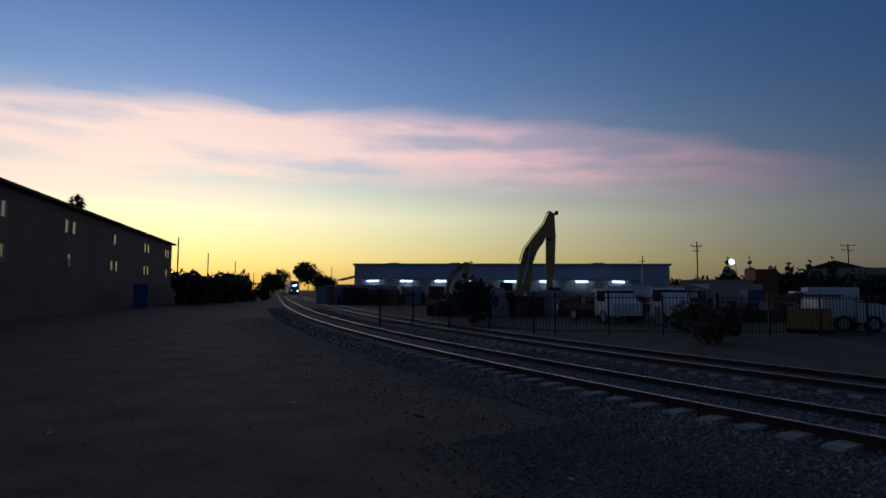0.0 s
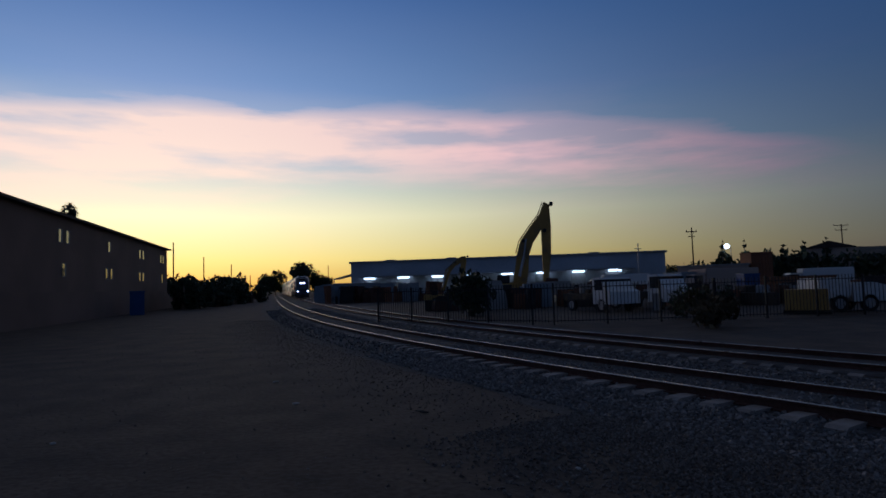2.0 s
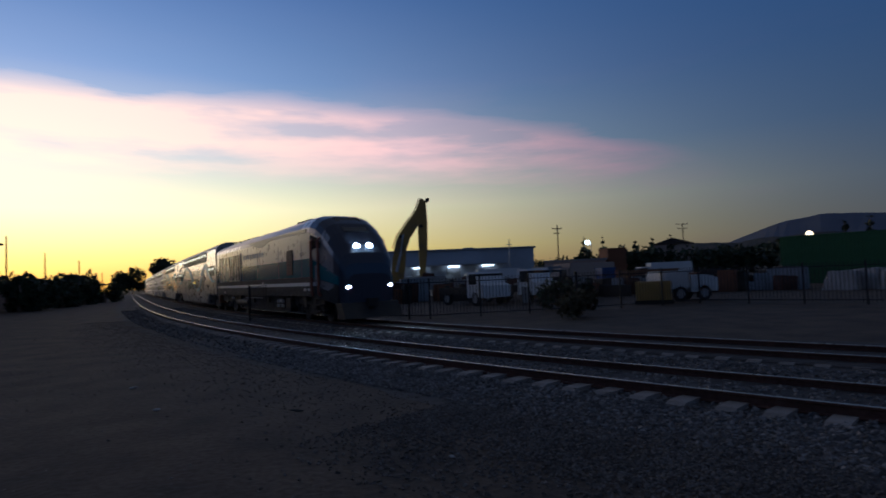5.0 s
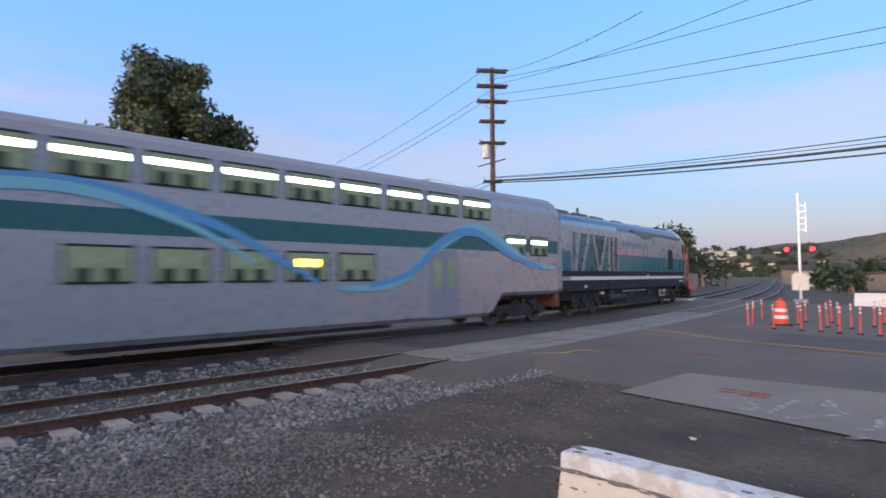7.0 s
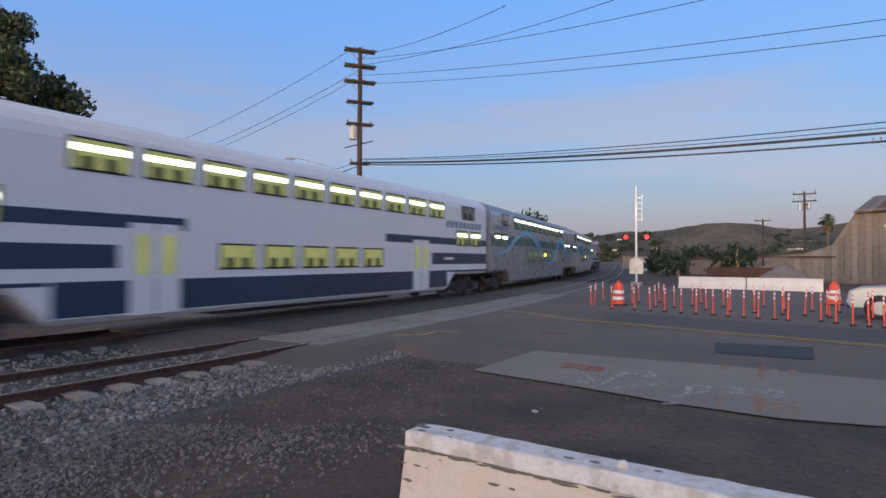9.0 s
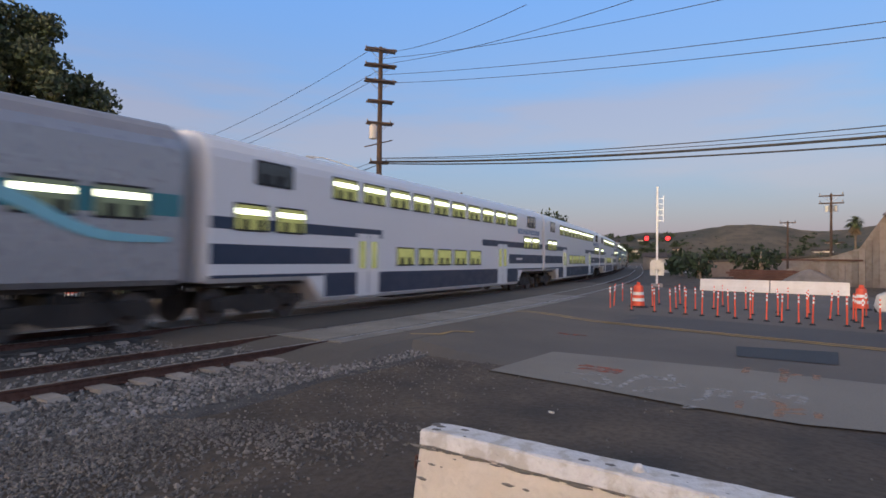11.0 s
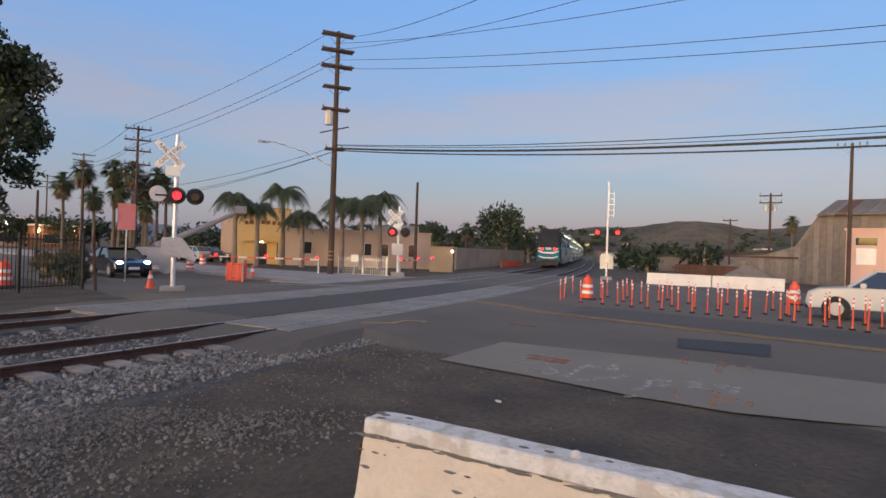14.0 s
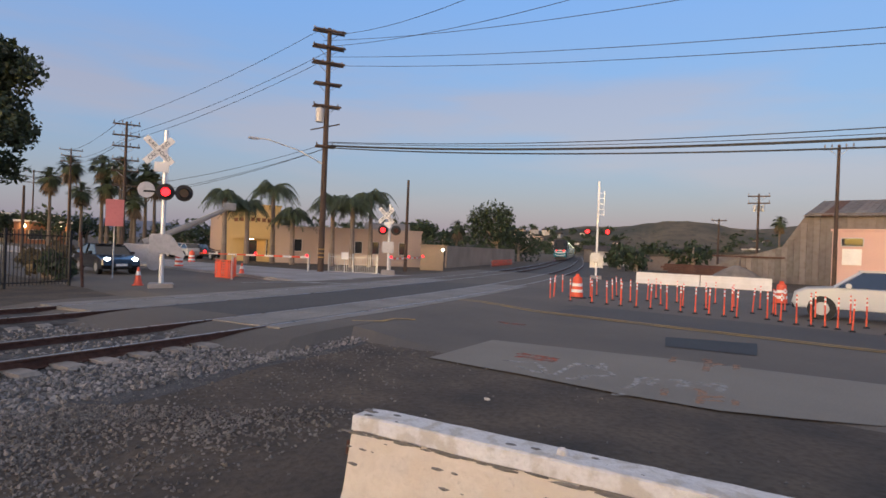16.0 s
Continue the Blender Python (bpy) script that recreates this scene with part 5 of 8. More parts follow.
def fan_palm(x, y, height, seed, label="tall fan palm with a dry skirt under its crown", size=1.0):
    rng = random.Random(seed)
    t = thing("palm_tree", pose(x, y, 0), label, "palm tree", "palms")
    bm = B()
    lean = rng.uniform(-0.4, 0.4)
    pipe(bm, [(0, 0, -0.05), (lean * 0.3, 0, height * 0.4), (lean, 0.1, height)], [0.19 * size, 0.14 * size, 0.12 * size])
    part("trunk", bm, M["palmbark"], t)
    for name, material, lo, hi, n, ln in (("crown", "palm", -45, 88, 90, 1.25), ("skirt", "drypalm", -88, -50, 34, 1.3)):
        bm = B()
        for i in range(n):
            a, e = rng.uniform(0, 6.28), radians(rng.uniform(lo, hi))
            d = Vector((math.cos(a) * math.cos(e), math.sin(a) * math.cos(e), math.sin(e)))
            s = d.cross(Vector((0, 0, 1))).normalized()
            o = Vector((lean, 0.1, height - (0.2 if name == "crown" else 0.3)))
            L = ln * size * rng.uniform(0.7, 1.1)
            p0, p1, p2 = o, o + d * L * 0.6, o + d * L + Vector((0, 0, -0.3 * L))
            for k in range(-2, 3):
                w = s * 0.16 * L
                tip = p2 + s * k * 0.22 * L + Vector((0, 0, -abs(k) * 0.05))
                v = [bm.verts.new(q) for q in (p1 - s * 0.07 * L + s * k * 0.05 * L, p1 + s * 0.07 * L + s * k * 0.05 * L, tip)]
                bm.faces.new(v)
            v = [bm.verts.new(q) for q in (p0 - s * 0.03, p0 + s * 0.03, p1 + s * 0.05 * L, p1 - s * 0.05 * L)]
            bm.faces.new(v)
        part(name, bm, M[material], t)
    return t


def feather_palm(x, y, height, seed, reach=2.6):
    rng = random.Random(seed)
    t = thing("palm_tree", pose(x, y, 0), "feather palm with arching drooping fronds beside the buildings", "palm tree", "palms")
    bm = B()
    pipe(bm, [(0, 0, -0.05), (0.1, 0, height * 0.5), (0.15, 0.05, height)], [0.26, 0.19, 0.17])
    part("trunk", bm, M["bark"], t)
    bm = B()
    for i in range(38):
        a, up_ = i * 2.399, rng.uniform(0.1, 1.0)
        d = Vector((math.cos(a), math.sin(a), 0))
        s = Vector((-d.y, d.x, 0))
        L = reach * rng.uniform(0.75, 1.1)
        prev = None
        for k in range(9):
            f = k / 8
            c = Vector((0.15, 0.05, height)) + d * L * (f ** 0.9) * (0.75 + 0.25 * (1 - up_)) + Vector((0, 0, L * (up_ * 1.1 * f - (0.75 + 0.5 * up_) * f * f)))
            if k:
                w = 0.52 * math.sin(math.pi * min(0.97, f * 0.9 + 0.08)) + 0.06
                for sg in (-1, 1):
                    for h in (0.0, 0.5):
                        q = prev.lerp(c, h)
                        v = [bm.verts.new(u) for u in (q, prev.lerp(c, h + 0.42), prev.lerp(c, h + 0.5) + s * sg * w + Vector((0, 0, -w * 0.75)))]
                        bm.faces.new(v)
            prev = c
    part("crown", bm, M["palm"], t)
    return t


def bush(x, y, r, h, seed, label, material="leafdk", n=500, size=0.16):
    t = thing("bush", pose(x, y, 0), label, "bush", "bushes")
    rng = random.Random(seed)
    lobes = [((rng.uniform(-r, r) * 0.7, rng.uniform(-r, r) * 0.7, h * rng.uniform(0.25, 0.65)), min(r, h) * rng.uniform(0.35, 0.6)) for _ in range(6)]
    bm = B()
    for c, _ in lobes:
        pipe(bm, [(0, 0, -0.03), (c[0] * 0.5, c[1] * 0.5, c[2] * 0.6), c], [0.05, 0.03, 0.015], 5)
    part("stem", bm, M["bark"], t)
    crown(t, lobes, n, size, seed, M[material])
    return t


# the tall eucalyptus by the crossing
euc = thing("eucalyptus_tree", pose(33.0, 7.55, 0), "tall eucalyptus with pale forked trunks and ragged dark crown", "tree")
bm = B()
pipe(bm, [(0.2, 0, -0.1), (0.3, 0.1, 3.5), (0.9, 0.0, 6.5), (0.6, 0.3, 10), (0.5, 0.2, 11.8)], [0.24, 0.19, 0.15, 0.09, 0.04])
pipe(bm, [(-0.1, 0.2, -0.1), (-0.5, 0.6, 3.2), (-1.2, 1.0, 6.2), (-1.5, 1.2, 9.5)], [0.20, 0.16, 0.12, 0.04])
pipe(bm, [(0.3, -0.2, 3.0), (0.6, -1.2, 5.0), (0.8, -2.0, 8.0), (0.7, -2.3, 11.0)], [0.14, 0.11, 0.08, 0.03])
part("trunk", bm, M["bark"], euc)
rng = random.Random(5)
lobes = []
for i in range(104):
    z = rng.uniform(3.4, 13.0)
    w = 4.2 * min(1.0, (14.0 - z) / 4.4) ** 0.7 * (0.70 + 0.30 * min(1.0, (z - 3.2) / 3.0))
    a = rng.uniform(0, 6.28)
    r = w * rng.uniform(0.25, 0.92)
    lobes.append(((r * math.cos(a), r * math.sin(a), z), rng.uniform(0.55, 1.15)))
crown(euc, lobes, 46000, 0.135, 11, M["leaf"])

round_tree(79.47, -53.96, 9.2, 5.0, 21, "broad dark green tree behind the block wall", count=3000)
round_tree(90.32, -66.33, 5.6, 4.4, 22, "low dark tree behind the block wall", count=1400, base=0.1)
round_tree(80.47, -40.37, 6.6, 3.2, 23, "dark tree behind the beige building", count=1400)
round_tree(74.46, -41.07, 4.4, 2.8, 24, "dark tree behind the beige building", count=1000, base=0.1)
fan_palm(57.08, -33.22, 4.6, 31, size=0.9)
for k, (x, y, h) in enumerate(((104.46, 9.63, 10.5), (99.68, 6.82, 12.0), (109.76, 5.89, 9.0), (97.88, 2.74, 12.3), (95.90, 1.98, 9.2), (94.92, 0.39, 12.0), (99.92, -1.18, 10.6), (97.89, -2.90, 11.8), (95.85, -4.05, 10.2), (91.92, -1.45, 7.0), (82.96, -136.98, 11.5))):
    fan_palm(x, y, h, 40 + k, size=1.65)
for k, (x, y, h, r) in enumerate(((49.42, -7.27, 5.6, 2.2), (51.12, -9.34, 5.0, 2.4), (52.66, -11.82, 6.6, 2.8), (50.33, -13.00, 4.4, 2.4), (49.39, -16.26, 5.8, 2.6), (46.95, -17.21, 5.4, 2.8), (48.26, -19.38, 6.2, 3.0))):
    feather_palm(x, y, h, 60 + k, r)
for k, (px_, py_, h, r) in enumerate(((119.19, 13.04, 5.0, 3.4), (117.48, 10.04, 5.6, 3.6), (121.78, 5.68, 5.4, 3.8), (117.92, 0.71, 5.2, 3.8), (117.84, -4.75, 5.0, 3.6), (115.53, -9.80, 4.8, 3.8), (117.07, -14.38, 4.6, 3.2), (118.05, 20.94, 6.0, 4.0), (120.73, 16.81, 5.0, 3.2))):
    round_tree(px_, py_, h, r, 80 + k, "dark street tree far down the road", count=500, size=0.4, base=0.1)
bush(29.29, 2.65, 1.0, 1.7, 3, "dry overgrown bush behind the railings", "dryscrub", 700)
bush(28.61, 2.33, 0.8, 1.3, 4, "green bush behind the railings", "leafdk", 500)


# ---- poles and wires ----
def utility_pole(x, y, height, arms, turn, label, material="wood", r=0.17, extras=True, name="utility_pole"):
    """arms: (height, half length, pins, double)."""
    p = thing(name, facing(x, y) if turn is None else pose(x, y, 0, 0, 0, turn), label, "utility pole", "utility poles")
    bm = B()
    pipe(bm, [(0, 0, -0.1), (0, 0, height * 0.5), (0, 0, height)], [r, r * 0.85, r * 0.65], 10)
    part("post", bm, M[material], p)
    for z, half, pins, double in arms:
        for side in ((-1, 1) if double else (1,)):
            bm = B()
            box(bm, -half, half, side * (r + 0.02) - 0.05, side * (r + 0.02) + 0.05, z - 0.06, z + 0.06)
            arm = part("crossarm", bm, M[material], p)
        for k in range(pins):
            xx = -half + 0.1 + (2 * half - 0.2) * k / max(1, pins - 1)
            bm = B()
            tube(bm, (xx, r + 0.02, z + 0.05), (xx, r + 0.02, z + 0.16), 0.02, n=6)
            tube(bm, (xx, r + 0.02, z + 0.14), (xx, r + 0.02, z + 0.30), 0.065, 0.035, n=8)
            part("insulator", bm, M["insulator"], p)
        if half > 0.6:
            bm = B()
            for sg in (-1, 1):
                tube(bm, (sg * half * 0.6, r + 0.02, z - 0.05), (0, r * 0.9, z - 0.55), 0.018, n=5)
            part("brace", bm, M["steel"], p)
    return p


mp = utility_pole(35.52, -11.06, 15.4, [(15.2, 1.0, 4, True), (14.2, 1.0, 4, True), (13.2, 1.0, 4, True), (11.9, 0.85, 0, True), (10.5, 0.85, 3, True), (8.0, 0.6, 2, True)], -95, "tall dark wooden utility pole with many crossarms", r=0.2)
bm = B()
tube(bm, (-0.9, 0.25, 9.0), (0.9, 0.25, 9.55), 0.05, n=4)
part("crossarm", bm, M["wood"], mp)
bm = B()
tube(bm, (-0.42, 0, 9.5), (-0.42, 0, 10.3), 0.24, n=14)
tube(bm, (-0.42, 0, 10.3), (-0.42, 0, 10.42), 0.24, 0.12, n=14)
part("transformer", bm, M["trimw"], mp, "pale cylindrical transformer")
bm = B()
pipe(bm, [(-0.1, 0, 6.9), (-1.6, 0.5, 7.7), (-3.4, 1.0, 8.25), (-3.9, 1.1, 8.25)], [0.05, 0.045, 0.04, 0.04])
part("lamp_arm", bm, M["steel"], mp, "grey street-lamp arm")
bm = B()
box(bm, -4.5, -3.85, 0.98, 1.22, 8.18, 8.32, 0.04)
part("lamp_head", bm, M["steel"], mp)
for z in (1.05, 1.3, 1.55):
    bm = B()
    tube(bm, (0, 0, z), (0, 0, z + 0.07), 0.212, n=14)
    part("reflector_band", bm, M["yellow"], mp)
for x, y, h, arms, lab in ((53.93, -0.11, 11.2, [(11.0, 1.0, 4, False), (10.1, 1.0, 4, False), (9.2, 1.0, 4, False), (8.1, 1.0, 5, False), (7.2, 1.0, 5, False), (6.0, 0.9, 0, False)], "dark wooden utility pole with stacked crossarms"),
                           (94.69, 6.53, 13.6, [(13.4, 1.4, 3, False), (12.6, 1.2, 3, False), (11.8, 1.2, 3, False)], "wooden utility pole among the palms"),
                           (119.15, 13.43, 12.4, [(12.2, 1.4, 3, False), (11.2, 1.2, 3, False), (10.3, 1.2, 3, False)], "distant wooden utility pole"),
                           (35.80, -55.61, 8.6, [(8.4, 1.0, 3, False), (7.7, 1.0, 3, False)], "wooden utility pole with a transformer by the sheds"),
                           (49.28, -68.18, 7.2, [(7.0, 0.9, 2, False)], "short wooden utility pole by the sheds"),
                           (41.58, -19.73, 7.2, [], "bare brown post behind the crossing signal"),
                           (59.46, 7.24, 5.8, [], "plain dark wooden post by the eucalyptus")):
    utility_pole(x, y, h, arms, None, lab, r=0.14)
utility_pole(21.48, -41.98, 9.9, [(9.7, 0.9, 5, False)], None, "slim dark utility pole with one crossarm", r=0.14)
bm = B()
for k in (-1, 0, 1):
    tube(bm, (k * 0.35, 0.3, 6.9), (k * 0.35, 0.3, 7.5), 0.16, n=10)
t = thing("transformer_bank", pose(35.80, -55.61, 0, 0, 0, 213), "three grey transformers on the utility pole", "transformer")
part("tank", bm, M["steel"], t)


def cable(p, q, sag, r, label="black overhead cable strung between the utility poles"):
    p, q = Vector(p), Vector(q)
    bm = B()
    n = 18
    pts = []
    for i in range(n + 1):
        f = i / n
        c = p.lerp(q, f)
        c.z -= sag * 4 * f * (1 - f)
        pts.append(c)
    pipe(bm, pts, r, 5)
    tagged(part("overhead_cable", bm, M["wire"]), label, "cable", "overhead cables")


MPX, MPY = 35.5, -11.1
for x, y, z, z0, r in ((9.16, -24.52, 6.86, 8.3, 0.022), (9.15, -24.52, 6.63, 8.25, 0.016), (9.15, -24.52, 6.48, 8.1, 0.034), (9.14, -24.52, 6.44, 8.05, 0.034), (9.14, -24.53, 6.14, 7.95, 0.036)):
    cable((MPX, MPY, z0), (x, y, z), 0.35, r)
for x, y, z, z0, k in ((18.75, -11.60, 11.57, 15.35, 0.6), (16.41, -14.78, 11.45, 14.4, 0.2), (13.65, -17.41, 11.05, 14.35, -0.6), (7.80, -20.75, 8.55, 13.3, 0.5), (7.81, -20.75, 9.04, 13.4, -0.5)):
    cable((MPX + k, MPY - k, z0), (x, y, z), 0.3, 0.014)
P2 = (53.93, -0.11)
for z0, z1, k in ((15.3, 11.2, 0.5), (14.3, 10.3, -0.4), (13.3, 9.4, 0.4), (8.1, 5.9, 0.2), (8.0, 5.3, -0.2), (7.9, 5.0, 0.0)):
    cable((MPX, MPY + k, z0), (P2[0], P2[1] + k, z1), 0.4, 0.016)
    P3 = (94.69, 6.53)
    if z1 > 9:
        cable((P2[0], P2[1] + k, z1), (P3[0], P3[1] + k, z1 + 2), 0.5, 0.02)


# ---- crossing signals ----
def lamp_head(parent, x, y, z, lit):
    """A round signal head: black target, hooded red lens."""
    bm = B()
    tube(bm, (x, y, z), (x, y + 0.03, z), 0.30, n=24)
    head = part("signal_head", bm, M["darksteel"], parent)
    bm = B()
    n = 20
    rings = [[Vector((x + 0.17 * math.cos(a), y + dy, z + 0.17 * math.sin(a))) for a in [i * 2 * math.pi / n for i in range(n)]] for dy in (0.0, -0.22)]
    quads(bm, rings, caps=False)
    part("hood", bm, M["darksteel"], head)
    bm = B()
    tube(bm, (x, y - 0.03, z), (x, y - 0.005, z), 0.15, n=20)
    part("lens", bm, M["red_on" if lit else "red_off"], head, "lit red signal lamp" if lit else "")


def crossing_signal(at, height, light_z, lit, label, buck=True, third=False, spread=0.42, heads=None):
    s = thing("crossing_signal", at, label, "crossing signal", "crossing signals")
    bm = B()
    tube(bm, (0, 0, 0.25), (0, 0, height), 0.085, 0.075, n=14)
    part("mast", bm, M["alu"], s)
    bm = B()
    box(bm, -0.42, 0.42, -0.42, 0.42, -0.05, 0.30, 0.03)
    part("footing", bm, M["kerb"], s)
    bm = B()
    tube(bm, (-spread - 0.25, 0, light_z), (spread + 0.25, 0, light_z), 0.04, n=8)
    part("lamp_bar", bm, M["darksteel"], s)
    for k, sg in enumerate((-1, 1)):
        lamp_head(s, heads[k] if heads else sg * spread, -0.2, light_z, lit[k])
    if third:
        bm = B()
        tube(bm, (-0.58, -0.02, light_z + 0.05), (-0.58, 0.12, light_z + 0.05), 0.28, 0.22, n=20)
        part("bell", bm, M["steel"], s, "grey round back of a signal lamp")
    if buck:
        for a, txt in ((45, "RAIL ROAD"), (-45, "CROSSING")):
            bm = B()
            box(bm, -0.62, 0.62, -0.012, 0.012, -0.115, 0.115)
            pl = part("crossbuck_board", bm, M["reflect"], s, "white crossbuck board", at=pose(-0.22, -0.12 - (0.03 if a > 0 else 0), height - 0.75) @ pose(0, 0, 0, 0, a, 0))
            cu = bpy.data.curves.new("lettering", "FONT")
            cu.body, cu.size, cu.align_x, cu.align_y, cu.extrude = txt, 0.19, "CENTER", "CENTER", 0.002
            tmp = bpy.data.objects.new("lettering", cu)
            scene.collection.objects.link(tmp)
            me = bpy.data.meshes.new_from_object(tmp)
            bpy.data.objects.remove(tmp)
            me.materials.append(M["black"])
            shared("lettering", me, pl, pose(0, -0.016, 0, 90, 0, 0))
        bm = B()
        box(bm, -0.36, 0.12, -0.14, -0.11, height - 1.5, height - 1.15)
        part("track_number_sign", bm, M["reflect"], s)
    bm = B()
    box(bm, -0.42, 0.30, -0.2, 0.22, 1.35, 2.05, 0.04)
    part("gate_machine", bm, M["steel"], s, "grey gate motor box")
    return s


sl = crossing_signal(facing(22.98, -1.43), 5.75, 3.55, (True, False), "crossing signal with crossbuck, red lamps flashing", third=True, heads=(0.04, 0.64))
bm = B()
prism(bm, [(0.0, 1.45), (0.7, 1.2), (0.75, 1.32), (0.35, 1.95), (0.0, 1.95)], -0.25, -0.15)
part("counterweight", bm, M["steel"], sl)
crossing_signal(facing(33.06, -14.58, 0.17), 4.4, 2.75, (True, False), "crossing signal by the pavement with lowered gate arm", spread=0.40)
tall = crossing_signal(facing(33.73, -32.35), 7.6, 3.7, (True, True), "tall white crossing signal mast beyond the traffic posts", buck=False, spread=0.75)
for k in range(5):
    bm = B()
    box(bm, 0.06, 0.42, -0.02, 0.02, 5.0 + k * 0.42, 5.04 + k * 0.42)
    part("rung", bm, M["alu"], tall)
bm = B()
box(bm, 0.40, 0.44, -0.02, 0.02, 4.9, 6.9)
part("side_rail", bm, M["alu"], tall)
bm = B()
box(bm, -0.5, 0.5, 0.1, 0.16, 0.9, 1.9)
part("sign_board", bm, M["steel"], tall)


def gate_arm(p, q, z, label="lowered red and white striped crossing gate arm"):
    p, q = Vector((*p, z)), Vector((*q, z + 0.05))
    L = (q - p).length
    g = thing("gate_arm", Matrix.Translation(p) @ (q - p).to_track_quat("X", "Z").to_matrix().to_4x4(), label, "gate arm", "gate arms")
    n = int(L / 0.5)
    for i in range(n):
        bm = B()
        box(bm, i * L / n, (i + 1) * L / n, -0.02, 0.02, -0.06 + 0.03 * i / n, 0.06 - 0.03 * i / n)
        part("stripe", bm, M["orange" if i % 2 else "reflect"], g)
    for f in (0.02, 0.5, 0.95):
        bm = B()
        tube(bm, (f * L, -0.06, 0.11), (f * L, 0.06, 0.11), 0.08, n=12)
        part("gate_lamp", bm, M["red_on"], g)
    bm = B()
    tube(bm, (0, 0, -z + 0.05), (0, 0, 0), 0.07, n=10)
    part("support", bm, M["steel"], g)


gate_arm((35.52, -10.30), (36.72, -4.10), 1.05)
gate_arm((35.66, -15.84), (40.93, -21.06), 1.1)

bm = B()
sign = thing("road_sign", facing(29.92, 0.18), "back of a pink rectangular road sign on a post", "road sign")
tube(bm, (0, 0, -0.05), (0, 0, 2.5), 0.03, n=8)
part("post", bm, M["steel"], sign)
bm = B()
box(bm, -0.36, 0.36, -0.05, -0.03, 2.35, 3.55, 0.01)
part("board", bm, M["pinksign"], sign)
lean_post = thing("bent_post", facing(24.89, 1.05), "short leaning rusty post beside the road", "post")
bm = B()
tube(bm, (0, 0, -0.05), (-0.12, 0, 2.0), 0.05, n=8)
part("post", bm, M["rust"], lean_post)

# lift boom behind the signal
lift = thing("lift_boom", facing(37.91, -1.22), "white raised lift boom with a basket", "lift")
bm = B()
pipe(bm, [(0.0, 0, 1.6), (2.2, 0, 2.6), (4.6, 0, 3.9)], [0.2, 0.17, 0.13], 8)
part("boom", bm, M["tarp"], lift)
bm = B()
box(bm, 4.3, 5.0, -0.3, 0.3, 3.75, 4.2, 0.03)
part("basket", bm, M["tarp"], lift)
bm = B()
box(bm, -1.0, 1.0, -0.7, 0.7, 0.5, 1.5, 0.05)
for k in (-0.6, 0.6):
    tube(bm, (k, -0.75, 0.4), (k, 0.75, 0.4), 0.4, n=14)
part("chassis", bm, M["steel"], lift)


# ---- railings ----
def railing(p, q, height, name, label, spacing=0.14, material="darksteel", post_step=2.4, kind=""):
    p, q = Vector((*p, 0)), Vector((*q, 0))
    L = (q - p).length
    d = (q - p).normalized()
    f = thing(name, pose(p.x, p.y, 0, 0, 0, math.degrees(math.atan2(d.y, d.x))), label, "fence", "fences", kind)
    bm = B()
    box(bm, -0.012, 0.012, -0.012, 0.012, 0.08, height - 0.03)
    picket = mesh_of("picket", bm, M[material])
    n = int(L / spacing)
    if n <= 300:
        for i in range(n):
            shared("picket", picket, f, pose(i * spacing, 0, 0))
    else:
        bm = B()
        for i in range(n):
            box(bm, i * spacing - 0.012, i * spacing + 0.012, -0.012, 0.012, 0.08, height - 0.03)
        tagged(part("pickets", bm, M[material], f), kind="stuff")
    for z in (0.18, height - 0.22):
        bm = B()
        box(bm, 0, L, -0.02, 0.02, z - 0.02, z + 0.02)
        part("rail", bm, M[material], f)
    bm = B()
    box(bm, -0.04, 0.04, -0.04, 0.04, -0.05, height)
    post = mesh_of("post", bm, M[material])
    for i in range(int(L / post_step) + 1):
        shared("post", post, f, pose(i * post_step, 0, 0))
    return f


railing((25.57, 1.52), (21.0, 6.2), 2.05, "iron_railing", "dark iron railing beside the road and tracks")
railing((21.0, 6.2), (15.5, 12.6), 2.05, "iron_railing", "dark iron railing beside the tracks")
railing((-3.47, 33.06), (5.15, 26.76), 1.9, "yard_fence", "dark steel picket fence round the equipment yard", 0.16)
railing((5.15, 26.76), (12.39, 26.49), 1.9, "yard_fence", "dark steel picket fence round the equipment yard", 0.16)
railing((12.39, 26.49), (19.44, 26.95), 1.9, "yard_fence", "dark steel picket fence round the equipment yard", 0.16)
railing((19.44, 26.95), (26.5, 14.5), 1.9, "yard_fence", "dark steel picket fence round the equipment yard", 0.16)
railing((36.13, -11.77), (34.08, -14.44), 1.35, "wire_fence", "low chain-link fence behind the pavement", 0.12, "steel", 1.6)


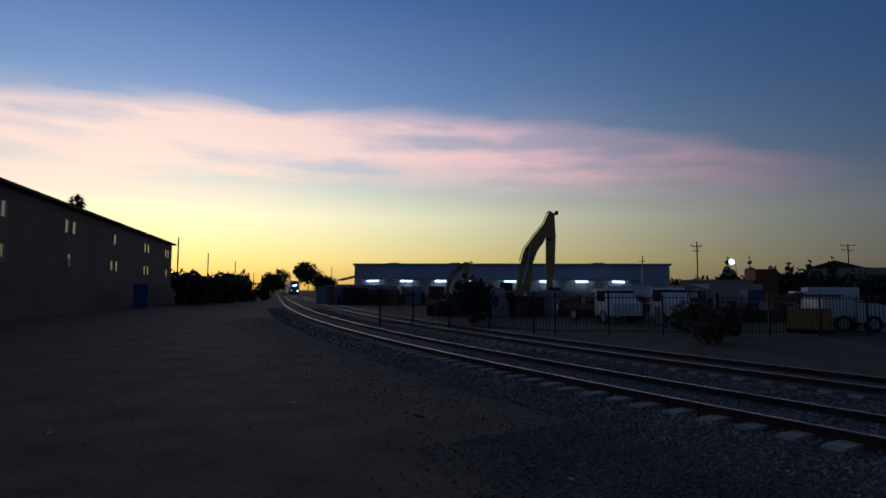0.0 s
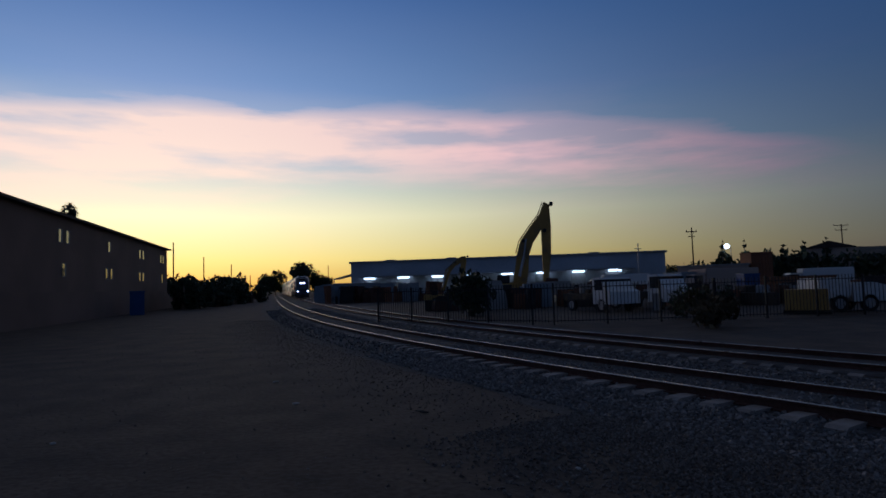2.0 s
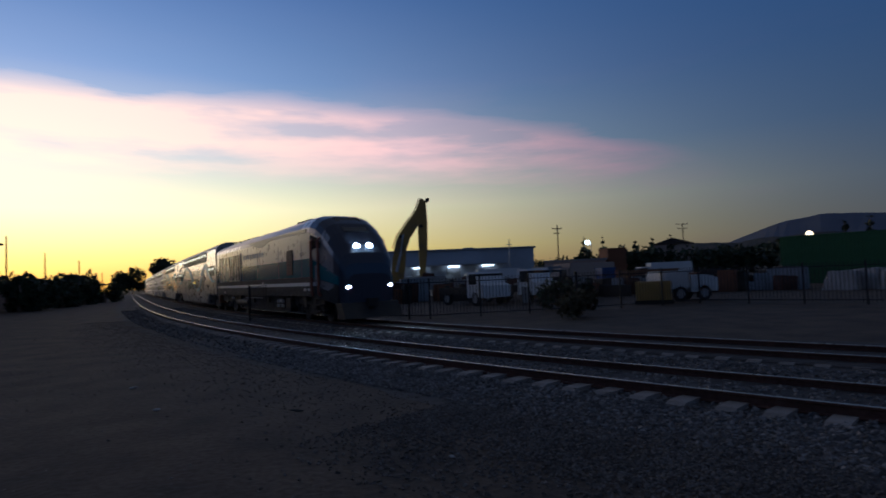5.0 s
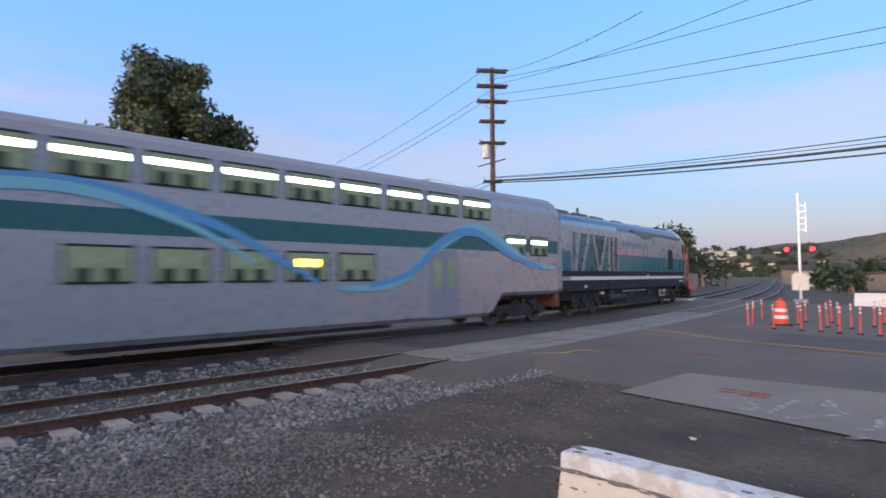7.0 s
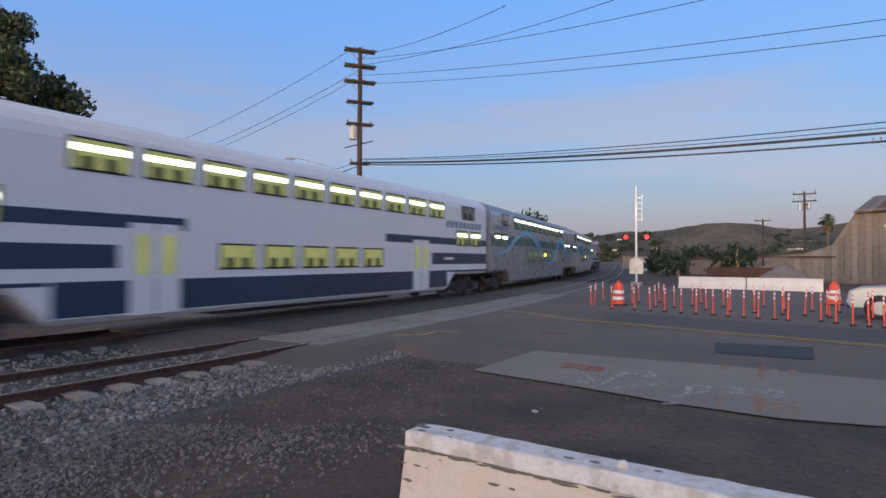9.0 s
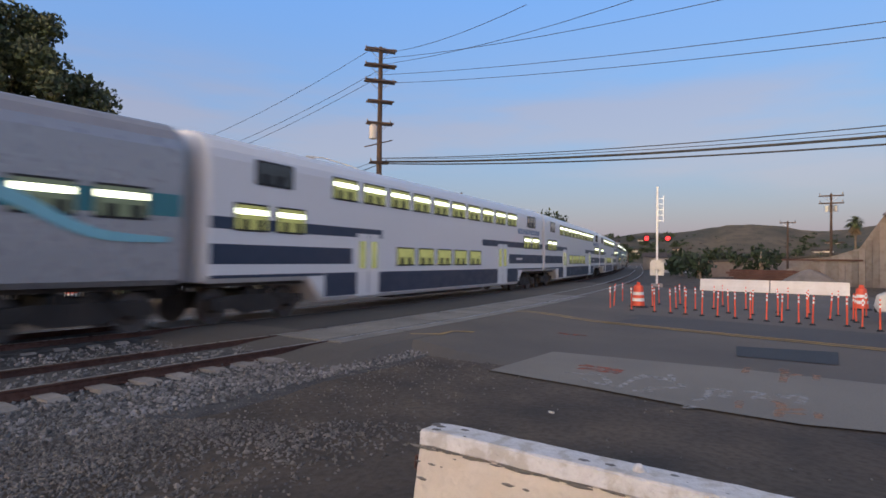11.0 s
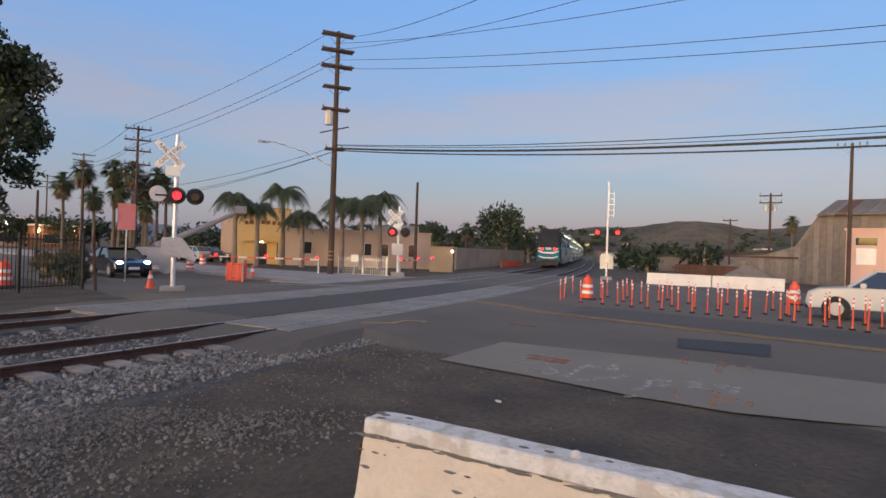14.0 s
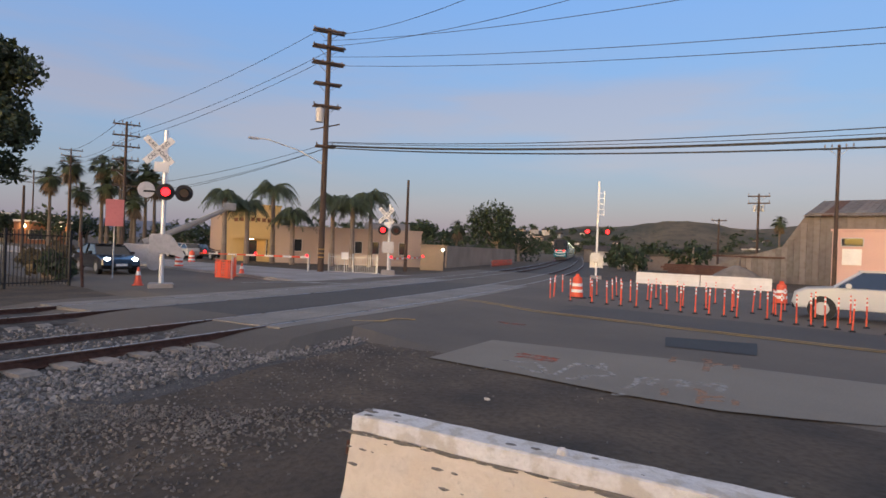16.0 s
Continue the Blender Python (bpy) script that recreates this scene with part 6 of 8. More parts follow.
# ---- barriers, cones, posts ----
def k_rail(p, q, label, chips=False, cream=True):
    """Precast barrier: broad foot, sloped face, narrow top."""
    p, q = Vector((*p, 0)), Vector((*q, 0))
    L = (q - p).length
    d = (q - p).normalized()
    t = thing("concrete_barrier", pose(p.x, p.y, 0, 0, 0, math.degrees(math.atan2(d.y, d.x))), label, "barrier", "concrete barriers")
    half = [(0.305, 0.0), (0.305, 0.075), (0.19, 0.33), (0.125, 0.66), (0.105, 0.70), (0.125, 0.715), (0.115, 0.80), (0.10, 0.81)]
    sec = [(-y, z) for y, z in half] + [(y, z) for y, z in reversed(half)]
    bm = B()
    n = 28
    rings = []
    for i in range(n + 1):
        x = L * i / n
        e = 0.02 if i in (0, n) else 0.0
        rings.append([(x, y * (1 - e) + 0.004 * noise.noise(Vector((x * 5, y * 9, z * 9))), z - (0.01 if e and z > 0.7 else 0) + (0.006 * noise.noise(Vector((x * 6, y * 11, 3))) if z > 0.6 else 0)) for y, z in sec])
    quads(bm, rings)
    for f in bm.faces:
        f.material_index = 0 if f.calc_center_median().z > 0.70 else 1
    part("body", bm, [M["krail" if cream else "krailfar"], M["krailcream" if cream else "krailfar"]], t)
    if chips:
        rng = random.Random(4)
        for i in range(150):
            x, z = L * rng.random() ** 1.4, rng.choice((0.69, 0.70, 0.70, 0.705, 0.805, 0.80, 0.80, 0.66, 0.6, 0.5))
            y = -0.118 if z < 0.75 else rng.uniform(-0.08, 0.08)
            bm = B()
            bmesh.ops.create_icosphere(bm, subdivisions=1, radius=rng.uniform(0.008, 0.026))
            for v in bm.verts:
                v.co.x *= rng.uniform(1.0, 2.4) * (2.2 if 0.68 < z < 0.71 else 1.0)
                v.co.z *= 0.5
                v.co.y *= 0.35 if z < 0.75 else 1.0
            yy = -(0.125 + (0.66 - z) * 0.2) if z < 0.66 else y
            part("chip", bm, M["chip"], t, at=pose(x, yy, z))
        bm = B()
        bmesh.ops.create_icosphere(bm, subdivisions=2, radius=0.035)
        part("mortar_lump", bm, M["krail"], t, at=pose(L * 0.40, 0.0, 0.815))
        bm = B()
        pipe(bm, [(0.0, -0.06, 0.62), (-0.07, -0.06, 0.60), (-0.08, -0.06, 0.52), (0.0, -0.06, 0.50)], 0.012)
        pipe(bm, [(0.0, -0.02, 0.30), (-0.07, -0.02, 0.28), (-0.08, -0.02, 0.2), (0.0, -0.02, 0.18)], 0.012)
        part("lifting_loop", bm, M["rust"], t, "rusty wire loop at the barrier's end")
    return t


k_rail((3.66, -1.70), (0.62, -3.52), "chipped cream and white painted concrete barrier on the dirt", chips=True)
k_rail((29.94, -32.68), (26.4, -34.9), "white painted concrete barrier across the closed road", cream=False)
k_rail((26.35, -34.95), (22.76, -37.22), "white painted concrete barrier across the closed road", cream=False)


def delineator():
    t = thing("delineator_post", pose(0, 0, 0), "slim orange delineator post with white reflective bands", "traffic post", "delineator posts")
    bm = B()
    tube(bm, (0, 0, 0.05), (0, 0, 0.91), 0.026, 0.022, n=10)
    tube(bm, (0, 0, 0.91), (0, 0, 0.94), 0.022, 0.015, n=10)
    part("post", bm, M["orange"], t)
    for z in (0.68, 0.81):
        bm = B()
        tube(bm, (0, 0, z), (0, 0, z + 0.075), 0.0275, n=10)
        part("reflective_band", bm, M["reflect"], t)
    bm = B()
    tube(bm, (0, 0, 0), (0, 0, 0.055), 0.11, 0.06, n=10)
    part("base", bm, M["black"], t)
    return t


spots = [(18.65, -15.58), (17.16, -16.46), (16.04, -16.86), (14.99, -17.28), (13.86, -17.52), (12.97, -17.84), (12.13, -18.12), (11.53, -18.84), (10.37, -18.47), (9.68, -18.75), (8.81, -18.51), (8.1, -18.9), (7.2, -19.2), (6.3, -19.4),
         (21.41, -18.57), (19.14, -18.22), (19.77, -20.43), (17.65, -20.09), (16.81, -20.94), (15.62, -21.23), (14.69, -21.68), (13.98, -22.27), (13.30, -22.79), (12.2, -20.4), (10.9, -20.2), (9.9, -20.6), (9.2, -20.1),
         (20.6, -17.4), (17.9, -16.0), (15.5, -17.1), (13.4, -17.7), (18.3, -19.2), (12.6, -20.9), (10.0, -18.6), (9.25, -18.6), (20.2, -19.6), (18.5, -21.6), (16.2, -22.6), (14.4, -19.6), (17.3, -18.7), (11.3, -21.2), (16.6, -16.7), (14.4, -17.45), (12.5, -18.0), (11.0, -18.7), (19.3, -16.3), (15.2, -19.3), (16.0, -19.0), (13.6, -20.0), (13.0, -20.3), (18.0, -18.4), (8.5, -20.9), (7.7, -20.7)]
first = delineator()
for k, (x, y) in enumerate(spots):
    m = pose(x, y, 0.015, random.uniform(-3, 3), random.uniform(-3, 3), random.uniform(0, 360))
    if k == 0:
        first.matrix_basis = m
    else:
        copy_thing(first, m)


def drum(x, y, label="orange traffic drum with white reflective bands"):
    t = thing("traffic_drum", pose(x, y, 0.015), label, "traffic drum", "traffic drums")
    z = 0.06
    for i, (h, r0, r1, mm) in enumerate(((0.20, 0.26, 0.25, "orange"), (0.13, 0.245, 0.24, "reflect"), (0.13, 0.235, 0.23, "orange"), (0.13, 0.225, 0.22, "reflect"), (0.24, 0.215, 0.19, "orange"), (0.06, 0.17, 0.10, "orange"))):
        bm = B()
        tube(bm, (0, 0, z), (0, 0, z + h), r0, r1, n=18)
        part("band" if mm == "reflect" else "shell", bm, M[mm], t)
        z += h
    bm = B()
    tube(bm, (0, 0, 0), (0, 0, 0.07), 0.42, 0.36, n=18)
    part("base", bm, M["black"], t)
    bm = B()
    box(bm, -0.1, 0.1, -0.03, 0.03, z - 0.02, z + 0.1, 0.02)
    part("handle", bm, M["orange"], t)


for x, y in ((19.21, -17.51), (15.61, -26.37), (39.81, -3.29), (40.88, -2.05), (26.59, 4.06), (51.87, 2.11), (47.71, -4.77)):
    drum(x, y)


def cone(x, y):
    t = thing("traffic_cone", pose(x, y, 0.015, 0, 0, random.uniform(0, 90)), "orange traffic cone with a white collar", "traffic cone", "traffic cones")
    bm = B()
    tube(bm, (0, 0, 0.03), (0, 0, 0.72), 0.16, 0.035, n=16)
    part("cone", bm, M["orange"], t)
    bm = B()
    tube(bm, (0, 0, 0.40), (0, 0, 0.55), 0.098, 0.07, n=16)
    part("collar", bm, M["reflect"], t)
    bm = B()
    box(bm, -0.19, 0.19, -0.19, 0.19, 0, 0.035, 0.01)
    part("base", bm, M["orange"], t)


for x, y in ((25.67, -0.76), (32.45, -5.81), (24.89, -36.44)):
    cone(x, y)


def net_panel(p, q, h=0.95):
    p, q = Vector((*p, 0)), Vector((*q, 0))
    d = (q - p).normalized()
    L = (q - p).length
    t = thing("safety_fence", pose(p.x, p.y, 0.015, 0, 0, math.degrees(math.atan2(d.y, d.x))), "sagging orange plastic safety fence", "fence")
    bm = B()
    n = 14
    for i in range(n + 1):
        x = L * i / n
        box(bm, x - 0.03, x + 0.03, -0.01 + 0.04 * math.sin(i), 0.01 + 0.04 * math.sin(i), 0.05, h * (0.92 + 0.06 * math.sin(i * 1.7)))
    for k in range(7):
        z = 0.08 + k * (h - 0.15) / 6
        box(bm, 0, L, -0.012, 0.012, z, z + 0.055)
    part("net", bm, M["orange"], t)
    for x in (0, L):
        bm = B()
        tube(bm, (x, 0.03, 0), (x, 0.03, h + 0.12), 0.025, n=6)
        part("stake", bm, M["steel"], t)


net_panel((30.66, -4.25), (29.56, -4.88))
net_panel((29.56, -4.88), (32.00, -5.44), 1.05)
net_panel((56.01, -37.52), (66.29, -47.67), 0.8)
net_panel((57.77, -38.57), (65.93, -46.61), 0.7)


# ---- vehicles ----
def wheel_part(parent, x, y, r=0.34):
    s = 1 if y > 0 else -1
    bm = B()
    tube(bm, (x, y - s * 0.2, r), (x, y, r), r, n=20)
    w = part("tyre", bm, M["black"], parent)
    bm = B()
    tube(bm, (x, y - s * 0.02, r), (x, y + s * 0.012, r), r * 0.64, r * 0.6, n=16)
    part("rim", bm, M["rim"], w)


def car(name, at, label, paint, prof, roof, w, wheels, r, lights_on):
    """prof: side outline of the lower body; roof: outline of the glasshouse; the front is at +x."""
    c = thing(name, at, label, "car", "cars")
    bm = B()
    n = len(prof)
    rings = []
    for y, k, dz in ((-w, 0.965, 0.03), (-w * 0.94, 1.0, 0), (0, 1.01, 0), (w * 0.94, 1.0, 0), (w, 0.965, 0.03)):
        rings.append([(x * k, y, z - (dz if z > 0.6 else -dz)) for x, z in prof])
    quads(bm, rings)
    part("body", bm, paint, c, smooth=False)
    bm = B()
    zt = max(z for _, z in roof)
    zb = min(z for _, z in roof)
    rings = []
    for y in (-1, -0.96, 0.96, 1):
        rings.append([(x * (0.99 if abs(y) == 1 else 1), y * (w * 0.95 - (w * 0.2) * (z - zb) / (zt - zb)), z - (0.02 if abs(y) == 1 and z == zt else 0)) for x, z in roof])
    quads(bm, rings)
    for f in bm.faces:
        f.material_index = 0
    part("glasshouse", bm, M["carglass"], c, "dark tinted car glass")
    bm = B()
    tops = [(x, z) for x, z in roof if z > zt - 0.09]
    x0, x1 = min(x for x, _ in tops), max(x for x, _ in tops)
    box(bm, x0 - 0.05, x1 + 0.05, -w * 0.74, w * 0.74, zt - 0.03, zt + 0.025, 0.02)
    part("roof", bm, paint, c)
    for sg in (-1, 1):
        for (xa, za), (xb, zb2) in zip(roof, roof[1:] + roof[:1]):
            if abs(za - zb2) > 0.2:
                bm = B()
                ya, yb = [sg * (w * 0.955 - (w * 0.2) * (z - zb) / (zt - zb)) for z in (za, zb2)]
                tube(bm, (xa, ya, za), (xb, yb, zb2), 0.035, n=6)
                part("pillar", bm, paint, c)
        xm = (roof[0][0] + roof[-1][0]) / 2
        bm = B()
        tube(bm, (xm, sg * w * 0.955, zb), (xm - 0.08, sg * w * 0.76, zt), 0.04, n=6)
        part("pillar", bm, paint, c)
        bm = B()
        box(bm, x1 + 0.25, x1 + 0.42, sg * (w + 0.02), sg * (w + 0.2), zb + 0.02, zb + 0.18, 0.03)
        part("wing_mirror", bm, paint, c)
        front = max(x for x, _ in prof)
        bm = B()
        bmesh.ops.create_icosphere(bm, subdivisions=2, radius=0.12)
        for v in bm.verts:
            v.co.x *= 0.7
            v.co.y *= 1.5
        part("headlight", bm, M["white_on"] if lights_on else M["reflect"], c, "lit headlight" if lights_on else "", at=pose(front - 0.12, sg * w * 0.72, 0.72))
        for x in wheels:
            wheel_part(c, x, sg * (w + 0.005), r)
            bm = B()
            tube(bm, (x, sg * (w - 0.12), r), (x, sg * (w + 0.002), r), r + 0.06, n=20)
            part("wheel_arch", bm, M["black"], c)
        bm = B()
        box(bm, -0.35, -0.15, sg * (w - 0.02), sg * (w + 0.015), 0.88, 0.92, 0.005)
        part("door_handle", bm, paint, c)
    bm = B()
    box(bm, front - 0.1, front + 0.01, -w * 0.55, w * 0.55, 0.32, 0.56, 0.02)
    part("grille", bm, M["black"], c)
    bm = B()
    box(bm, front - 0.05, front + 0.025, -0.26, 0.26, 0.42, 0.54)
    part("number_plate", bm, M["reflect"], c)
    return c


RDYAW = math.degrees(math.atan2(RD.y, RD.x))
car("black_car", pose(34.6, 0.55, 0.02, 0, 0, RDYAW + 180 - 4), "black hatchback waiting at the crossing with headlights on", M["carblack"],
    [(-2.0, 0.28), (2.1, 0.25), (2.22, 0.45), (2.15, 0.75), (1.2, 0.95), (-1.9, 1.0), (-2.15, 0.8), (-2.15, 0.4)], [(1.25, 0.93), (0.45, 1.4), (-0.9, 1.45), (-1.8, 1.15), (-2.0, 0.98)], 0.88, (-1.3, 1.35), 0.33, True)
car("silver_suv", pose(10.3, -22.75, 0.02, 0, 0, RDYAW + 4), "silver sport utility vehicle waiting beside the traffic posts", M["carsilver"],
    [(-2.2, 0.38), (2.2, 0.36), (2.32, 0.55), (2.25, 0.9), (1.95, 1.04), (1.05, 1.12), (-2.2, 1.12), (-2.35, 0.8), (-2.35, 0.5)], [(1.1, 1.1), (0.35, 1.66), (-2.0, 1.70), (-2.3, 1.12)], 0.9, (-1.35, 1.42), 0.37, False)
for x, y, tn, mm in ((61.69, -5.59, 20, "carsilver"), (59.46, -7.67, 200, "carblack"), (63.81, -4.10, 30, "carsilver")):
    car("parked_car", pose(x, y, 0.0, 0, 0, tn), "car parked along the street beyond the crossing", M[mm],
        [(-2.0, 0.28), (2.1, 0.25), (2.22, 0.45), (2.15, 0.75), (1.2, 0.95), (-1.9, 1.0), (-2.15, 0.8), (-2.15, 0.4)], [(1.0, 0.93), (0.3, 1.4), (-1.1, 1.42), (-1.9, 0.98)], 0.88, (-1.3, 1.35), 0.33, False)


# ---- buildings by the crossing ----
def wall_box(name, x0, x1, y0, y1, z0, z1, material, parent, label=""):
    bm = B()
    box(bm, x0, x1, y0, y1, z0, z1)
    return part(name, bm, material, parent, label)


def window_unit(parent, x, y, z, w, h, frame="trimw", glass="winglass"):
    bm = B()
    for a, b, c, d in ((-w / 2, w / 2, h / 2 - 0.05, h / 2), (-w / 2, w / 2, -h / 2, -h / 2 + 0.05), (-w / 2, -w / 2 + 0.05, -h / 2, h / 2), (w / 2 - 0.05, w / 2, -h / 2, h / 2)):
        box(bm, x + a, x + b, y - 0.06, y + 0.02, z + c, z + d)
    wn_ = part("window", bm, M[frame], parent)
    bm = B()
    box(bm, x - w / 2 + 0.04, x + w / 2 - 0.04, y - 0.02, y + 0.02, z - h / 2 + 0.04, z + h / 2 - 0.04)
    part("pane", bm, M[glass], wn_)


yb = thing("yellow_building", facing(57.02, -10.40), "two-storey yellow stucco building lit at its entrance", "building")
wall_box("wall", -2.2, 3.0, 0, 9, 0, 5.2, M["stuccoy"], yb)
wall_box("wall", -3.3, -2.2, 1.0, 9, 0, 4.4, M["stuccob"], yb)
wall_box("parapet", -2.3, 3.1, -0.1, 0.35, 5.2, 5.4, M["stuccoy"], yb)
wall_box("porch", -1.4, 2.1, -1.4, 0, 2.15, 2.5, M["stuccoy"], yb)
for x in (-1.3, 1.95):
    wall_box("porch_post", x - 0.1, x + 0.1, -1.35, -1.15, 0, 2.15, M["stuccoy"], yb)
wall_box("doorway", -0.2, 0.9, -0.03, 0.02, 0, 2.0, M["winglass"], yb)
bm = B()
tube(bm, (0.4, -0.7, 2.05), (0.4, -0.7, 2.14), 0.16, n=12)
part("porch_lamp", bm, M["warm_on"], yb, "lit porch lamp")
bm = B()
for k in range(7):
    box(bm, -1.2 + k * 0.5, -0.86 + k * 0.5, -0.03, 0.02, 3.7 + 0.1 * math.sin(k * 0.5), 4.05 + 0.1 * math.sin(k * 0.5))
part("sign_lettering", bm, M["rustbox"], yb)
bb = thing("beige_building", facing(52.59, -19.25), "long low beige stucco building with small dark windows", "building")
wall_box("wall", -7.3, 6.6, 0, 10, 0, 3.3, M["stuccob"], bb)
wall_box("parapet", -7.4, 6.7, -0.08, 0.3, 3.3, 3.5, M["stuccob"], bb)
wall_box("wall", 1.2, 5.6, 2, 8, 3.3, 4.2, M["tarp"], bb)
for x in (-5.0, 0.6, 2.2, 4.8):
    window_unit(bb, x, 0, 1.7, 0.75, 1.2)
wall_box("door", -8.2, -7.3, 0.6, 10, 0, 2.3, M["stuccoy"], bb)
window_unit(bb, -7.75, 0.6, 1.3, 0.5, 1.6)
cb = thing("equipment_cabin", facing(44.46, -23.59), "tan metal railway equipment cabin with a lamp", "cabin")
wall_box("wall", -1.0, 1.0, 0, 2.4, 0, 2.1, M["cabinet"], cb)
wall_box("roof", -1.1, 1.1, -0.1, 2.5, 2.1, 2.22, M["cabinet"], cb)
wall_box("door", -0.35, 0.45, -0.03, 0.01, 0.1, 1.9, M["cabinet"], cb)
bm = B()
tube(bm, (0.95, -0.12, 1.8), (0.95, 0.0, 1.8), 0.09, n=10)
part("wall_lamp", bm, M["white_on"], cb, "lit white wall lamp")
bw = thing("block_wall", pose(50.14, -28.24, 0, 0, 0, -45.3), "long tan block wall beside the railway", "wall", kind="structure")
n_ = int((94.8 - 53.2) / 2.0)
for i in range(n_):
    wall_box("wall_panel", i * 2.0, i * 2.0 + 1.97, 0, 0.2, 0, 2.1, M["wallconc"], bw)
wall_box("coping", -0.1, n_ * 2.0 + 0.1, -0.04, 0.24, 2.1, 2.2, M["wallconc"], bw)
fs = thing("notice_sign", facing(34.86, -12.39), "small white notice on the fence", "sign")
wall_box("board", -0.22, 0.22, -0.03, 0.0, 1.0, 1.45, M["reflect"], fs)
wall_box("post", -0.03, 0.03, 0, 0.05, 0, 1.4, M["steel"], fs)

# tin sheds beyond the closed road
sh = thing("tin_shed", facing(27.83, -53.33, 0, (14, -6)), "old corrugated iron shed with rusted roof sheets", "shed")
bm = B()
prism(bm, [(-9.6, 0), (10, 0), (10, 6.2), (-1.7, 6.3), (-3.6, 3.3), (-9.6, 1.3)], 0, 14)
part("wall", bm, M["sheddk"], sh)
for i in range(27):
    x = -1.9 + i * 0.44
    bm = B()
    box(bm, x, x + 0.4, -0.3, 7, -0.04, 0.04)
    part("roof_sheet", bm, M["rustpatch" if i in (3, 4) else "sheddk"], sh, at=pose(0, -0.2, 6.1, 15, 0, 0))
for i in range(40):
    x = -9.5 + i * 0.49
    top = 6.25 if x > -2.0 else 3.3 + (x + 3.6) * 1.55 if x > -3.6 else 1.3 + (x + 9.6) * 0.33
    bm = B()
    box(bm, x, x + 0.46, -0.05 - 0.02 * (i % 2), 0.0, 0.0, max(0.5, top - random.uniform(0.0, 0.12)))
    part("wall_sheet", bm, M["sheddk"], sh)
wall_box("awning_beam", -9.6, -3.3, -0.25, -0.05, 2.2, 2.35, M["rust"], sh, "")
ls = thing("low_shed", facing(47.16, -69.67, 0, (10, -10)), "long low corrugated shed with a dark ridge", "shed")
bm = B()
prism(bm, [(-12, 0), (14, 0), (14, 3.6), (-12, 1.9)], 2, 9)
part("wall", bm, M["sheddk"], ls)
bm = B()
prism(bm, [(-12, 1.9), (14, 3.7), (14, 4.0), (-12, 2.2)], 1.8, 9.2)
part("roof", bm, M["darksteel"], ls)
pk = thing("pink_building", facing(19.79, -43.91, 0, (8, -8)), "pink stucco building with a white notice", "building")
wall_box("wall", -2.6, 6, 0, 6, 0, 4.2, M["stuccop"], pk)
wall_box("parapet", -2.7, 6.1, -0.08, 0.2, 4.2, 4.35, M["stuccop"], pk)
wall_box("notice", -2.0, -0.9, -0.04, 0.0, 1.9, 3.0, M["reflect"], pk)
window_unit(pk, -1.45, 0, 3.45, 1.3, 0.6)
window_unit(pk, 2.2, 0, 1.6, 1.6, 1.4)
for k, (x, y, w) in enumerate(((38.13, -49.04, 5.0), (33.82, -47.28, 4.0))):
    st = thing("timber_stack", facing(x, y), "stack of rusty rails and old sleepers", "stack")
    for i in range(6):
        bm = B()
        box(bm, -w / 2 + random.uniform(-0.4, 0.3), w / 2 + random.uniform(-0.3, 0.4), -0.4, 0.4, i * 0.22, i * 0.22 + 0.2)
        part("beam", bm, M["rust"], st)
bm = B()
rngs = []
for k in range(6):
    r = 2.6 * (1 - k / 5.2)
    rngs.append([(r * math.cos(a / 16 * 6.283) * (1 + 0.15 * noise.noise(Vector((a, k, 2)))), r * math.sin(a / 16 * 6.283), 1.5 * (1 - (1 - k / 5.0) ** 1.4)) for a in range(16)])
quads(bm, rngs)
pile = part("mound", bm, M["gravel"], at=pose(29.33, -43.10, 0))
tagged(pile, "low heap of pale gravel by the sheds", "heap")
for k, (x, y, w, h, mm) in enumerate(((75.76, -79.89, 12, 2.6, "tarp"), (78.84, -90.61, 10, 2.2, "stuccob"), (62.82, -77.96, 6, 2.6, "stuccob"), (99.96, -98.16, 10, 3.0, "sheddk"))):
    hs = thing("distant_house", facing(x, y), "small pale building in the distance past the crossing", "house", "distant houses")
    wall_box("wall", -w / 2, w / 2, 0, 5, 0, h, M[mm], hs)
    bm = B()
    prism(bm, [(-0.4, h), (5.4, h), (2.5, h + 1.0)], -w / 2 - 0.3, w / 2 + 0.3, pose(0, 0, 0, 0, 0, 90) @ Matrix.Diagonal((1, -1, 1, 1)))
    part("roof", bm, M["roofdk"], hs)
    window_unit(hs, -w / 4, 0, h * 0.55, 1.0, 0.9)
    window_unit(hs, w / 4, 0, h * 0.55, 1.0, 0.9)
for k, (x, y) in enumerate(((59.33, -61.01), (61.60, -68.48), (56.39, -67.71), (50.92, -55.21), (85.82, -84.01), (47.84, -61.76), (70.75, -70.80))):
    round_tree(x, y, 3.4 + 0.5 * (k % 3), 2.4 + 0.4 * (k % 2), 120 + k, "small dark tree beyond the crossing", count=450, size=0.35, base=0.05)
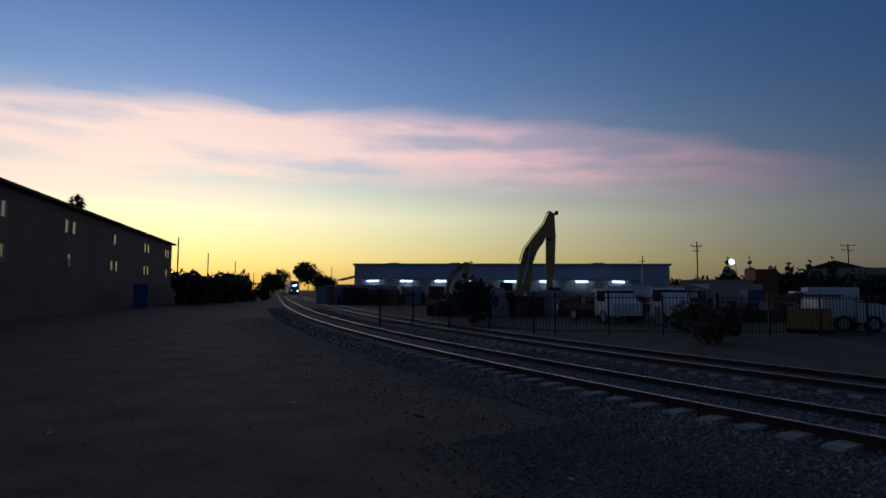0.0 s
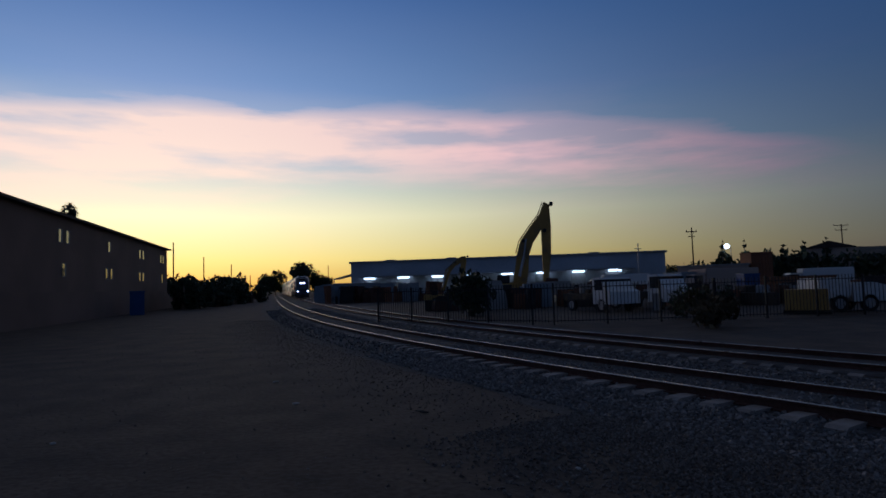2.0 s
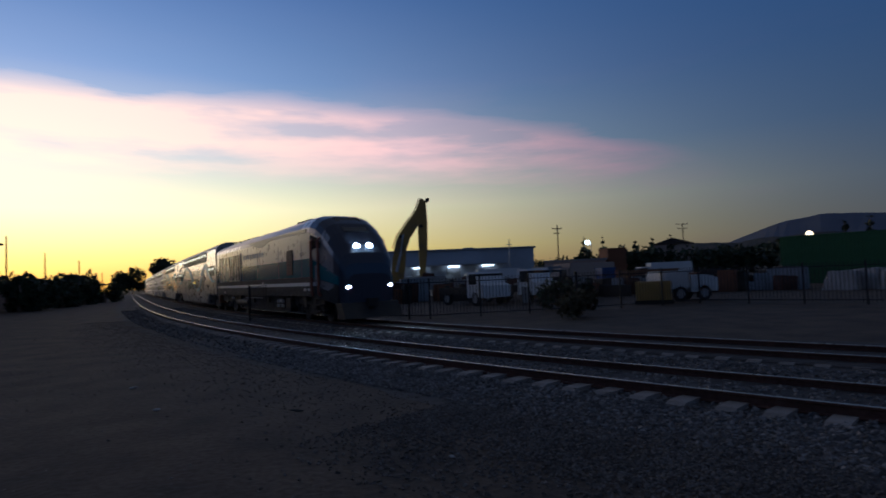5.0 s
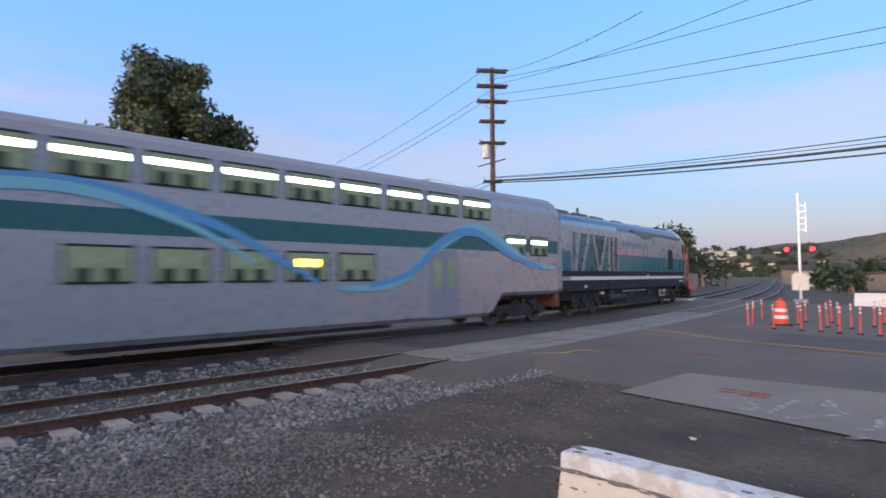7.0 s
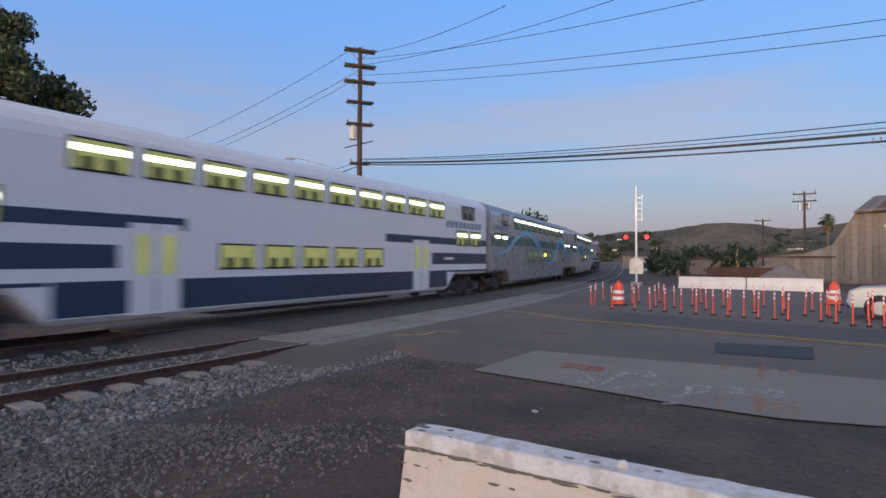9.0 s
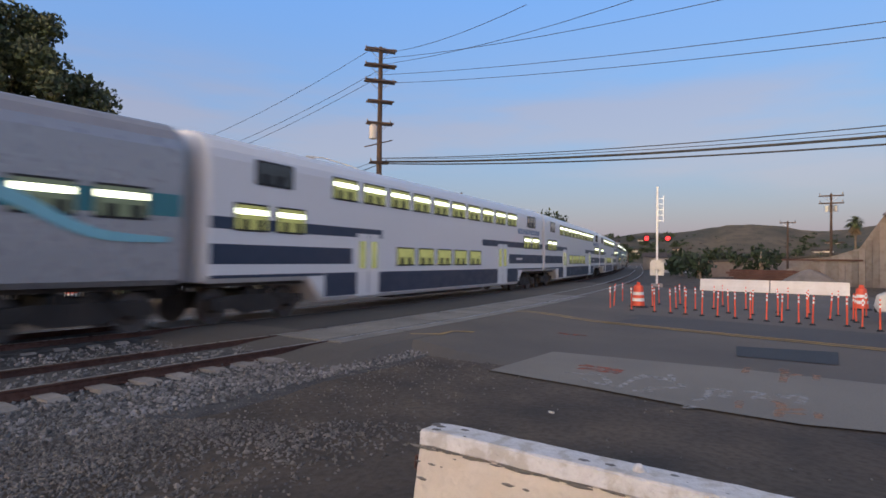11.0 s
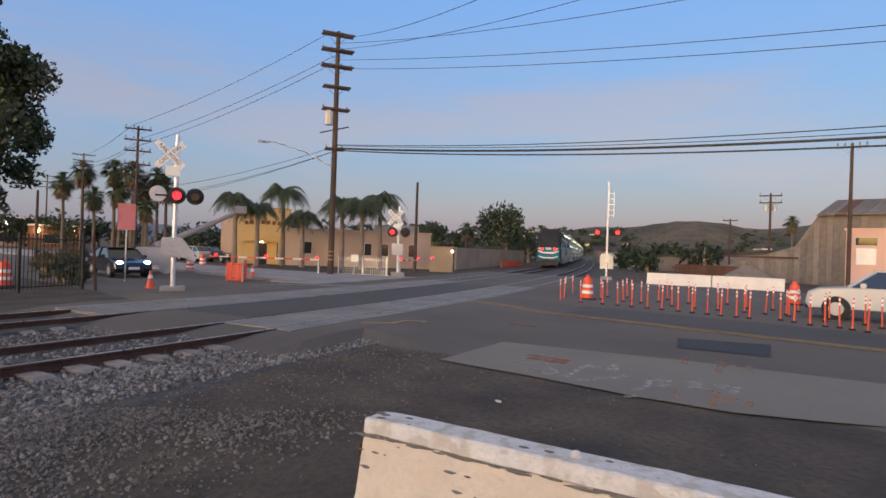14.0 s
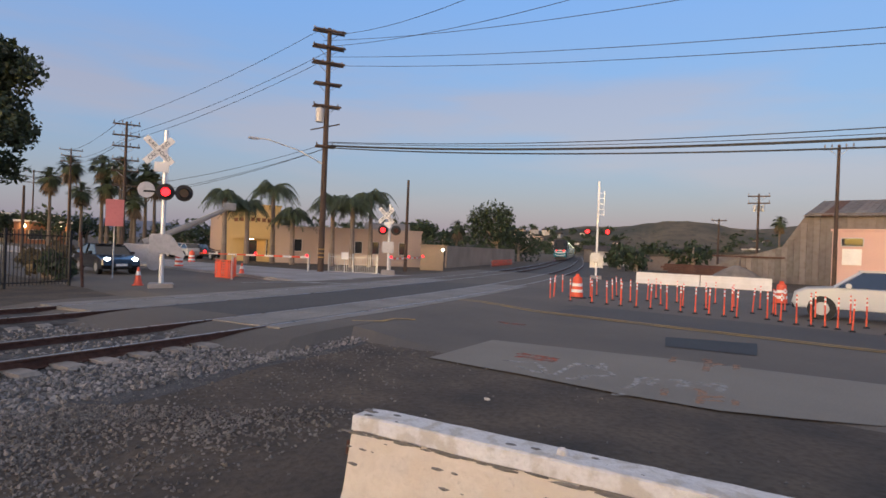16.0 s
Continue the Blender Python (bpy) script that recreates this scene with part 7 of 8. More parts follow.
# shop fronts down the road
for k, (x, y, w, h, mm, lamp) in enumerate(((128.88, 16.26, 12, 5.0, "tarp", "white_on"), (117.33, 11.64, 8, 3.6, "rustbox", "warm_on"), (123.47, 18.79, 8, 3.4, "stuccob", "warm_on"))):
    hs = thing("roadside_shop", facing(x, y), "low roadside shop with lamps lit at dusk", "shop", "roadside shops")
    wall_box("wall", -w / 2, w / 2, 0, 6, 0, h, M[mm], hs)
    wall_box("parapet", -w / 2 - 0.1, w / 2 + 0.1, -0.1, 0.3, h, h + 0.3, M["trimw"], hs)
    window_unit(hs, 0, 0, 1.5, w * 0.5, 1.6)
    for sx in (-w / 3, w / 3):
        bm = B()
        bmesh.ops.create_icosphere(bm, subdivisions=2, radius=0.34)
        part("lamp", bm, M[lamp], hs, "lit lamp", at=pose(sx, -0.4, h * 0.8))


# ---- hills and distance ----
def ridge(name, az0, az1, dist, heights, material, label, rough=6.0, seed=0):
    """A line of hills at a distance: heights along it, falling to the ground on both sides."""
    bm = B()
    n = 120
    rows = []
    for i in range(n + 1):
        f = i / n
        a = radians(az0 + (az1 - az0) * f)
        k = f * (len(heights) - 1)
        j = min(int(k), len(heights) - 2)
        u = (1 - math.cos(math.pi * (k - j))) / 2
        h = heights[j] * (1 - u) + heights[j + 1] * u + rough * noise.noise(Vector((i * 0.13, seed, 0))) + rough * 0.4 * noise.noise(Vector((i * 0.45, seed, 4)))
        e = Vector((-math.sin(a), math.cos(a), 0))
        rows.append([bm.verts.new(e * (dist * q) + Vector((0, 0, z))) for q, z in ((0.8, -1.0), (0.9, h * 0.45 + rough * noise.noise(Vector((i * 0.3, seed, 9)))), (1.0, max(1, h)), (1.25, -1.0))])
    for a, b in zip(rows, rows[1:]):
        for q in range(3):
            bm.faces.new((a[q], a[q + 1], b[q + 1], b[q]))
    return tagged(part(name, bm, material), label, "hills", kind="structure")


ridge("hills_crossing", -100, -175, 900, [10, 16, 22, 28, 34, 44, 54, 46, 60, 44, 34, 26], M["hill"], "dry brown hills dotted with houses", 5, 1)
ridge("hills_yard", -22, -70, 800, [4, 16, 30, 34, 30, 22, 14], M["hill"], "dark low hills behind the yard", 5, 2)
ridge("mountains", -20, -110, 2100, [6, 16, 55, 135, 135, 100, 80, 60, 60, 45, 40, 20], M["mountain"], "mountains on the horizon, haze painted in as blue", 14, 3)
rng = random.Random(9)
for i in range(76):
    a, d = radians(rng.uniform(-126, -157)), rng.uniform(735, 870)
    x, y = -math.sin(a) * d, math.cos(a) * d
    z = (d - 720) / 90 * 19 if d < 810 else 19 + (d - 810) / 90 * 22
    hs = thing("hillside_house", pose(x, y, z - 3, 0, 0, rng.uniform(0, 360)), "tiny pale house on the far hillside", "house", "hillside houses")
    w = rng.uniform(3.5, 6.5)
    wall_box("wall", -w, w, -4, 4, -6, 4.5, M[rng.choice(("tarp", "stuccob", "trimw"))], hs)
    bm = B()
    prism(bm, [(-w - 0.5, 4.5), (w + 0.5, 4.5), (0, 7)], -4.5, 4.5)
    part("roof", bm, M["roofdk"], hs)
bm = B()
V, F = leaf_cloud([((-math.sin(radians(a)) * d, math.cos(radians(a)) * d, (max(0, d - 720) / 90 * 19 if d < 810 else 19 + (d - 810) / 90 * 22) + 2), rng.uniform(3.5, 8)) for a, d in [(rng.uniform(-100, -165), rng.uniform(640, 890)) for _ in range(620)]], 30000, 1.9, 8, 0.1)
me = bpy.data.meshes.new("hillside_trees")
me.from_pydata(V, [], F)
me.materials.append(M["leafdk"])
tagged(new("hillside_trees", me), "dark trees over the hillside", "trees", kind="stuff")
V, F = leaf_cloud([((-math.sin(radians(a)) * d, math.cos(radians(a)) * d, 2 + rng.uniform(0, 2.5)), rng.uniform(2.5, 4.5)) for a, d in [(rng.uniform(18.5, 28), rng.uniform(130, 220)) for _ in range(46)] + [(rng.uniform(-18, -45), rng.uniform(150, 260)) for _ in range(60)] + [(rng.uniform(-29, -46), rng.uniform(135, 175)) for _ in range(60)]], 17000, 0.8, 12, 0.2)
me = bpy.data.meshes.new("far_treeline")
me.from_pydata(V, [], F)
me.materials.append(M["leafdk"])
tagged(new("far_treeline", me), "dark line of far trees and scrub along the railway", "trees", kind="stuff")

# ---- the sunset side ----
apt = thing("apartment_building", pose(-40.0, 86.0, 0, 0, 0, math.degrees(math.atan2(-0.97, 0.245))), "long two-storey dark stucco apartment building with small windows", "building")
# local x runs along its wall towards the near end, local y is away from the yard
wall_box("wall", 0, 74, -14, 0, 0, 8.4, M["stucco"], apt)
bm = B()
prism(bm, [(-14.5, 8.4), (0.5, 8.4), (0.5, 8.6), (-7, 9.6), (-14.5, 8.6)], -0.6, 74.6, pose(0, 0, 0, 0, 0, 90) @ Matrix.Diagonal((1, -1, 1, 1)))
part("roof", bm, M["roofdk"], apt)
wall_box("garden_wall", 0, 74, 0.6, 0.8, 0, 2.4, M["stucco"], apt)
for k, x in enumerate((3.5, 15.0, 28.0, 40.0, 52.0)):
    for z in (6.9, 4.2):
        for dx in ((-0.8, 0.8) if (k + (z > 5)) % 3 else (0.0,)):
            wy = 0.0
            bm = B()
            box(bm, x + dx - 0.42, x + dx + 0.42, -0.02, 0.05, z - 0.55, z + 0.55)
            w_ = part("window", bm, M["tarp"], apt)
            bm = B()
            box(bm, x + dx - 0.08, x + dx + 0.36, 0.0, 0.06, z - 0.49, z + 0.49)
            part("pane", bm, M["winglass"], w_)
fan_palm(-58.81, 93.16, 16.3, 71, "lone palm showing over the apartment roof", 1.2)
tb = thing("portable_toilet", facing(-30.31, 58.84), "blue plastic portable toilet by the garden wall", "portable toilet")
wall_box("body", -0.65, 0.65, 0, 1.3, 0, 2.25, M["bluebox"], tb)
wall_box("roof", -0.7, 0.7, -0.05, 1.35, 2.25, 2.4, M["bluebox"], tb)
wall_box("door", -0.45, 0.45, -0.05, 0, 0.15, 2.0, M["bluebox"], tb)
for x, y, h in ((-38.13, 83.95, 9.4), (-41.91, 104.08, 8.4), (-41.65, 117.02, 7.6), (-46.29, 142.91, 6.0), (-31.86, 167.22, 8.8)):
    utility_pole(x, y, h, [], 10, "thin dark utility pole against the sunset", r=0.13)
round_tree(-60.73, 263.31, 14.5, 8.0, 201, "round dark tree by the railway at sunset", count=5200, size=0.5)
round_tree(-73.19, 260.12, 11.5, 7.0, 202, "dark tree by the railway at sunset", count=5200, size=0.5, base=0.05)
round_tree(-54.11, 264.76, 7.8, 6.5, 203, "low dark tree by the railway at sunset", count=4200, size=0.5, base=0.05)
for k, (px_, py_, h, r) in enumerate(((-32.13, 73.48, 4.0, 2.6), (-32.14, 77.83, 3.8, 3.0), (-31.96, 84.36, 3.4, 2.8), (-33.08, 94.59, 3.4, 3.0), (-33.65, 104.95, 3.2, 3.2))):
    round_tree(px_, py_, h, r, 210 + k, "dark scrubby tree beyond the dirt lot", count=1500, size=0.3, base=0.05)

wh = thing("warehouse", pose(-22.5, 148.5, 0, 0, 0, math.degrees(math.atan2(-8.5, 77))), "long pale metal warehouse with lit loading doors", "warehouse")
wall_box("wall", 0, 77.4, 0, 30, 0, 8.2, M["shed"], wh)
wall_box("roof", -0.4, 77.8, -0.4, 30.4, 8.2, 8.7, M["silverdk"], wh)
wall_box("canopy", 3, 70, -5, 0, 4.6, 5.0, M["shed"], wh)
wall_box("annex", -5.5, -1.0, 2, 9, 0, 3.4, M["shed"], wh)
for x in (8, 24, 42, 60):
    wall_box("roof_vent", x, x + 2.6, 4, 6, 8.7, 9.1, M["silverdk"], wh)
bm = B()
prism(bm, [(-5.0, 4.4), (0.0, 5.6), (0.0, 5.75), (-5.0, 4.55)], 1.0, 7.0)
part("side_canopy", bm, M["shed"], wh)
wall_box("canopy_post", -4.9, -4.7, 1.2, 1.4, 0, 4.4, M["steel"], wh)
for i in range(8):
    x = 5 + i * 8.6
    bm = B()
    box(bm, x - 1.4, x + 1.4, -1.2, -0.9, 4.1, 4.42)
    part("strip_light", bm, M["white_on"], wh, "lit white strip light")
    wall_box("loading_door", x - 1.8, x + 1.8, -0.12, 0.02, 0.6, 3.9, M["tarp"], wh)
for i in range(26):
    x = 0.6 + i * 3.0
    wall_box("rib", x, x + 0.12, -0.06, 0.0, 5.0, 8.2, M["shed"], wh)


def excavator(at, s, label, boom, stick, ram, thick):
    """Tracked digger with a raised arm; boom and stick: outlines in x and z; x points to the arm's side."""
    e = thing("excavator", at, label, "excavator", "excavators")

    def q(*p):
        return tuple(c * s for c in p)
    bm = B()
    prism(bm, boom, -thick, thick)
    part("boom", bm, M["cat_yellow"], e, "worn yellow boom")
    bm = B()
    prism(bm, stick, -thick * 0.72, thick * 0.72)
    part("stick", bm, M["cat_yellow"], e, "worn yellow stick")
    bm = B()
    tube(bm, (ram[0][0], -thick - 0.1, ram[0][1]), (ram[1][0], -thick - 0.1, ram[1][1]), 0.16 * s, n=8)
    tube(bm, (ram[1][0], -thick - 0.1, ram[1][1]), (ram[2][0], -thick - 0.1, ram[2][1]), 0.09 * s, n=8)
    part("ram", bm, M["steel"], e)
    bm = B()
    pipe(bm, [(p[0] - 0.14 * s, -thick * 0.5, p[1]) for p in boom[1:6]], 0.05 * s, 6)
    part("hose", bm, M["black"], e)
    bm = B()
    for p in (boom[2], boom[len(boom) // 2], stick[1]):
        tube(bm, (p[0] + 0.35 * s, -thick - 0.06, p[1]), (p[0] + 0.35 * s, thick + 0.06, p[1]), 0.2 * s, n=10)
    part("pivot_pin", bm, M["darksteel"], e)
    foot = stick[len(stick) // 2]
    bm = B()
    prism(bm, [(foot[0] - 0.2 * s, foot[1] + 0.3 * s), (foot[0] + 0.9 * s, foot[1] + 0.2 * s), (foot[0] + 1.1 * s, foot[1] - 0.9 * s), (foot[0], foot[1] - 1.3 * s), (foot[0] - 0.7 * s, foot[1] - 0.7 * s)], -0.8 * s, 0.8 * s)
    part("bucket", bm, M["rust"], e)
    bm = B()
    box(bm, -3.2 * s, 0.6 * s, -1.4 * s, 1.4 * s, 1.0 * s, 2.1 * s, 0.1 * s)
    part("house", bm, M["cat_yellow"], e)
    bm = B()
    box(bm, -1.6 * s, -0.3 * s, -1.4 * s, -0.4 * s, 2.0 * s, 2.9 * s, 0.08 * s)
    part("cab", bm, M["winglass"], e)
    for y in (-1.35, 1.35):
        bm = B()
        prism(bm, [q(-2.4, 0.0)[:2], q(1.6, 0.0)[:2], q(2.0, 0.45)[:2], q(1.6, 0.9)[:2], q(-2.4, 0.9)[:2], q(-2.8, 0.45)[:2]], (y - 0.35) * s, (y + 0.35) * s)
        part("track", bm, M["bogie"], e)


excavator(pose(7.48, 59.78, 0, 0, 0, -8), 0.97, "large yellow excavator parked with its arm raised",
          [(-0.03, 1.6), (0.53, 5.0), (0.9, 6.2), (1.9, 7.6), (2.9, 8.85), (3.4, 10.1), (3.8, 9.9), (3.7, 8.9), (2.95, 7.1), (2.2, 6.0), (1.75, 4.75), (1.6, 3.0), (1.35, 1.6)],
          [(3.45, 10.05), (3.05, 7.2), (3.05, 4.8), (3.08, 1.9), (3.6, 2.1), (3.95, 4.8), (4.05, 7.5), (3.95, 9.8)], ((0.7, 2.6), (1.2, 4.6), (1.5, 6.4)), 0.42)
excavator(pose(0.01, 60.24, 0, 0, 0, -8), 0.50, "small yellow excavator parked in the yard",
          [(0.1, 1.4), (0.65, 3.5), (1.55, 4.25), (2.35, 4.85), (2.8, 4.85), (2.75, 4.5), (1.6, 3.85), (1.05, 3.2), (0.5, 1.4)],
          [(2.35, 4.8), (2.15, 3.3), (2.2, 1.6), (2.5, 1.6), (2.65, 3.3), (2.85, 4.5)], ((0.3, 1.8), (0.6, 2.8), (0.95, 3.6)), 0.26)


def yard_truck(x, y, turn, label, body, w=2.4, l=5.4, h=2.4, bed=""):
    t = thing("truck", pose(x, y, 0, 0, 0, turn), label, "truck", "parked trucks")
    bm = B()
    prism(bm, [(l / 2 - 1.7, 0.5), (l / 2, 0.5), (l / 2, 1.25), (l / 2 - 0.5, 1.4), (l / 2 - 0.9, h * 0.85), (l / 2 - 1.7, h * 0.85)], -w / 2, w / 2)
    part("cab", bm, M[body], t)
    bm = B()
    box(bm, -l / 2, l / 2 - 1.8, -w / 2, w / 2, 0.7, 1.15 if bed else h, 0.06)
    part("flat_bed" if bed else "box_body", bm, M[bed or body], t)
    for k in range(int(l / 0.9) if bed else 0):
        bm = B()
        box(bm, -l / 2 + k * 0.62, -l / 2 + k * 0.62 + 0.4, -w * 0.3, w * 0.3, 1.15, 1.3 + 0.5 * ((k * 37) % 5) / 5, 0.05)
        part("load", bm, M[("bogie", "rust", "tarp")[k % 3]], t)
    bm = B()
    box(bm, l / 2 - 1.5, l / 2 - 0.75, -w / 2 - 0.01, w / 2 + 0.01, 1.35, h * 0.8)
    part("cab_window", bm, M["winglass"], t)
    for xx in (-l / 2 + 1.0, l / 2 - 0.9):
        for yy in (-w / 2, w / 2):
            wheel_part(t, xx, yy, 0.42)


def tarp_load(x, y, turn, w, l, h, seed, label="load under a pale rumpled tarpaulin"):
    t = thing("covered_load", pose(x, y, 0, 0, 0, turn), label, "covered load", "covered loads")
    bm = B()
    bmesh.ops.create_grid(bm, x_segments=12, y_segments=12, size=1.0)
    for v in bm.verts:
        a, b = v.co.x, v.co.y
        e = max(abs(a), abs(b))
        z = h * (1 - max(0, e - 0.72) / 0.28) + 0.12 * noise.noise(Vector((a * 3, b * 3, seed)))
        v.co = Vector((a * l / 2 * (1 if e < 0.75 else 0.97), b * w / 2, max(0.0, z)))
    part("tarpaulin", bm, M["tarp"], t)


def container(x, y, turn, l, w, h, mm, label):
    t = thing("container", pose(x, y, 0, 0, 0, turn), label, "container", "containers")
    bm = B()
    box(bm, -l / 2, l / 2, -w / 2, w / 2, 0.1, h)
    part("body", bm, M[mm], t)
    n = int(l / 0.28)
    bm = B()
    box(bm, -0.07, 0.07, -w / 2 - 0.04, w / 2 + 0.04, 0.2, h - 0.1)
    rib = mesh_of("rib", bm, M[mm])
    for i in range(n):
        shared("rib", rib, t, pose(-l / 2 + 0.2 + i * 0.28, 0, 0))
    bm = B()
    box(bm, -l / 2 - 0.03, l / 2 + 0.03, -w / 2 - 0.05, w / 2 + 0.05, h - 0.12, h)
    box(bm, -l / 2 - 0.03, l / 2 + 0.03, -w / 2 - 0.05, w / 2 + 0.05, 0.0, 0.16)
    part("frame", bm, M[mm], t)


yard_truck(10.2, 37.6, -68, "white-cabbed flatbed truck with a dark load", "carwhite", w=2.2, l=5.0, h=2.5, bed="darksteel")
yard_truck(13.6, 38.6, -62, "white-cabbed flatbed truck loaded with scrap", "carwhite", w=2.2, l=5.6, h=2.6, bed="darksteel")
tarp_load(3.56, 46.11, 20, 2.2, 3.2, 2.2, 3)
yard_truck(14.32, 48.17, 170, "white box truck parked in the yard", "carwhite")
yard_truck(11.52, 57.10, 10, "pale pick-up truck parked in the yard", "tarp", h=2.0)
yard_truck(22.16, 47.31, 190, "cream site office truck in the yard", "stuccob", l=6.5, h=2.6)
yard_truck(31.34, 49.08, 160, "white truck parked in the yard", "carwhite")
yard_truck(20.46, 29.90, 0, "small white flatbed cart in the yard", "carwhite", w=1.8, l=3.4, h=1.7)
container(22.3, 42.3, 0, 1.1, 1.1, 2.1, "bluebox", "blue steel container in the yard")
container(28.6, 52.59, 0, 1.9, 1.9, 4.0, "rustbox", "rusty orange steel bin in the yard")
container(20.27, 48.15, 15, 2.6, 2.2, 2.4, "greybox", "grey steel box in the yard")
container(29.30, 48.00, 0, 5.0, 2.4, 1.8, "rustbox", "long rusty steel bin in the yard")
container(-18.63, 123.84, 5, 12.0, 2.5, 3.0, "greybox", "pale trailer beside the railway")
container(16.16, 60.12, 0, 9.0, 2.4, 1.5, "greybox", "low grey trailer in the yard")


def scrap_row(x, y, turn, length, height, seed, label):
    """A long low tangle of dark plant and scrap, uneven along its top."""
    rng = random.Random(seed)
    t = thing("scrap_heap", pose(x, y, 0, 0, 0, turn), label, "scrap heap", "scrap heaps")
    for k in range(int(length * 2.2)):
        a, w, hh = rng.uniform(-length / 2, length / 2), rng.uniform(0.3, 1.3), height * rng.uniform(0.35, 1.0)
        bm = B()
        box(bm, -w, w, -rng.uniform(0.3, 0.9), rng.uniform(0.3, 0.9), 0.0, hh, 0.05)
        part("scrap", bm, M[rng.choice(("bogie", "darksteel", "rust", "bogie", "rustbox", "greybox"))], t, at=pose(a, rng.uniform(-1.5, 1.5), -0.03, 0, rng.uniform(-5, 5), rng.uniform(-40, 40)))


scrap_row(-7.7, 79.9, 5, 17.0, 2.6, 1, "long dark tangle of scrap and parked plant by the railway")
scrap_row(6.5, 46.0, -5, 14.0, 2.0, 2, "dark scrap and machine parts lying in the yard")
scrap_row(20.5, 40.0, -10, 12.0, 1.6, 3, "low dark scrap lying in the yard")
scrap_row(29.0, 38.0, -30, 12.0, 1.7, 4, "low dark scrap lying in the yard")
for x, y, w, h in ((17.3, 36.5, 1.0, 1.5), (23.7, 40.2, 0.8, 1.3), (17.0, 39.0, 1.6, 1.0), (12.4, 33.6, 0.5, 1.1)):
    tote = thing("caged_tote", facing(x, y), "white plastic liquid tote in a steel cage", "tote", "totes")
    wall_box("tank", -w / 2, w / 2, 0, 0.9, 0.14, h, M["tarp"], tote)
    wall_box("pallet", -w / 2 - 0.05, w / 2 + 0.05, -0.05, 0.95, 0, 0.13, M["greywood"], tote)
    for k in range(int(w / 0.2) + 1):
        wall_box("cage_bar", -w / 2 + k * 0.2, -w / 2 + k * 0.2 + 0.03, -0.04, -0.01, 0.13, h + 0.03, M["darksteel"], tote)
so = thing("site_office", facing(24.6, 52.6), "cream portable site office with dark windows", "cabin")
wall_box("wall", -2.9, 2.9, 0, 2.5, 0.4, 2.9, M["stuccob"], so)
wall_box("roof", -3.0, 3.0, -0.1, 2.6, 2.9, 3.05, M["tarp"], so)
wall_box("skid", -2.7, 2.7, 0.1, 2.4, 0, 0.4, M["black"], so)
for k in (-1.9, 0.1, 1.9):
    window_unit(so, k, 0, 1.9, 1.1, 0.9)
mixer = thing("generator", facing(17.58, 28.21), "small yellow generator on skids", "generator")
wall_box("body", -0.9, 0.9, 0, 1.0, 0.2, 1.2, M["cat_yellow"], mixer)
wall_box("skid", -1.0, 1.0, 0.1, 0.9, 0.0, 0.2, M["black"], mixer)
bush(1.77, 36.20, 2.2, 2.9, 33, "dark overgrown bush by the yard fence", "leafdk", 1800, 0.2)
bush(10.68, 22.87, 1.0, 1.2, 34, "dry brown bush by the yard fence", "dryscrub", 700)
bush(12.16, 27.69, 1.2, 1.8, 35, "dark bush by the yard fence", "leafdk", 800)
container(46.06, 38.61, -60, 16.0, 2.6, 4.2, "greenbox", "long green screened stack behind the fence")
container(35.98, 25.50, -52, 6.4, 2.4, 2.2, "greybox", "grey-blue steel container behind the fence")
tarp_load(33.50, 31.68, 30, 2.0, 2.4, 1.2, 5)
tarp_load(35.25, 31.24, 10, 2.0, 2.0, 1.3, 6)
tarp_load(35.33, 29.62, 50, 2.0, 2.6, 1.2, 7)
yard_truck(42.91, 25.85, 60, "white truck beside the grey container", "carwhite")
for k, (x, y, h) in enumerate(((87.97, 81.77, 9.0), (88.73, 77.95, 9.6), (90.57, 66.05, 9.4), (91.18, 61.70, 10.0), (65.92, 135.01, 11.0), (70.90, 134.73, 11.0), (71.49, 120.65, 8.6), (80.12, 127.09, 9.6), (77.91, 116.60, 9.8))):
    t = thing("conifer", pose(x, y, 0), "dark pointed conifer on the skyline", "tree", "conifers")
    bm = B()
    pipe(bm, [(0, 0, -0.1), (0, 0, h * 0.9)], [0.3, 0.05])
    part("trunk", bm, M["bark"], t)
    crown(t, [((0, 0, h * f), 2.3 * (1.05 - f)) for f in (0.2, 0.35, 0.5, 0.65, 0.8, 0.92)], 500, 0.5, 300 + k, M["leafdk"], 0.2)


def flood_lamp(x, y, h, label, mm, r=0.3, arm=0.8):
    t = thing("flood_light", facing(x, y), label, "lamp post", "lamp posts")
    bm = B()
    tube(bm, (0, 0, -0.05), (0, 0, h), 0.11, 0.07, n=10)
    pipe(bm, [(0, 0, h - 0.1), (-arm * 0.6, -0.1, h + 0.3), (-arm, -0.2, h + 0.35)], 0.05)
    part("post", bm, M["steel"], t)
    bm = B()
    if mm:
        bmesh.ops.create_icosphere(bm, subdivisions=2, radius=r)
        part("lamp", bm, M[mm], t, "lit lamp", at=pose(-arm, -0.25, h + 0.3))
    else:
        box(bm, -arm - 0.5, -arm + 0.1, -0.3, -0.05, h + 0.28, h + 0.4, 0.03)
        part("lamp_head", bm, M["steel"], t)


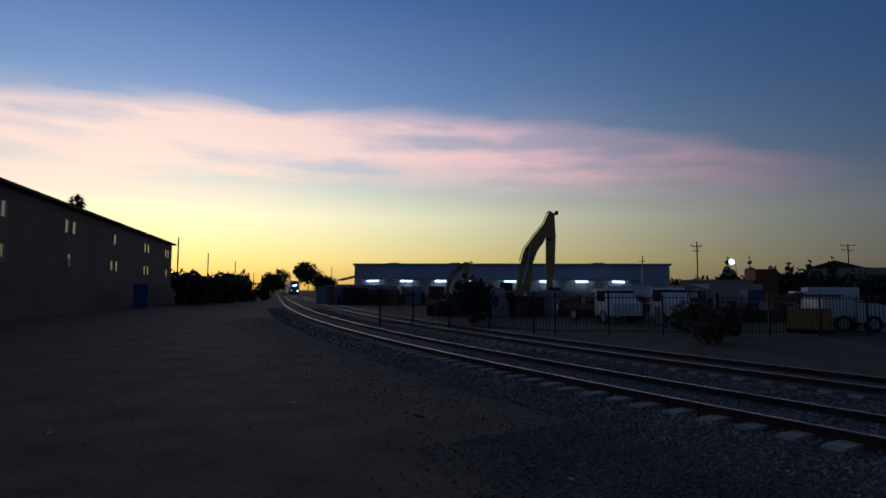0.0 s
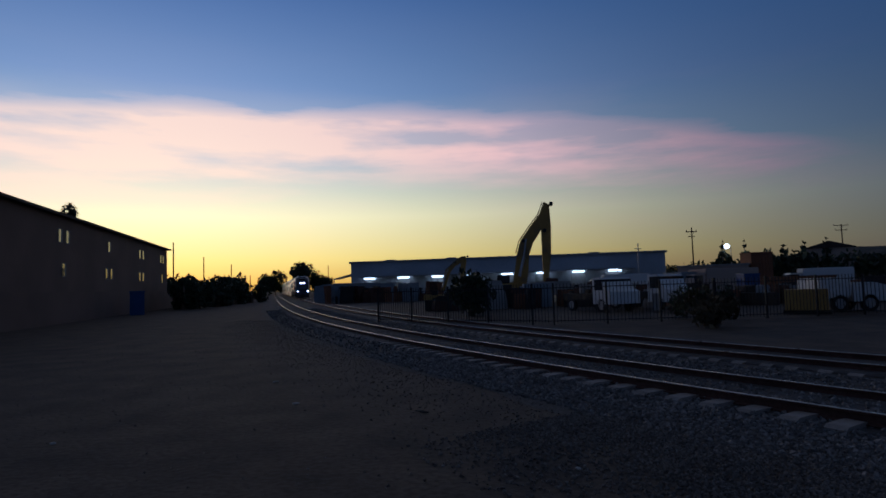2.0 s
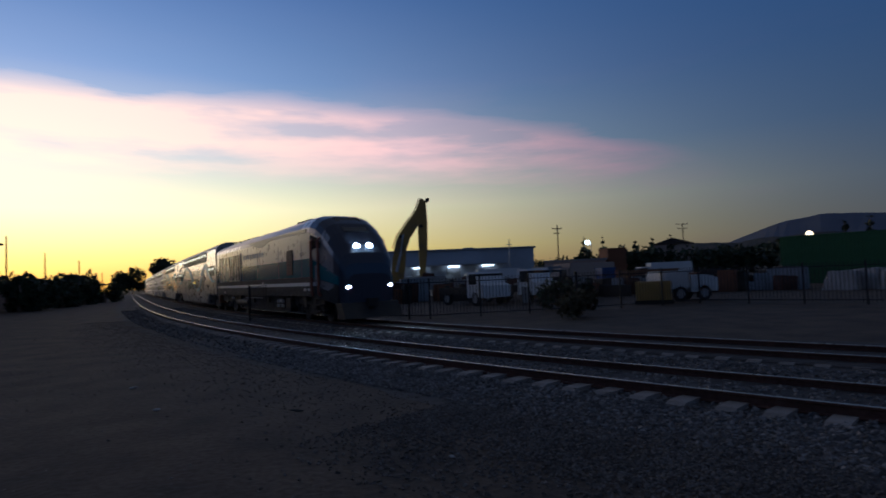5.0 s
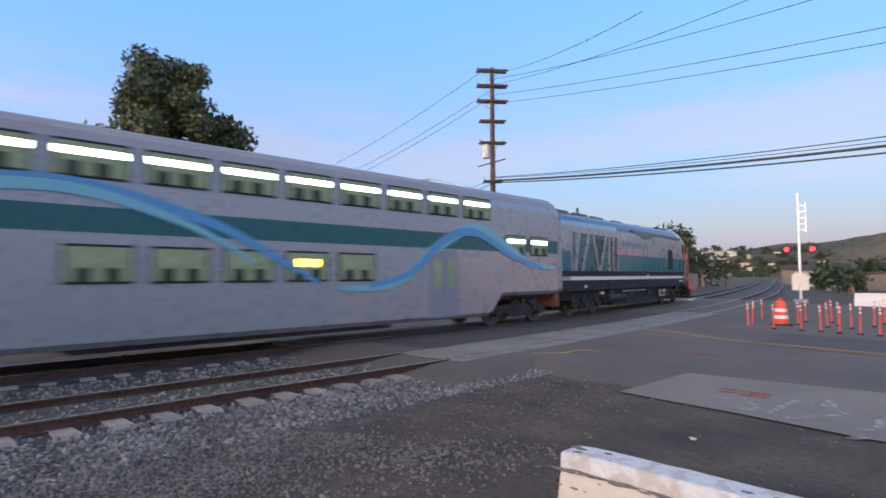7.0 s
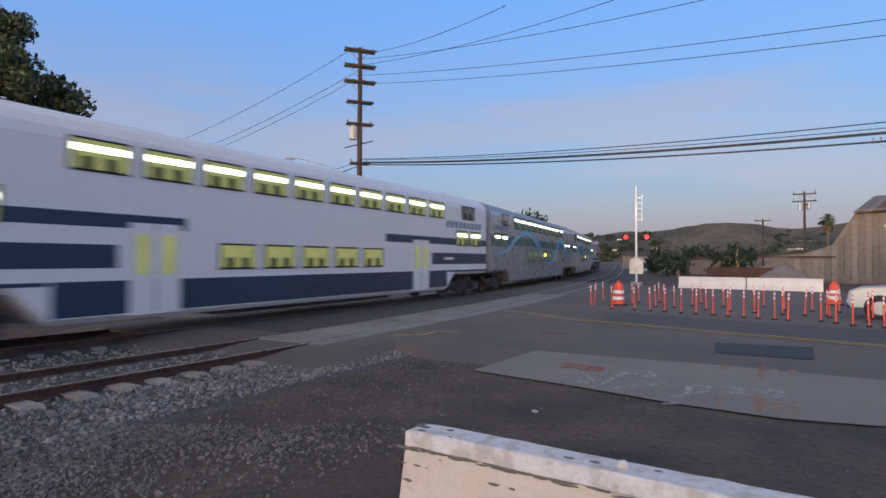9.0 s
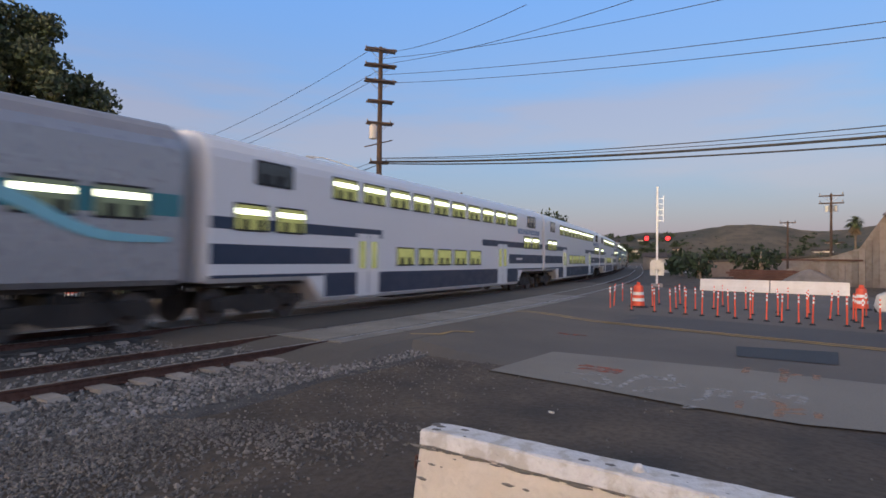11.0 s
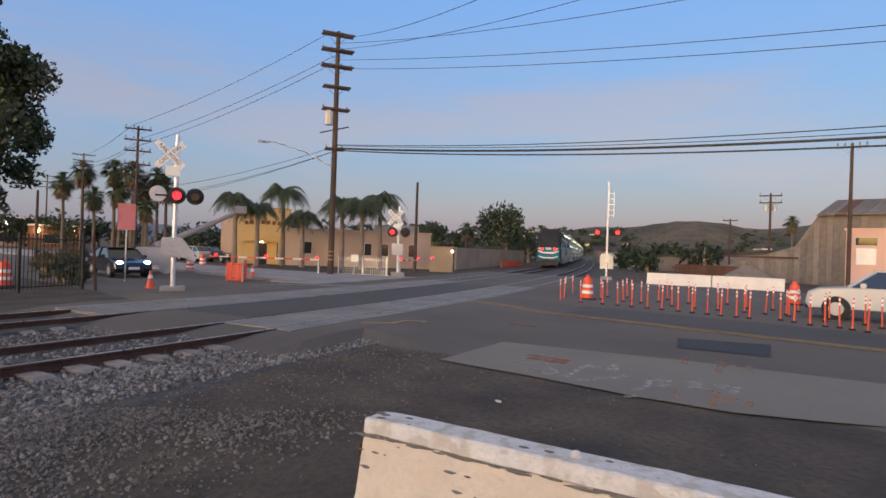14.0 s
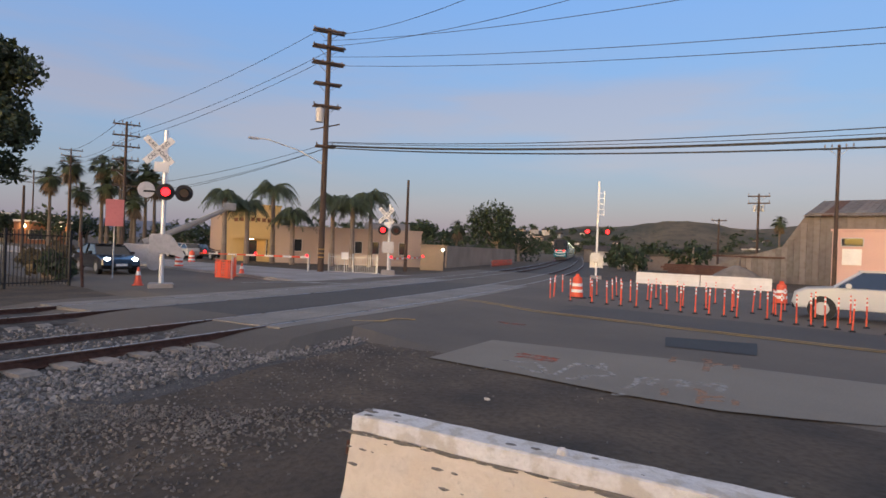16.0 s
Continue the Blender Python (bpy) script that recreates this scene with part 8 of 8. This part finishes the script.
flood_lamp(67.46, 134.25, 8.6, "tall flood light shining white over the yard", "white_on", 0.62)
flood_lamp(52.84, 53.37, 4.6, "warm security lamp on a post", "warm_on", 0.34, 0.2)
flood_lamp(59.58, 36.93, 5.6, "warm security lamp on a post", "warm_on", 0.40, 0.2)
flood_lamp(56.81, 44.40, 11.6, "tall grey lamp post, unlit", "", 0.2, 0.9)
utility_pole(36.91, 84.54, 9.2, [(8.6, 0.8, 2, False), (7.9, 0.5, 0, False)], 0, "slim utility pole behind the yard", r=0.12)
utility_pole(35.72, 104.30, 8.4, [(7.4, 0.6, 0, False)], 0, "steel mast beside the warehouse", "steel", r=0.14)
utility_pole(85.86, 123.28, 12.2, [(12.0, 1.6, 3, False), (11.0, 1.3, 3, False)], 0, "utility pole on the skyline behind the yard", r=0.16)
hs = thing("skyline_house", facing(78.29, 116.35), "pale house on the rise behind the yard", "house")
wall_box("wall", -4, 4, 0, 5, 0, 7.0, M["stuccob"], hs)
bm = B()
prism(bm, [(-4.6, 7.0), (4.6, 7.0), (0, 8.4)], -0.4, 5.4)
part("roof", bm, M["roofdk"], hs)

# litter on the dirt
for k, (x, y, sx, sy) in enumerate(((-2.51, 10.40, 0.11, 0.08), (-3.54, 12.85, 0.14, 0.07), (0.22, 15.07, 0.10, 0.12), (-0.3, 9.4, 0.25, 0.04), (7.4, 1.2, 0.18, 0.06), (11.6, -4.0, 0.2, 0.05), (-5.2, 8.2, 0.06, 0.06), (1.4, 6.4, 0.06, 0.04), (6.2, -4.4, 0.10, 0.03))):
    bm = B()
    bmesh.ops.create_icosphere(bm, subdivisions=2, radius=1.0)
    for v in bm.verts:
        k2 = 0.75 + 0.5 * noise.noise(v.co * 2.3 + Vector((k, 0, 0)))
        v.co = Vector((v.co.x * sx * 0.7 * k2, v.co.y * sy * 0.8 * k2, v.co.z * 0.022 * k2))
    dark = k in (3, 4, 5)
    tagged(part("litter", bm, M["black" if dark else "litter"], at=pose(x, y, 0.02, 0, 0, k * 47)), "dark scrap lying on the dirt" if dark else "crumpled pale scrap lying on the dirt", "litter", "litter")


motions()
